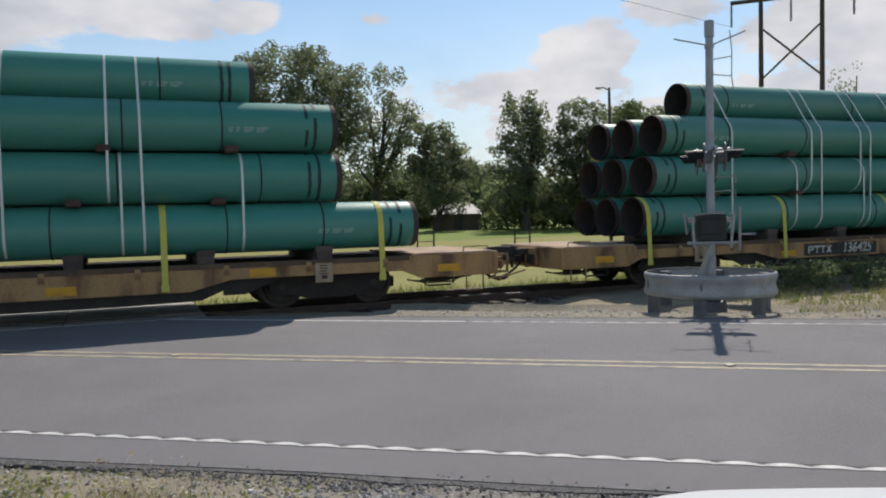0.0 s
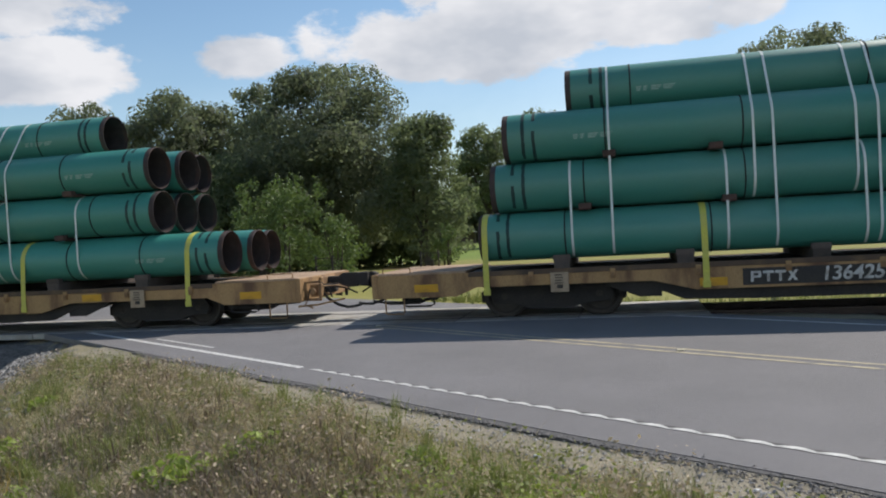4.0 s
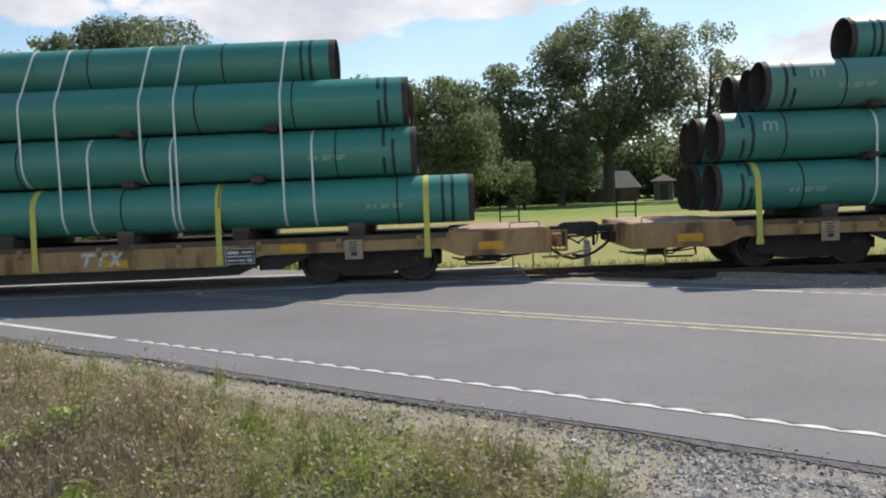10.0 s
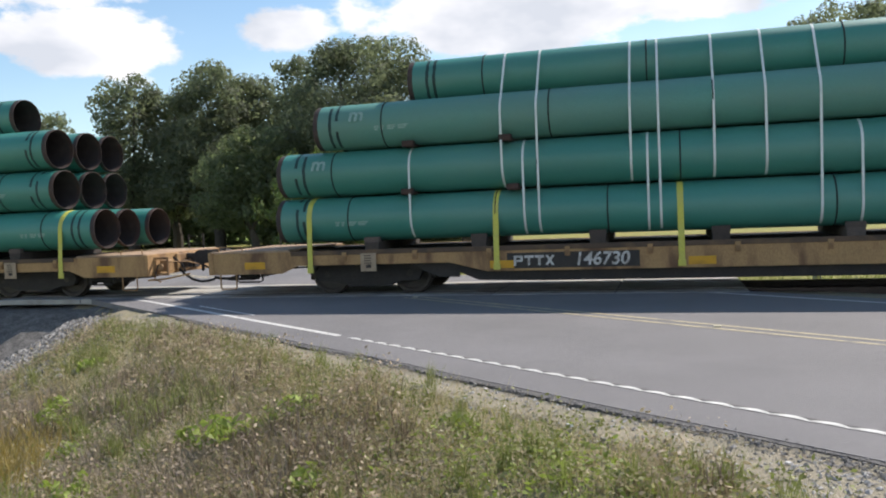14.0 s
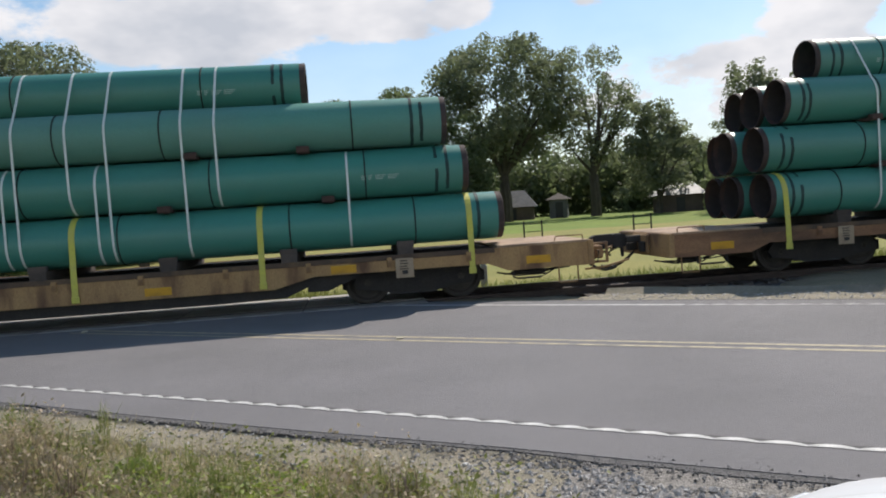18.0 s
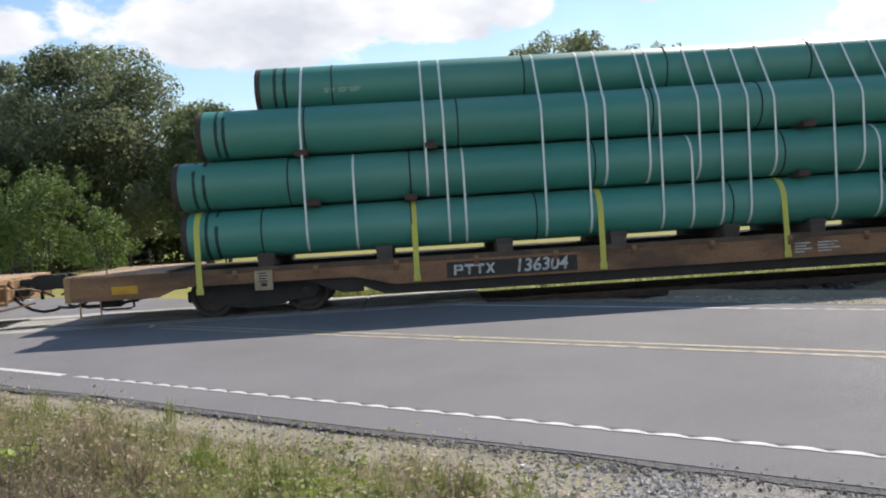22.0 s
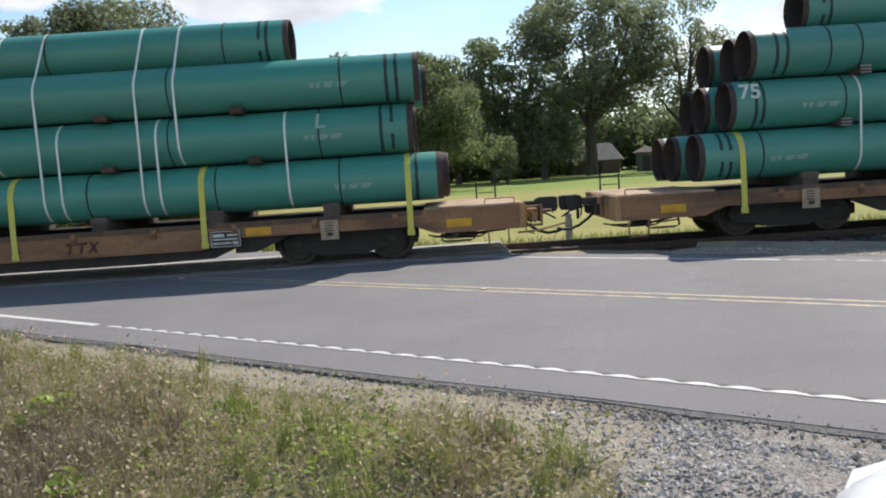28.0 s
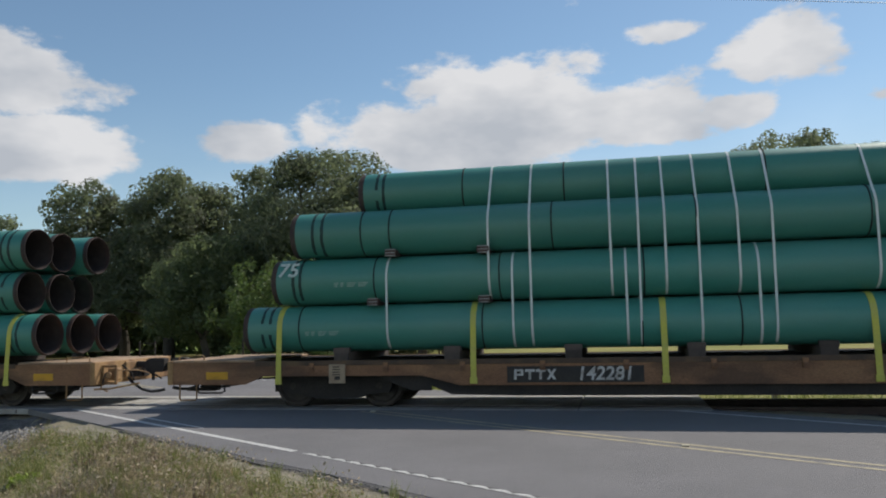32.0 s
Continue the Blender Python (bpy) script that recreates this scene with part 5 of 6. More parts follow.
prof = [(0.25, 1.1), (0.27, 1.125), (0.33, 1.13), (0.39, 1.105), (0.45, 1.1), (0.51, 1.105), (0.57, 1.13), (0.63, 1.125), (0.65, 1.1)]
lathe(bm, prof + [(z, r - 0.012) for z, r in prof[::-1]], 64, "z", closed=True)
part("ring", bm, GALV, guard, smooth=True)
for k in range(6):
    a = 2 * math.pi * (k + 0.3) / 6
    bm = bmesh.new()
    x, y = 1.0 * math.cos(a), 1.0 * math.sin(a)
    box(bm, x - 0.09, x + 0.09, y - 0.09, y + 0.09, -0.25, 0.6, 0.02)
    part("post", bm, SIGNAL_GREY, guard, "short dark grey post")
# a relay case stub and post beside the track
bm = bmesh.new()
box(bm, -0.08, 0.08, -0.08, 0.08, -0.3, 0.42, 0.02)
lathe(bm, [(0.42, 0.07), (0.5, 0.09), (0.55, 0.05)], 10, "z")
ob = part("marker_post", bm, GALV)
ob.location = (3.4, 19.4, -0.1)
tagged(ob, "short white-grey marker post beside the rails", "post")

# ---- power line ----
def polar(az, r):
    a = radians(az - 1.0)
    return Vector((r * math.sin(a), r * math.cos(a), 0))


pylon = tagged(new("power_pylon"), "dark two-pole timber power pylon with crossarm and x-brace", "power pylon")
pa, pb = polar(45.1, 64), polar(48.75, 64)
for p in (pa, pb):
    bm = bmesh.new()
    tube(bm, [(p.x, p.y, -1.0), (p.x, p.y, 8), (p.x, p.y, 18.4)], 0.22, 0.15, seg=10)
    part("pole", bm, POLE_WOOD, pylon)
u = (pb - pa).normalized()
for z in (16.9, 17.15):
    bm = bmesh.new()
    a, b = pa - u * 2.1, pb + u * 2.1
    off = Vector((u.y, -u.x, 0)) * (0.2 if z < 17 else -0.2)
    tube(bm, [a + off + Vector((0, 0, 16.95)), b + off + Vector((0, 0, 16.95))], 0.11, seg=6)
    part("crossarm", bm, POLE_WOOD, pylon)
for z0, z1 in ((14.9, 11.1), (11.1, 14.9)):
    bm = bmesh.new()
    tube(bm, [pa + Vector((0, 0, z0)), pb + Vector((0, 0, z1))], 0.08, seg=6)
    part("brace", bm, POLE_WOOD, pylon)
for f in (-0.5, 0.5, 1.5):
    c = pa + (pb - pa) * f + Vector((0, 0, 16.9))
    bm = bmesh.new()
    lathe(bm, [(-1.75, 0.02)] + [(-1.7 + 0.16 * i + o, r) for i in range(10) for o, r in ((0, 0.05), (0.05, 0.12), (0.08, 0.05))] + [(0.0, 0.02)], 8, "z", centre=c)
    part("insulator", bm, SIGNAL_BLACK, pylon, "hanging insulator string")
line = tagged(new("power_line"), "thin dark power cable strung from the timber pylon", "power cable")
c = pa + (pb - pa) * -0.5 + Vector((0, 0, 15.2))
far = Vector((-104, -34.7, 1.0))
bm = bmesh.new()
tube(bm, [c + far * (i / 16) - Vector((0, 0, 0.5 * math.sin(math.pi * i / 16))) for i in range(17)], 0.014, seg=4)
part("cable", bm, SIGNAL_BLACK, line)
lp = tagged(new("light_pole"), "slender dark yard light pole with a short lamp arm", "light pole")
lp.location = polar(35.2, 58)
bm = bmesh.new()
tube(bm, [(0, 0, -1), (0, 0, 10.4)], 0.13, 0.09, seg=8)
part("pole", bm, POLE_WOOD, lp)
bm = bmesh.new()
tube(bm, [(0, 0, 10.2), (-0.5, 0, 10.4), (-0.8, 0, 10.35)], 0.04, seg=6)
box(bm, -1.1, -0.7, -0.1, 0.1, 10.25, 10.4, 0.03)
part("lamp_arm", bm, GALV, lp)

# ---- trees ----
def crown_mesh(name, blobs, leaf, density, rng, material, droop=0.0):
    """Leaves as small bent quads on and inside a cloud of blobs (x, y, z, rx, ry, rz)."""
    g = np.random.default_rng(rng.randrange(1 << 30))
    rows = []
    for b in blobs:
        ra, rb, rc = b[3:]
        area = 4 * math.pi * ((ra * rb) ** 1.6 / 3 + (ra * rc) ** 1.6 / 3 + (rb * rc) ** 1.6 / 3) ** (1 / 1.6)
        rows.append(np.repeat(np.array([b], float), max(8, int(area * density)), axis=0))
    b = np.concatenate(rows)
    n = len(b)
    d = g.normal(0, 1, (n, 3))
    d /= np.linalg.norm(d, axis=1)[:, None]
    s = (0.58 + 0.5 * g.random(n) ** 0.7)[:, None]
    p = b[:, :3] + d * b[:, 3:] * s
    p[:, 2] -= droop * np.maximum(0, -d[:, 2]) * g.random(n)
    nrm = d * 1.25 + np.stack([g.uniform(-0.9, 0.9, n), g.uniform(-0.9, 0.9, n), g.uniform(-0.5, 0.9, n)], 1)
    nrm /= np.linalg.norm(nrm, axis=1)[:, None]
    t = np.cross(nrm, g.uniform(-1, 1, (n, 3)))
    t /= np.linalg.norm(t, axis=1)[:, None] + 1e-9
    q = np.cross(nrm, t)
    l = (leaf * g.uniform(0.6, 1.35, n))[:, None]
    w = l * g.uniform(0.45, 0.8, n)[:, None]
    v = np.stack([p - t * l, p - q * w + nrm * l * 0.15, p + t * l, p + q * w + nrm * l * 0.15], 1).reshape(-1, 3)
    me = bpy.data.meshes.new(name)
    me.from_pydata(v.tolist(), [], np.arange(4 * n).reshape(n, 4).tolist())
    me.materials.append(material)
    return me


def tree(az, r, half, top_el, low_el, material, seed, airy=0.0, label="", trunk=True, leaf=0.15, dens=14.0, lobes=46, kind="tree"):
    """A tree from its bearing, distance, half width, top and lowest leaves in degrees: lobes of leaves under an uneven dome."""
    rng = random.Random(seed)
    base = polar(az + 1.0, r)
    base.z = height(base.x, base.y)
    w = r * math.tan(radians(half)) * 1.22
    z1 = 1.7 + r * math.tan(radians(top_el * 1.04)) - base.z
    z0 = max(0.1, 1.7 + r * math.tan(radians(low_el)) - base.z)
    thing = tagged(new(kind), label, "tree" if kind == "tree" else "bush")
    thing.location = base
    tall = z1 - z0
    blobs, tips = [], []
    for i in range(int(lobes * (1.5 if airy > 0.3 or kind == "bush" else 2.1))):
        f = rng.random() ** 0.8
        a = rng.uniform(0, 2 * math.pi)
        # the crown's width at this height, with bays and bulges round it
        if airy > 0.3:
            prof = 0.45 + 0.55 * sstep(0.0, 0.35, f) - 0.34 * sstep(0.7, 1.0, f)
        else:
            prof = 0.9 + 0.1 * sstep(0.0, 0.3, f) - 0.42 * sstep(0.58, 1.0, f)
        prof *= 0.88 + 0.4 * noise.noise((math.cos(a) * 1.3 + seed, math.sin(a) * 1.3, f * 2.2))
        s = rng.uniform(0.1, 0.21) * (1.0 - 0.25 * f)
        if kind == "bush":
            prof *= rng.uniform(0.75, 1.3) * (1.15 - 0.55 * f)
            s *= rng.uniform(0.6, 1.2)
        q = prof * max(0.0, 1 - s) * rng.random() ** 0.33
        br = w * s + 0.2
        bz = min(0.22 * tall, br * rng.uniform(0.62, 0.85))
        c = Vector((math.cos(a) * q * w, math.sin(a) * q * w * 0.8, z0 + bz + (tall - 2 * bz) * f * (1 - 0.22 * q * q)))
        blobs.append((*c, br, br, bz))
        tips.append(c)
    # shoots that stand out of the outline
    for i in range(34 if kind == "bush" else 0):
        a, f = rng.uniform(0, 2 * math.pi), rng.random() ** 0.7
        q = (0.98 - 0.6 * f * f) * rng.uniform(0.8, 1.12)
        br = (0.05 + 0.05 * rng.random()) * w
        blobs.append((math.cos(a) * q * w, math.sin(a) * q * w * 0.8, z0 + tall * (0.1 + 0.95 * f), br, br, br * rng.uniform(1.2, 2.6)))
    # leaves in the shade of the crown
    for i in range(5 if airy <= 0.3 and kind == "tree" else 0):
        c = Vector((rng.uniform(-0.3, 0.3) * w, rng.uniform(-0.2, 0.2) * w, z0 + tall * (0.25 + 0.1 * i)))
        blobs.append((*c, w * 0.45, w * 0.4, tall * 0.2))
    k_ = r / 56
    fine = 1.15 if kind == "bush" else 0.8
    leaf, dens = fine * leaf * k_, dens / (fine * k_) ** 2 * 0.9
    if trunk:
        bm = bmesh.new()
        rt = max(0.1, 0.026 * z1)
        fork = Vector((rng.uniform(-0.2, 0.2), 0, max(1.0, z0 * 0.8 + 0.5)))
        tube(bm, [(0, 0, -0.5), (0.04, 0, fork.z * 0.5), fork], rt * 1.3, rt, seg=9)
        for t_ in sorted(tips, key=lambda t_: rng.random())[:9 if airy > 0.3 else 5]:
            t_ = fork.lerp(t_, 0.9)
            mid = fork.lerp(t_, 0.5) + Vector((rng.uniform(-0.5, 0.5), rng.uniform(-0.4, 0.4), 0.3))
            tube(bm, [fork, mid, t_], rt * 0.5, rt * 0.12, seg=6)
            for _ in range(2):
                o_ = min(tips, key=lambda v_: (v_ - mid.lerp(t_, rng.random())).length)
                tube(bm, [mid, mid.lerp(o_, 0.9)], rt * 0.2, rt * 0.06, seg=5)
        part("trunk", bm, BARK, thing, "grey-brown forked trunk and limbs")
    if kind == "bush":
        for i in range(4):
            bm = bmesh.new()
            e_ = Vector((rng.uniform(-0.5, 0.5) * w, rng.uniform(-0.4, 0.4) * w, z0 + tall * rng.uniform(0.55, 0.9)))
            tube(bm, [(e_.x * 0.15, e_.y * 0.15, -0.2), e_ * 0.55, e_], 0.06, 0.015, seg=6)
            part("stem", bm, BARK, thing)
    me = crown_mesh("crown", blobs, leaf, dens * (1 - 0.3 * airy), rng, material, droop=0.5 if airy else 0.0)
    ob = new("crown", me)
    ob.parent = thing
    tagged(ob, "", kind="stuff")
    return thing


tree(11.3, 104, 5.2, 11.9, 2.6, LEAF_OAK, 11, airy=0.5, label="tall spreading oak with an airy dark crown behind the track", leaf=0.15, lobes=100)
tree(17.6, 106, 3.4, 10.6, 2.2, LEAF_OAK, 12, airy=0.45, label="thin-crowned oak beside the tall oak", leaf=0.14, lobes=72)
tree(21.9, 100, 2.8, 6.8, -0.6, LEAF_OAK, 13, label="low dense oak at the field edge")
tree(-20.8, 48, 6.9, 12.0, -0.6, LEAF_OAK, 14, airy=0.1, label="broad dark live oak with a dense drooping crown", leaf=0.15, lobes=80)
tree(-25.6, 54, 2.6, 11.0, 0.0, LEAF_OAK, 34, label="leaning side stem of the live oak grove", leaf=0.15)
tree(-14.0, 43, 3.2, 8.6, -1.6, LEAF_MID, 15, label="drooping side of the live oak grove, dark green", lobes=56)
tree(-31.4, 58, 4.6, 10.4, -0.4, LEAF_OAK, 16, label="dark oak in the grove beyond the road", lobes=60)
tree(-37.0, 62, 3.6, 9.7, -0.4, LEAF_OAK, 17, airy=0.2, label="smaller oak at the end of the grove")
tree(-28.2, 60, 3.4, 9.7, -0.3, LEAF_OAK, 41, label="dark oak filling the grove", lobes=52)
tree(-34.2, 62, 3.0, 8.8, -0.3, LEAF_OAK, 42, label="lower oak in the grove beyond the road")
tree(1.8, 100, 3.2, 7.0, -0.6, LEAF_MID, 43, label="dark tree behind the round one", lobes=50)
tree(-42.5, 68, 3.6, 7.6, -0.2, LEAF_OAK, 18, label="distant oak beyond the road")
tree(-48.0, 74, 3.4, 5.6, -0.2, LEAF_OAK, 35, label="far oak in the thinning grove")
tree(-29.0, 46, 3.6, 6.4, -1.2, LEAF_MID, 31, label="understorey tree in front of the oak grove")
tree(-24.0, 32, 4.2, 4.0, -2.6, LEAF_BUSH, 19, label="bright green leafy shrub across the road", trunk=False, leaf=0.09, dens=30.0, lobes=34, kind="bush")
tree(-20.4, 30, 1.4, 1.6, -3.0, LEAF_BUSH, 20, label="small bright green sapling across the road", trunk=False, leaf=0.09, dens=30.0, lobes=16, kind="bush")
tree(-12.6, 36, 1.0, 0.6, -2.4, LEAF_BUSH, 36, label="low leafy shrub at the field edge", trunk=False, leaf=0.08, dens=30.0, lobes=14, kind="bush")
tree(-9.6, 104, 2.8, 7.5, 1.3, LEAF_MID, 21, label="tree in the far yard row", lobes=52)
tree(-5.8, 102, 2.4, 8.4, 1.6, LEAF_MID, 22, label="upright tree in the far yard row", lobes=52)
tree(-0.4, 76, 4.7, 8.0, -0.5, LEAF_MID, 23, label="round dense tree at the edge of the mown field", leaf=0.14, lobes=76)
tree(5.3, 84, 1.0, 2.2, -1.4, LEAF_MID, 37, label="young sapling beside the round tree", leaf=0.1, dens=22.0, lobes=16)
tree(4.4, 98, 3.3, 8.7, -0.6, LEAF_MID, 24, label="tall dark green tree at the edge of the mown field", lobes=56)
tree(8.0, 96, 2.6, 6.9, -0.6, LEAF_MID, 25, label="dark green tree beside the tall oak")
tree(28.2, 92, 2.7, 8.5, -0.6, LEAF_OAK, 26, label="upright dark oak behind the track", lobes=52)
tree(32.2, 94, 2.6, 7.8, -0.6, LEAF_OAK, 27, label="dark tree in the hedge row behind the track")
tree(36.0, 90, 3.6, 7.5, -0.7, LEAF_MID, 28, label="wide dark tree at the end of the hedge row", lobes=60)
tree(37.6, 40, 1.5, 2.6, -1.6, LEAF_BUSH, 29, label="vine-covered shrub near the track", trunk=False, leaf=0.09, dens=30.0, lobes=18, kind="bush")
tree(49.4, 75, 2.2, 8.9, 1.6, LEAF_OAK, 30, airy=0.9, label="tall thin tree with sparse foliage by the power line", leaf=0.12, dens=5.5, lobes=20)
tree(53.0, 82, 2.0, 6.0, 0.5, LEAF_OAK, 33, airy=0.4, label="slender tree in the far field", lobes=30)
# hedges and understorey that close the gaps between the trees
hrng = random.Random(77)
for az0, az1, r, el, name_label in ((-47, -27, 70, 6.4, "dark understorey of the oak grove"), (-29, -12.5, 56, 5.0, "dark understorey below the live oak"), (-15, 10, 150, 5.6, "shrubs and low trees behind the yard"),
                                    (-4.5, 10, 112, 4.6, "dark shrubs below the tall trees"), (6.5, 27, 128, 5.4, "dark shrubs and low trees behind the houses"), (25.5, 41, 98, 4.4, "overgrown hedge row behind the track")):
    bl = []
    k_ = r / 66
    n = int((az1 - az0) * 6.5)
    for i in range(n):
        p = polar(az0 + (az1 - az0) * (i + hrng.random()) / n + 1, r * hrng.uniform(0.97, 1.1))
        top = 1.9 + r * math.tan(radians(el * hrng.uniform(0.6, 1.1)))
        bl.append((p.x, p.y, top * hrng.uniform(0.12, 0.66) - 0.4, k_ * hrng.uniform(1.1, 2.3), k_ * hrng.uniform(1.1, 2.0), top * hrng.uniform(0.18, 0.34)))
    tagged(new("hedge", crown_mesh("hedge", bl, 0.2 * k_, 8.0 / k_ ** 2, hrng, LEAF_MID)), name_label, "hedge", kind="stuff")
# a bare tree by the power line
dead = tagged(new("tree"), "bare dead tree by the power line", "tree")
dead.location = polar(47.2, 70)
drng = random.Random(3)
bm = bmesh.new()
tube(bm, [(0, 0, -0.6), (0.1, 0, 2.4), (0.2, 0, 4.5)], 0.2, 0.13, seg=8)
for i in range(9):
    s = Vector((0.15, 0, 2.2 + 2.3 * drng.random()))
    d = Vector((drng.uniform(-1, 1), drng.uniform(-0.8, 0.8), drng.uniform(0.5, 1.2)))
    m_ = s + d * 1.5
    tube(bm, [s, m_, m_ + d * 1.2 + Vector((0, 0, 0.6))], 0.08, 0.02, seg=5)
    for j in range(4):
        e_ = s.lerp(m_, 0.4 + 0.6 * drng.random())
        tube(bm, [e_, e_ + Vector((drng.uniform(-1, 1), drng.uniform(-1, 1), drng.uniform(0.2, 1.2))) * 1.1], 0.03, 0.01, seg=4)
part("trunk", bm, BARK, dead)
# far woods on the skyline
blobs = []
frng = random.Random(9)
for i in range(150):
    az = frng.uniform(-78, 82)
    r = frng.uniform(190, 300)
    p = polar(az, r)
    h_ = frng.uniform(2.5, 5.5) * (1.3 if az < 40 else 1.0)
    blobs.append((p.x, p.y, h_ * 0.45, frng.uniform(5, 11), frng.uniform(3, 6), h_ * 0.7))
woods = new("far_woods", crown_mesh("far_woods", blobs, 0.6, 0.8, frng, LEAF_FAR))
tagged(woods, "line of far woods along the skyline", "woods", kind="stuff")

# ---- houses and shed across the field ----
def house(name, az, r, length, depth, wall, roof, turn, label, wall_mat, roof_mat, windows=2):
    h_ = tagged(new(name), label, "house" if name == "house" else "shed")
    p = polar(az, r)
    h_.location = (p.x, p.y, height(p.x, p.y) - 0.1)
    h_.rotation_euler = (0, 0, radians(turn))
    bm = bmesh.new()
    box(bm, -length / 2, length / 2, -depth / 2, depth / 2, 0, wall)
    w_ = part("wall", bm, wall_mat, h_)
    bm = bmesh.new()
    o = 0.5
    a = [bm.verts.new(v) for v in ((-length / 2 - o, -depth / 2 - o, wall), (length / 2 + o, -depth / 2 - o, wall), (length / 2 + o, depth / 2 + o, wall), (-length / 2 - o, depth / 2 + o, wall), (-length / 2 + 1.2, 0, wall + roof), (length / 2 - 1.2, 0, wall + roof))]
    for f in ((0, 1, 5, 4), (1, 2, 5), (2, 3, 4, 5), (3, 0, 4), (3, 2, 1, 0)):
        bm.faces.new([a[k] for k in f])
    part("roof", bm, roof_mat, h_)
    for i in range(windows):
        x = -length / 2 + length * (i + 0.5) / windows
        bm = bmesh.new()
        box(bm, x - 0.55, x + 0.55, -depth / 2 - 0.05, -depth / 2 + 0.02, wall * 0.3, wall * 0.8)
        f_ = part("window", bm, HOUSE_WHITE, h_, "white window frame")
        bm = bmesh.new()
        box(bm, x - 0.42, x + 0.42, -depth / 2 - 0.065, -depth / 2 - 0.045, wall * 0.36, wall * 0.74)
        part("pane", bm, CAR_GLASS, f_)
    bm = bmesh.new()
    box(bm, length * 0.05 - 0.5, length * 0.05 + 0.5, -depth / 2 - 0.05, -depth / 2 + 0.02, 0.1, wall * 0.85)
    part("door", bm, CAR_TRIM, h_, "dark door")
    return h_


house("house", 12.6, 112, 6.4, 6, 1.9, 2.3, -14, "small brown hip-roofed house in the shade of the oak", HOUSE_WALL, SHINGLE_GREY, 0)
house("shed", 16.0, 110, 2.4, 3.2, 2.6, 0.9, -18, "small grey garden shed under the oak", mat("shed_wall", (0.12, 0.125, 0.13), (0.09, 0.095, 0.1), rough=0.8, scale=1, fine=0.2), HOUSE_ROOF, 0)
house("shed", 24.2, 104, 6.0, 5, 2.2, 1.5, -24, "open shed with a grey tin roof in the yard", HOUSE_WALL, TIN_ROOF, 0)
house("house", -6.6, 142, 10, 8, 2.7, 2.5, 8, "low house with a pale shingle roof in the far yard", HOUSE_WALL, SHINGLE_GREY, 3)


def carport(az, r, length, depth, tall, label):
    """A flat pale roof on posts with a dark back wall."""
    c_ = tagged(new("carport"), label, "carport")
    p = polar(az, r)
    c_.location, c_.rotation_euler = (p.x, p.y, height(p.x, p.y)), (0, 0, -radians(az))
    bm = bmesh.new()
    box(bm, -length / 2 - 0.2, length / 2 + 0.2, -depth / 2 - 0.2, depth / 2 + 0.2, tall - 0.1, tall, 0.02)
    part("roof", bm, HOUSE_WHITE, c_, "pale flat roof edge")
    bm = bmesh.new()
    box(bm, -length / 2, length / 2, depth / 2 - 0.12, depth / 2, -0.2, tall - 0.102)
    part("back_wall", bm, HOUSE_WALL, c_)
    for x in (-length / 2 + 0.1, length / 2 - 0.1):
        bm = bmesh.new()
        box(bm, x - 0.06, x + 0.06, -depth / 2, -depth / 2 + 0.12, -0.2, tall - 0.102, 0.01)
        part("post", bm, HOUSE_WALL, c_)
    return c_


carport(-6.2, 134, 8.4, 5, 2.45, "long dark carport with a pale roof edge beside the far house")
carport(-10.2, 132, 2.7, 4, 2.1, "small dark shelter with a white roof in the far yard")
carport(-8.6, 134, 1.4, 3, 2.4, "narrow dark shelter with a white roof in the far yard")


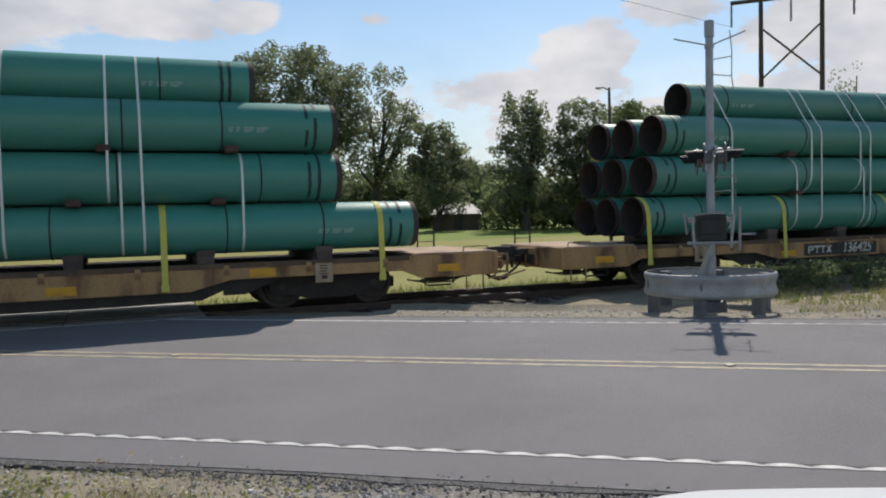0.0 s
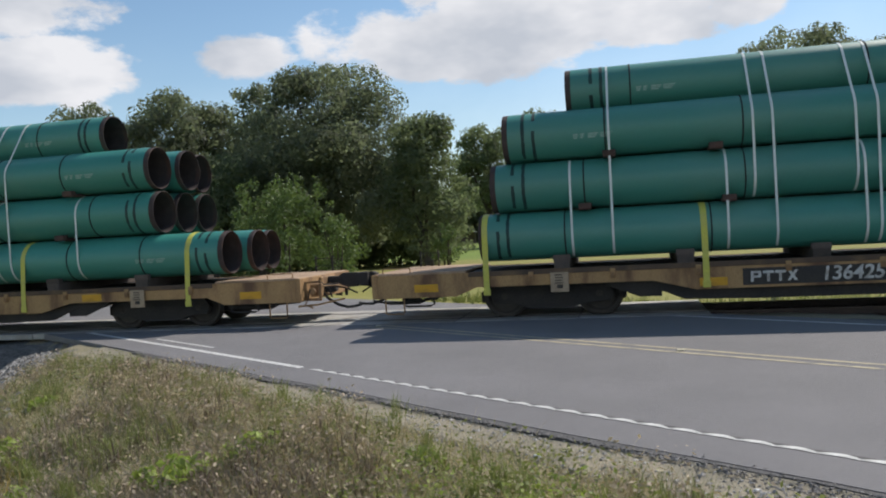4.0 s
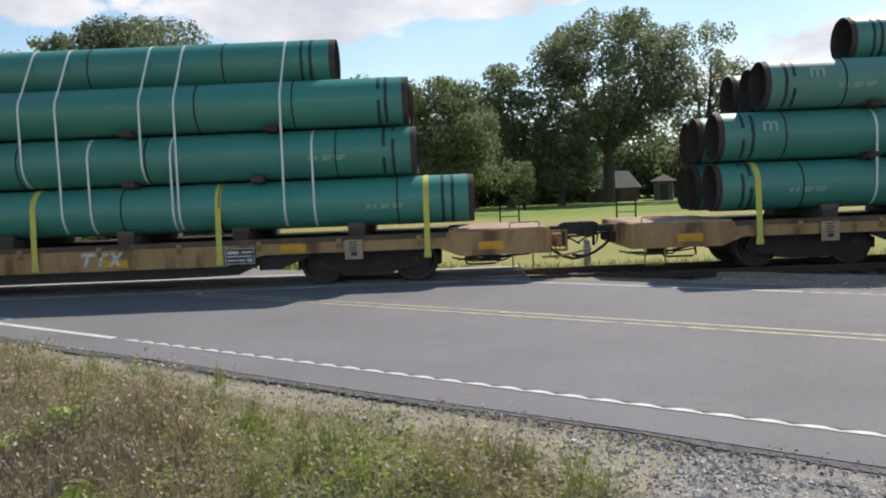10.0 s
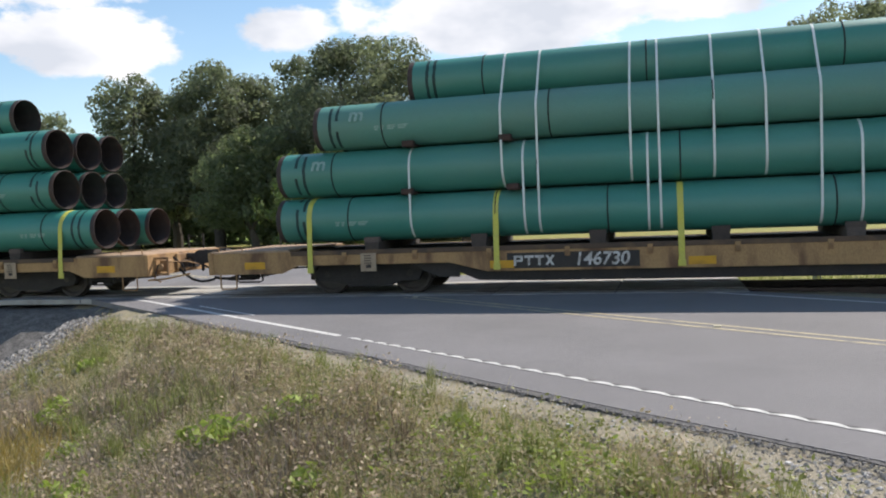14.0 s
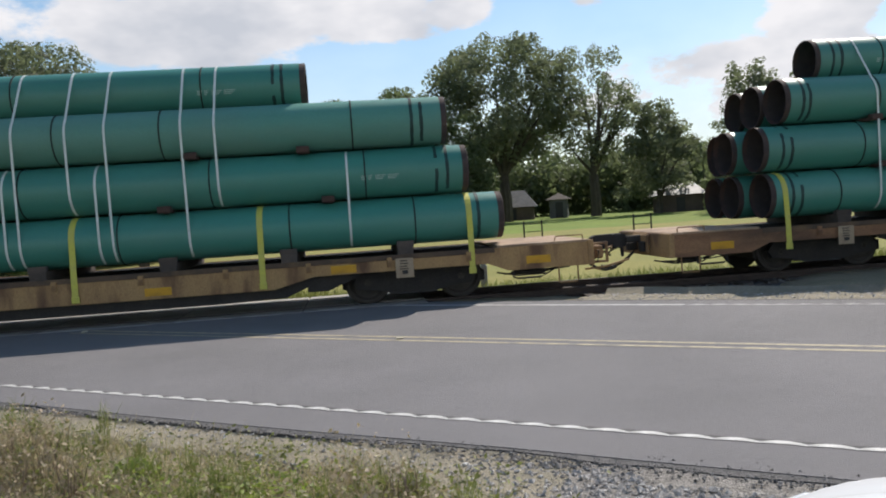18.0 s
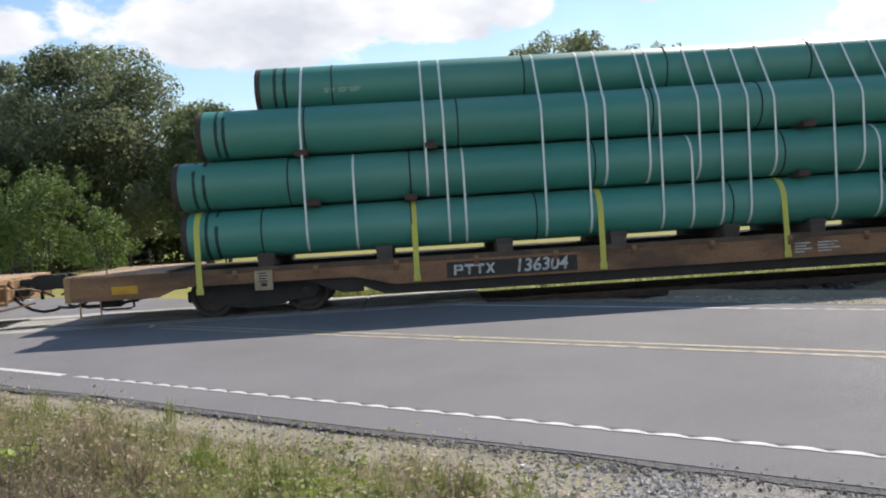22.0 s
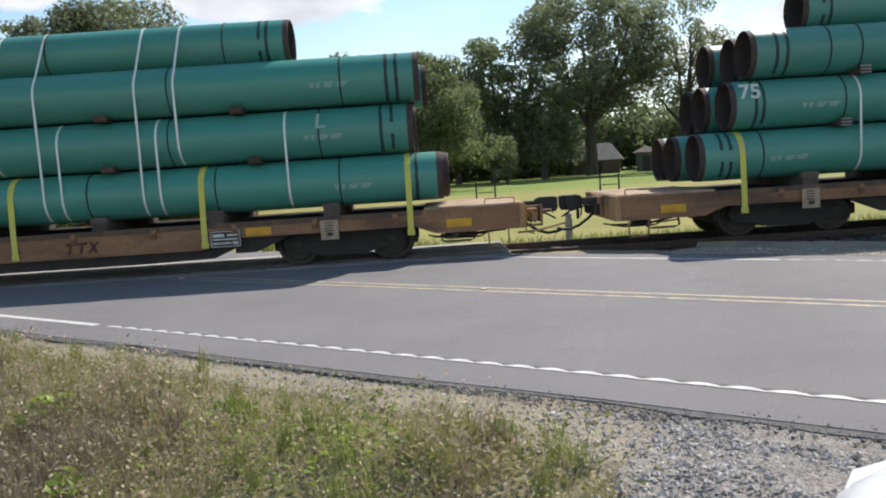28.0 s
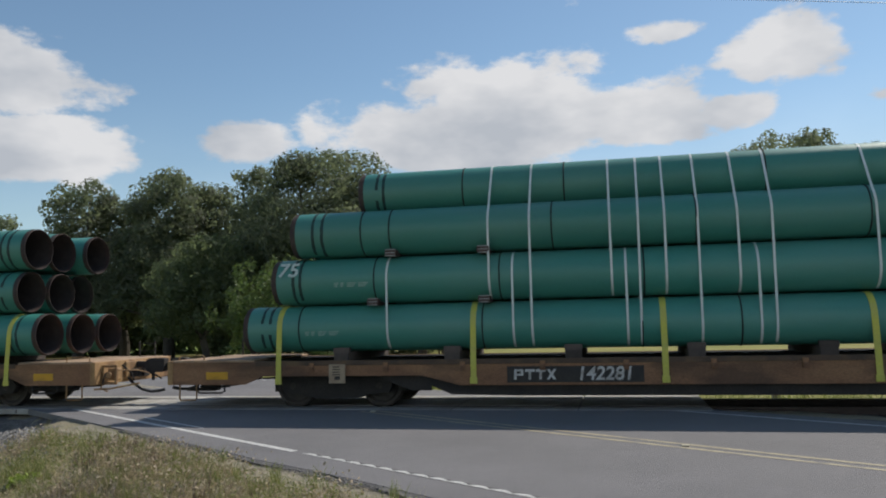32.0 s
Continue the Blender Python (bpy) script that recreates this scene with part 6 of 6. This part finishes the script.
def pickup(label, paint, loc, turn, name="pickup_truck"):
    """A pickup: x towards its nose, origin on the ground under its middle."""
    t_ = tagged(new(name), label, "pickup truck")
    t_.location, t_.rotation_euler = loc, (0, 0, turn)
    bm = bmesh.new()
    prism(bm, [(2.62, 0.42), (2.7, 0.55), (2.68, 0.84), (2.5, 0.93), (1.05, 0.98), (-2.75, 1.0), (-2.8, 0.55), (-2.7, 0.42), (-2.2, 0.4), (-2.1, 0.62), (-1.75, 0.82), (-1.4, 0.62), (-1.3, 0.4), (1.2, 0.4), (1.3, 0.62), (1.65, 0.82), (2.0, 0.62), (2.1, 0.4)], -0.94, 0.94)
    bmesh.ops.bevel(bm, geom=[e for e in bm.edges if abs(e.verts[0].co.y - e.verts[1].co.y) < 0.01 and e.verts[0].co.z > 0.8 and e.verts[1].co.z > 0.8], offset=0.06, segments=3, affect="EDGES")
    part("body", bm, paint, t_, smooth=False)
    # hood with two raised flanks and a valley between them and the middle
    bm = bmesh.new()
    nu, nv = 26, 34
    grid = []
    for i in range(nu + 1):
        u_ = i / nu
        x = 0.98 + 1.66 * u_
        row = []
        for j in range(nv + 1):
            v_ = -1 + 2 * j / nv
            y = v_ * (0.88 - 0.10 * u_ ** 3)
            z = 1.19 - 0.05 * u_ - 0.13 * max(0, u_ - 0.72) ** 1.6 * 4.5 - 0.06 * abs(v_) ** 4
            z -= 0.07 * max(0.0, (u_ - 0.8) / 0.2) ** 2.2 + 0.03 * sstep(0.6, 0.95, abs(v_)) * u_
            z -= 0.035 * math.exp(-((abs(v_) - 0.52) / 0.06) ** 2) * (1 - 0.3 * u_)
            z -= 0.045 * sstep(0.5, 0.62, abs(v_))
            row.append(bm.verts.new((x, y, z)))
        grid.append(row)
    for a, b in zip(grid, grid[1:]):
        for j in range(nv):
            bm.faces.new((a[j], b[j], b[j + 1], a[j + 1]))
    rim = [e for e in bm.edges if len(e.link_faces) == 1]
    ext = bmesh.ops.extrude_edge_only(bm, edges=rim)
    for v in ext["geom"]:
        if isinstance(v, bmesh.types.BMVert):
            v.co.z -= 0.16
    bmesh.ops.recalc_face_normals(bm, faces=bm.faces[:])
    part("hood", bm, paint, t_, "white hood with raised flanks", smooth=True)
    bm = bmesh.new()
    prism(bm, [(1.1, 0.98), (0.25, 1.72), (-1.0, 1.76), (-1.25, 1.0)], -0.8, 0.8)
    part("cab", bm, CAR_GLASS, t_, "dark glazed cab")
    bm = bmesh.new()
    box(bm, -1.02, 0.28, -0.76, 0.76, 1.73, 1.79, 0.02)
    part("roof", bm, paint, t_)
    for y in (-0.8, 0.8):
        for x0, x1, z1, r_ in ((1.08, 0.27, 1.73, 0.04), (-0.35, -0.35, 1.73, 0.045), (-1.22, -1.0, 1.75, 0.06)):
            bm = bmesh.new()
            tube(bm, [(x0, y, 1.0), (x1, y * 0.97, z1)], r_, seg=6)
            part("pillar", bm, paint, t_)
    bm = bmesh.new()
    box(bm, 2.66, 2.78, -0.9, 0.9, 0.42, 0.6, 0.03)
    part("bumper", bm, CAR_TRIM, t_, "black bumper")
    bm = bmesh.new()
    box(bm, 2.66, 2.72, -0.45, 0.45, 0.64, 0.86, 0.02)
    part("grille", bm, CAR_TRIM, t_, "black grille")
    for y in (-0.7, 0.7):
        bm = bmesh.new()
        box(bm, 2.52, 2.69, y - 0.17, y + 0.17, 0.6, 0.78, 0.03)
        part("headlight", bm, HOUSE_WHITE, t_, "clear headlight")
    for x in (1.65, -1.75):
        for y in (-0.86, 0.86):
            bm = bmesh.new()
            lathe(bm, [(-0.12, 0.22), (-0.12, 0.36), (-0.09, 0.385), (0.09, 0.385), (0.12, 0.36), (0.12, 0.22)], 24, "y", closed=True)
            w_ = part("wheel", bm, TYRE, t_, "black tyre")
            w_.location = (x, y, 0.385)
            bm = bmesh.new()
            lathe(bm, [(-0.08, 0.0), (-0.1, 0.2), (0.1, 0.2), (0.08, 0.0)], 16, "y")
            part("rim", bm, GALV, w_, "steel rim")
    return t_


pickup("white pickup truck parked on the gravel lay-by", CAR_WHITE, rd(1.74, -2.53, height(*rd(1.74, -2.53)[:2]) + 0.035), math.atan2(EY, EX))
pickup("far silver pickup truck parked by the carport", CAR_SILVER, Vector((*polar(-7.2, 128)[:2], height(*polar(-7.2, 128)[:2]) + 0.01)), 1.15)

# ---- grass, weeds, gravel ----
def blades(name, label, spots, material, lo, hi, width, lean, per, seed, category="grass"):
    rng = np.random.default_rng(seed)
    pts = np.repeat(np.array(spots, float), per, axis=0)
    n = len(pts)
    pts[:, :2] += rng.normal(0, 0.035, (n, 2))
    a = rng.uniform(0, 2 * np.pi, n)
    h_ = rng.uniform(lo, hi, n) * pts[:, 3]
    l = rng.uniform(0.1, lean, n) * h_
    la = rng.uniform(0, 2 * np.pi, n)
    w_ = width * rng.uniform(0.6, 1.3, n)
    dx, dy = np.cos(a) * w_, np.sin(a) * w_
    lx, ly = np.cos(la) * l, np.sin(la) * l
    x, y, z = pts[:, 0], pts[:, 1], pts[:, 2] - 0.02
    v = np.stack([np.stack([x - dx, y - dy, z], 1), np.stack([x + dx, y + dy, z], 1),
                  np.stack([x + dx * 0.7 + lx * 0.4, y + dy * 0.7 + ly * 0.4, z + h_ * 0.6], 1),
                  np.stack([x - dx * 0.7 + lx * 0.4, y - dy * 0.7 + ly * 0.4, z + h_ * 0.6], 1),
                  np.stack([x + lx, y + ly, z + h_], 1)], 1).reshape(-1, 3)
    i = np.arange(n) * 5
    faces = [tuple(f) for f in np.stack([i, i + 1, i + 2, i + 3], 1).tolist()] + [tuple(f) for f in np.stack([i + 3, i + 2, i + 4], 1).tolist()]
    me = bpy.data.meshes.new(name)
    me.from_pydata(v.tolist(), [], faces)
    me.materials.append(material)
    return tagged(new(name, me), label, category, kind="stuff")


def scatter(seed, count, w0, w1, d_of_w, d_far, keep):
    rng = random.Random(seed)
    out = []
    while len(out) < count:
        w = rng.uniform(w0, w1)
        d = rng.uniform(d_far, d_of_w(w))
        p = rd(d, w)
        k = keep(p.x, p.y, d, w, rng)
        if k > 0:
            out.append((p.x, p.y, height(p.x, p.y), k))
    return out


def verge_keep(x, y, d, w, rng, band=0.0, shift=0.0):
    if y > 13.7 or w < 0.1 or w > bank_end(max(d, 0.0)) - 1.25 + 0.8 * noise.noise((d * 0.8, w, 2.0)):
        return 0
    n = noise.noise((x * 0.45 + shift, y * 0.45, shift)) + 0.5 * noise.noise((x * 1.4, y * 1.4, shift + 4))
    near_edge = sstep(-0.2, 0.35 if w > 3 else 0.6, shoulder_edge(w) - d)
    if rng.random() > near_edge * 0.92 + 0.05:
        return 0
    return (0.55 + 0.45 * near_edge) if n > band else 0


def edge_d(w):
    return min(shoulder_edge(w) + 0.2, 5.16)


blades("grass", "dry straw-coloured roadside grass", scatter(1, 16000, 0.1, 15.5, edge_d, -3.0, lambda x, y, d, w, r: verge_keep(x, y, d, w, r, -0.3, 0.0)), GRASS_DRY, 0.04, 0.15, 0.0035, 1.5, 4, 1)
blades("grass", "green roadside grass", scatter(2, 7500, 0.1, 15.5, edge_d, -3.0, lambda x, y, d, w, r: verge_keep(x, y, d, w, r, 0.05, 20.0)), GRASS_GREEN, 0.04, 0.14, 0.004, 1.5, 4, 2)
blades("grass", "brown withered roadside grass and weeds", scatter(3, 12000, 2.2, 15.5, edge_d, -3.0, lambda x, y, d, w, r: verge_keep(x, y, d, w, r, 0.02, 50.0)), GRASS_BROWN, 0.06, 0.24, 0.003, 1.3, 4, 3)
blades("grass", "upright green and straw grass tufts along the road edge", [(s_[0], s_[1], s_[2], 1.0) for s_ in scatter(5, 190, 0.25, 15.0, edge_d, 2.2, lambda x, y, d, w, r: verge_keep(x, y, d, w, r, -0.3, 8.0))], GRASS_GREEN, 0.12, 0.34, 0.004, 0.5, 42, 9)
blades("grass", "tall straw stalks on the verge", scatter(6, 900, 1.5, 15.5, edge_d, -3.0, lambda x, y, d, w, r: verge_keep(x, y, d, w, r, -0.2, 14.0)), GRASS_DRY, 0.2, 0.45, 0.0025, 0.7, 3, 10)


STALK = leaf_mat("dry_stalks", (0.17, 0.125, 0.1), (0.23, 0.17, 0.13), 0.15)
blades("weeds", "dark dry upright stalks on the verge", scatter(8, 620, 2.2, 12.5, edge_d, -2.0, lambda x, y, d, w, r: verge_keep(x, y, d, w, r, 0.12, 70.0)), STALK, 0.16, 0.42, 0.004, 0.5, 9, 12, "weeds")
blades("weeds", "greyish purple withered weeds on the bank", scatter(9, 1700, 5.0, 12.5, lambda w: 3.6, -1.0, lambda x, y, d, w, r: verge_keep(x, y, d, w, r, -0.1, 50.0)), leaf_mat("withered_weed", (0.32, 0.265, 0.23), (0.25, 0.205, 0.18), 0.2), 0.1, 0.36, 0.0035, 1.1, 6, 13, "weeds")


def ditch_keep(x, y, d, w, rng):
    if w > bank_end(d) - 0.2:
        return 1.0 if y < 11.5 + 0.5 * noise.noise((x, y, 0)) and w > bank_end(d) + 1.7 + 0.6 * noise.noise((d, 1.0, 0)) else (1.0 if d < 0.3 and y < 11.3 else 0)
    return 1.0 if d < 1.4 + 0.5 * noise.noise((w, 0, 0)) else 0


blades("grass", "tall bright green grass in the ditch", scatter(4, 9500, 5.0, 21.0, lambda w: 1.6, -5.5, ditch_keep), GRASS_LUSH, 0.2, 0.5, 0.005, 0.8, 6, 4)
blades("grass", "yellowing long grass in the ditch", scatter(7, 3800, 5.0, 21.0, lambda w: 1.8, -5.5, ditch_keep), GRASS_DRY, 0.2, 0.45, 0.004, 0.9, 4, 11)
frng = random.Random(8)
spots = []
for _ in range(900):
    x, y = frng.gauss(-6.8, 0.45), frng.gauss(5.8, 0.45)
    spots.append((x, y, height(x, y), frng.uniform(0.6, 1.1)))
blades("grass", "patch of ochre dead grass in the ditch", spots, leaf_mat("grass_ochre", (0.36, 0.27, 0.1), (0.3, 0.24, 0.09), 0.3), 0.2, 0.5, 0.005, 0.8, 6, 14)
spots = []
for _ in range(5200):
    x, y = frng.uniform(-17, 30), TRACK_Y + 2.1 + 2.4 * frng.random() ** 1.4
    d, w = dw(x, y)
    if ROAD_NEAR - 0.4 < d < ROAD_FAR + 0.4:
        continue
    spots.append((x, y, height(x, y), frng.uniform(0.5, 1.3)))
blades("weeds", "rank green weeds along the far side of the track", spots, GRASS_GREEN, 0.12, 0.36, 0.014, 0.8, 4, 5, "weeds")
spots = []
for _ in range(4200):
    x = frng.uniform(10.8, 34)
    y = frng.uniform(TRACK_Y - 9, TRACK_Y - 2.0)
    d, w = dw(x, y)
    if d < ROAD_FAR + 0.9 + 0.3 * noise.noise((w, 2, 0)) or (Vector((x, y, 0)) - MAST).length < 1.5:
        continue
    spots.append((x, y, height(x, y), frng.uniform(0.5, 1.2)))
blades("weeds", "green and straw weeds on the bank between road and track", spots[: len(spots) // 2], GRASS_GREEN, 0.06, 0.24, 0.008, 1.0, 9, 6, "weeds")
blades("weeds", "straw-coloured weeds on the bank between road and track", spots[len(spots) // 2:], GRASS_DRY, 0.05, 0.22, 0.006, 1.0, 6, 7, "weeds")


for i in range(17):
    leaves = random.Random(300 + i)
    x, y = 12.8 + 0.85 * i + leaves.uniform(-0.4, 0.4), (13.35, 12.75, 13.6)[i % 3] + leaves.uniform(-0.3, 0.3)
    bl = [(leaves.uniform(-0.7, 0.7), leaves.uniform(-0.35, 0.35), leaves.uniform(0.12, 0.5), 0.34, 0.3, 0.22) for _ in range(9)]
    ob = new("weed_clump", crown_mesh("weed_clump", bl, 0.035, 110, leaves, LEAF_MID if i % 3 else LEAF_OAK))
    ob.location = (x, y, height(x, y))
    tagged(ob, "dark leafy weed clump on the track bank", "weeds", kind="stuff")


def herbs(name, label, spots, leaf, seed, material, tall=0.16):
    g = np.random.default_rng(seed)
    p = np.array(spots, float)[:, :3]
    n = len(p)
    p = p + np.stack([g.normal(0, 0.05, n), g.normal(0, 0.05, n), 0.01 + tall * g.random(n) ** 1.5], 1)
    t = g.normal(0, 1, (n, 3)) * (1, 1, 0.6)
    t /= np.linalg.norm(t, axis=1)[:, None]
    q = np.cross(t, g.normal(0, 1, (n, 3)))
    q /= np.linalg.norm(q, axis=1)[:, None]
    l = (leaf * g.uniform(0.5, 1.5, n))[:, None]
    v = np.stack([p - t * l, p - q * l * 0.5, p + t * l, p + q * l * 0.5], 1).reshape(-1, 3)
    me = bpy.data.meshes.new(name)
    me.from_pydata(v.tolist(), [], np.arange(4 * n).reshape(n, 4).tolist())
    me.materials.append(material)
    return tagged(new(name, me), label, "weeds", kind="stuff")


herbs("weeds", "small green herb leaves among the verge grass", scatter(11, 30000, 0.1, 15.5, edge_d, -3.0, lambda x, y, d, w, r: verge_keep(x, y, d, w, r, -0.02, 33.0)), 0.017, 1, HERB)
herbs("weeds", "dry seed heads and litter leaves in the verge grass", scatter(12, 46000, 0.1, 15.5, edge_d, -3.0, lambda x, y, d, w, r: verge_keep(x, y, d, w, r, -0.5, 60.0)), 0.014, 2, LITTER_LEAF)
herbs("weeds", "withered brown leaves in the verge grass", scatter(13, 26000, 2.0, 15.5, edge_d, -3.0, lambda x, y, d, w, r: verge_keep(x, y, d, w, r, 0.0, 50.0)), 0.019, 3, GRASS_BROWN, 0.3)
herbs("weeds", "olive green leaves in the verge grass", scatter(14, 18000, 0.2, 15.5, edge_d, -3.0, lambda x, y, d, w, r: verge_keep(x, y, d, w, r, -0.2, 90.0)), 0.017, 4, GRASS_GREEN, 0.2)


def leafy(name, label, x, y, size, seed, material):
    rng = random.Random(seed)
    bl = [(rng.uniform(-0.5, 0.5) * size, rng.uniform(-0.4, 0.4) * size, size * rng.uniform(0.2, 0.5), size * 0.34, size * 0.32, size * 0.2) for _ in range(6)]
    ob = new(name, crown_mesh(name, bl, 0.042, 110, rng, material))
    ob.location = (x, y, height(x, y))
    return tagged(ob, label, "weed", kind="stuff")


for i, (t_, sz) in enumerate((((-3.5, 6.1), 0.5), ((-3.2, 6.45), 0.4), ((-3.9, 6.2), 0.38), ((-2.4, 5.2), 0.35), ((-7.45, 9.0), 0.3), ((-6.6, 7.4), 0.42), ((-4.9, 5.5), 0.4), ((-1.5, 6.1), 0.2), ((-5.6, 6.4), 0.3), ((-4.3, 5.0), 0.3), ((-6.4, 7.2), 0.28))):
    leafy("weed", "bright leafy green weed on the verge", t_[0], t_[1], sz, 40 + i, WEED)


patch_rng = random.Random(91)
for x0, y0, spread, count in ((-0.4, 5.0, 0.4, 2600), (0.45, 4.75, 0.35, 2000), (-0.85, 5.5, 0.3, 1400), (-2.5, 5.0, 0.5, 3000), (-4.2, 5.0, 0.45, 2600), (-1.7, 5.6, 0.4, 1600), (-3.0, 6.3, 0.45, 2200), (-5.2, 5.6, 0.5, 2400), (-0.2, 6.3, 0.3, 1200)):
    spots = []
    for _ in range(int(count * 0.4)):
        x, y = patch_rng.gauss(x0, spread), patch_rng.gauss(y0, spread * 0.8)
        if dw(x, y)[0] < ROAD_NEAR - 0.35:
            spots.append((x, y, height(x, y)))
    herbs("weeds", "low patch of fresh green herbs in the verge", spots, 0.022, 60 + count, WEED if count % 1000 == 600 else GRASS_GREEN, 0.13)


def stones(name, label, spots, seed, material):
    rng = np.random.default_rng(seed)
    base_v = np.array([(1, 0, 0), (-1, 0, 0), (0, 1, 0), (0, -1, 0), (0, 0, 1), (0, 0, -1)], float)
    tri = np.array([(0, 2, 4), (2, 1, 4), (1, 3, 4), (3, 0, 4), (2, 0, 5), (1, 2, 5), (3, 1, 5), (0, 3, 5)])
    n = len(spots)
    p = np.array(spots, float)
    v = base_v[None] * rng.uniform(0.6, 1.2, (n, 6, 1)) + rng.normal(0, 0.15, (n, 6, 3))
    v[:, :, 2] *= 0.65
    a = rng.uniform(0, 6.28, n)
    c, s = np.cos(a), np.sin(a)
    x = v[:, :, 0] * c[:, None] - v[:, :, 1] * s[:, None]
    y = v[:, :, 0] * s[:, None] + v[:, :, 1] * c[:, None]
    v = np.stack([x, y, v[:, :, 2]], 2) * p[:, 3][:, None, None] + p[:, None, :3]
    f = (tri[None] + (np.arange(n) * 6)[:, None, None]).reshape(-1, 3)
    me = bpy.data.meshes.new(name)
    me.from_pydata(v.reshape(-1, 3).tolist(), [], [tuple(q) for q in f.tolist()])
    me.materials.append(material)
    return tagged(new(name, me), label, "gravel", kind="stuff")


srng = random.Random(21)
spots = []
while len(spots) < 30000:
    w = srng.uniform(-4.0, 6)
    d = srng.uniform(1.5, ROAD_NEAR - 0.02)
    if d < shoulder_edge(w) - 0.7 + 0.9 * srng.random() ** 0.5 or (w > 1.4 and srng.random() < 0.35 + 0.5 * sstep(1.4, 3.0, w)):
        continue
    p = rd(d, w)
    spots.append((p.x, p.y, height(p.x, p.y) + 0.034, 0.009 + 0.02 * srng.random() ** 2.2))
gspots = []
while len(gspots) < 5000:
    w = srng.uniform(-5.0, 13)
    d = ROAD_NEAR - 0.1 + srng.gauss(0, 0.075 if w < 3 else 0.035)
    p = rd(d, w)
    gspots.append((p.x, p.y, 0.0 if d > ROAD_NEAR else -0.008, 0.006 + 0.014 * srng.random() ** 2))
stones("gravel", "dark asphalt grit along the broken road edge", gspots, 5, GRIT)
stones("gravel", "loose grey and white gravel on the lay-by", spots, 1, STONE)
spots = []
while len(spots) < 5000:
    w = srng.uniform(-7, 4.5)
    d = ROAD_FAR + 0.1 + 2.4 * srng.random()
    p = rd(d, w)
    if p.y > TRACK_Y - 2.1:
        continue
    spots.append((p.x, p.y, height(p.x, p.y) + 0.025, 0.012 + 0.03 * srng.random() ** 2.5))
stones("gravel", "dusty gravel round the signal mast", spots, 2, STONE)
spots = []
while len(spots) < 9000:
    x = srng.choice((srng.uniform(-30, -15.3), srng.uniform(2.2, 30)))
    t_ = srng.uniform(-3.6, 3.0)
    y = TRACK_Y + t_
    z = -0.17 if abs(t_) < 1.75 else -0.19 - 0.48 * (abs(t_) - 1.75)
    if srng.random() < 0.4 and abs(abs(t_) - 0.755) < 0.1:
        continue
    spots.append((x, y, z + 0.01, 0.025 + 0.03 * srng.random()))
stones("ballast_stones", "crushed ballast stones beside the rails", spots, 3, mat("ballast_stone", (0.2, 0.19, 0.18), (0.13, 0.12, 0.115), rough=0.95, island=0.4))
# broken concrete lumps on the bank beside the crossing
spots = []
while len(spots) < 7500:
    d = srng.uniform(-0.2, 4.4)
    w = bank_end(d) + srng.gauss(-0.75, 0.7)
    p = rd(d, w)
    if p.y > 13.0:
        continue
    spots.append((p.x, p.y, height(p.x, p.y) + 0.03, 0.022 + 0.065 * srng.random() ** 2.2))
stones("gravel", "grey broken rock facing the end of the road bank", spots, 7, mat("broken_rock", (0.27, 0.26, 0.245), (0.14, 0.135, 0.13), rough=0.95, scale=6, fine=0.3, island=0.45))
spots = []
while len(spots) < 6000:
    x, y = srng.uniform(-30, -10.5), TRACK_Y - 3.3 - 2.1 * srng.random()
    d, w = dw(x, y)
    if w < bank_end(d) + 0.6:
        continue
    spots.append((x, y, height(x, y) + 0.008, 0.02 + 0.03 * srng.random()))
stones("ballast_stones", "grey ballast stones spilled down the track bank", spots, 8, bpy.data.materials["ballast_stone"])
for i in range(5):
    bm = bmesh.new()
    s_ = srng.uniform(0.08, 0.2)
    box(bm, -s_, s_, -s_ * 0.7, s_ * 0.7, -s_ * 0.3, s_ * 0.35, s_ * 0.15)
    for v in bm.verts:
        v.co += Vector((srng.uniform(-1, 1), srng.uniform(-1, 1), srng.uniform(-1, 1))) * s_ * 0.12
    ob = part("rubble", bm, CONCRETE)
    x, y = srng.uniform(-19, -12.5), srng.uniform(12.6, 14.2)
    ob.location = (x, y, height(x, y) + s_ * 0.1)
    ob.rotation_euler = (srng.uniform(-0.3, 0.3), srng.uniform(-0.3, 0.3), srng.uniform(0, 3))
    tagged(ob, "broken grey concrete lump on the track bank", "rubble", group="rubble on the bank")
for x, y, s_ in ((-0.6, 6.2, 0.035), (-4.6, 4.6, 0.04), (0.9, 5.35, 0.02)):
    bm = bmesh.new()
    box(bm, -s_, s_, -s_ * 0.6, s_ * 0.6, -0.01, s_ * 0.5, s_ * 0.2)
    ob = part("litter", bm, HOUSE_WHITE)
    ob.location = (x, y, height(x, y) + 0.03)
    ob.rotation_euler = (0.1, 0.2, x)
    tagged(ob, "crumpled scrap of pale litter in the grass", "litter")


def motions():
    times = list(range(33))
    for ob, k, m in MOVING:
        walk(ob, [(t, Matrix.Translation((car_x(k, t), TRACK_Y, 0)) @ m) for t in times])
    n = 240
    for w_, x, k in WHEELS:
        walk(w_, [(32 * i / n, pose(x, 0, WR, 0, math.degrees((travel(32 * i / n) - travel(0)) / WR), 0)) for i in range(n + 1)])


motions()
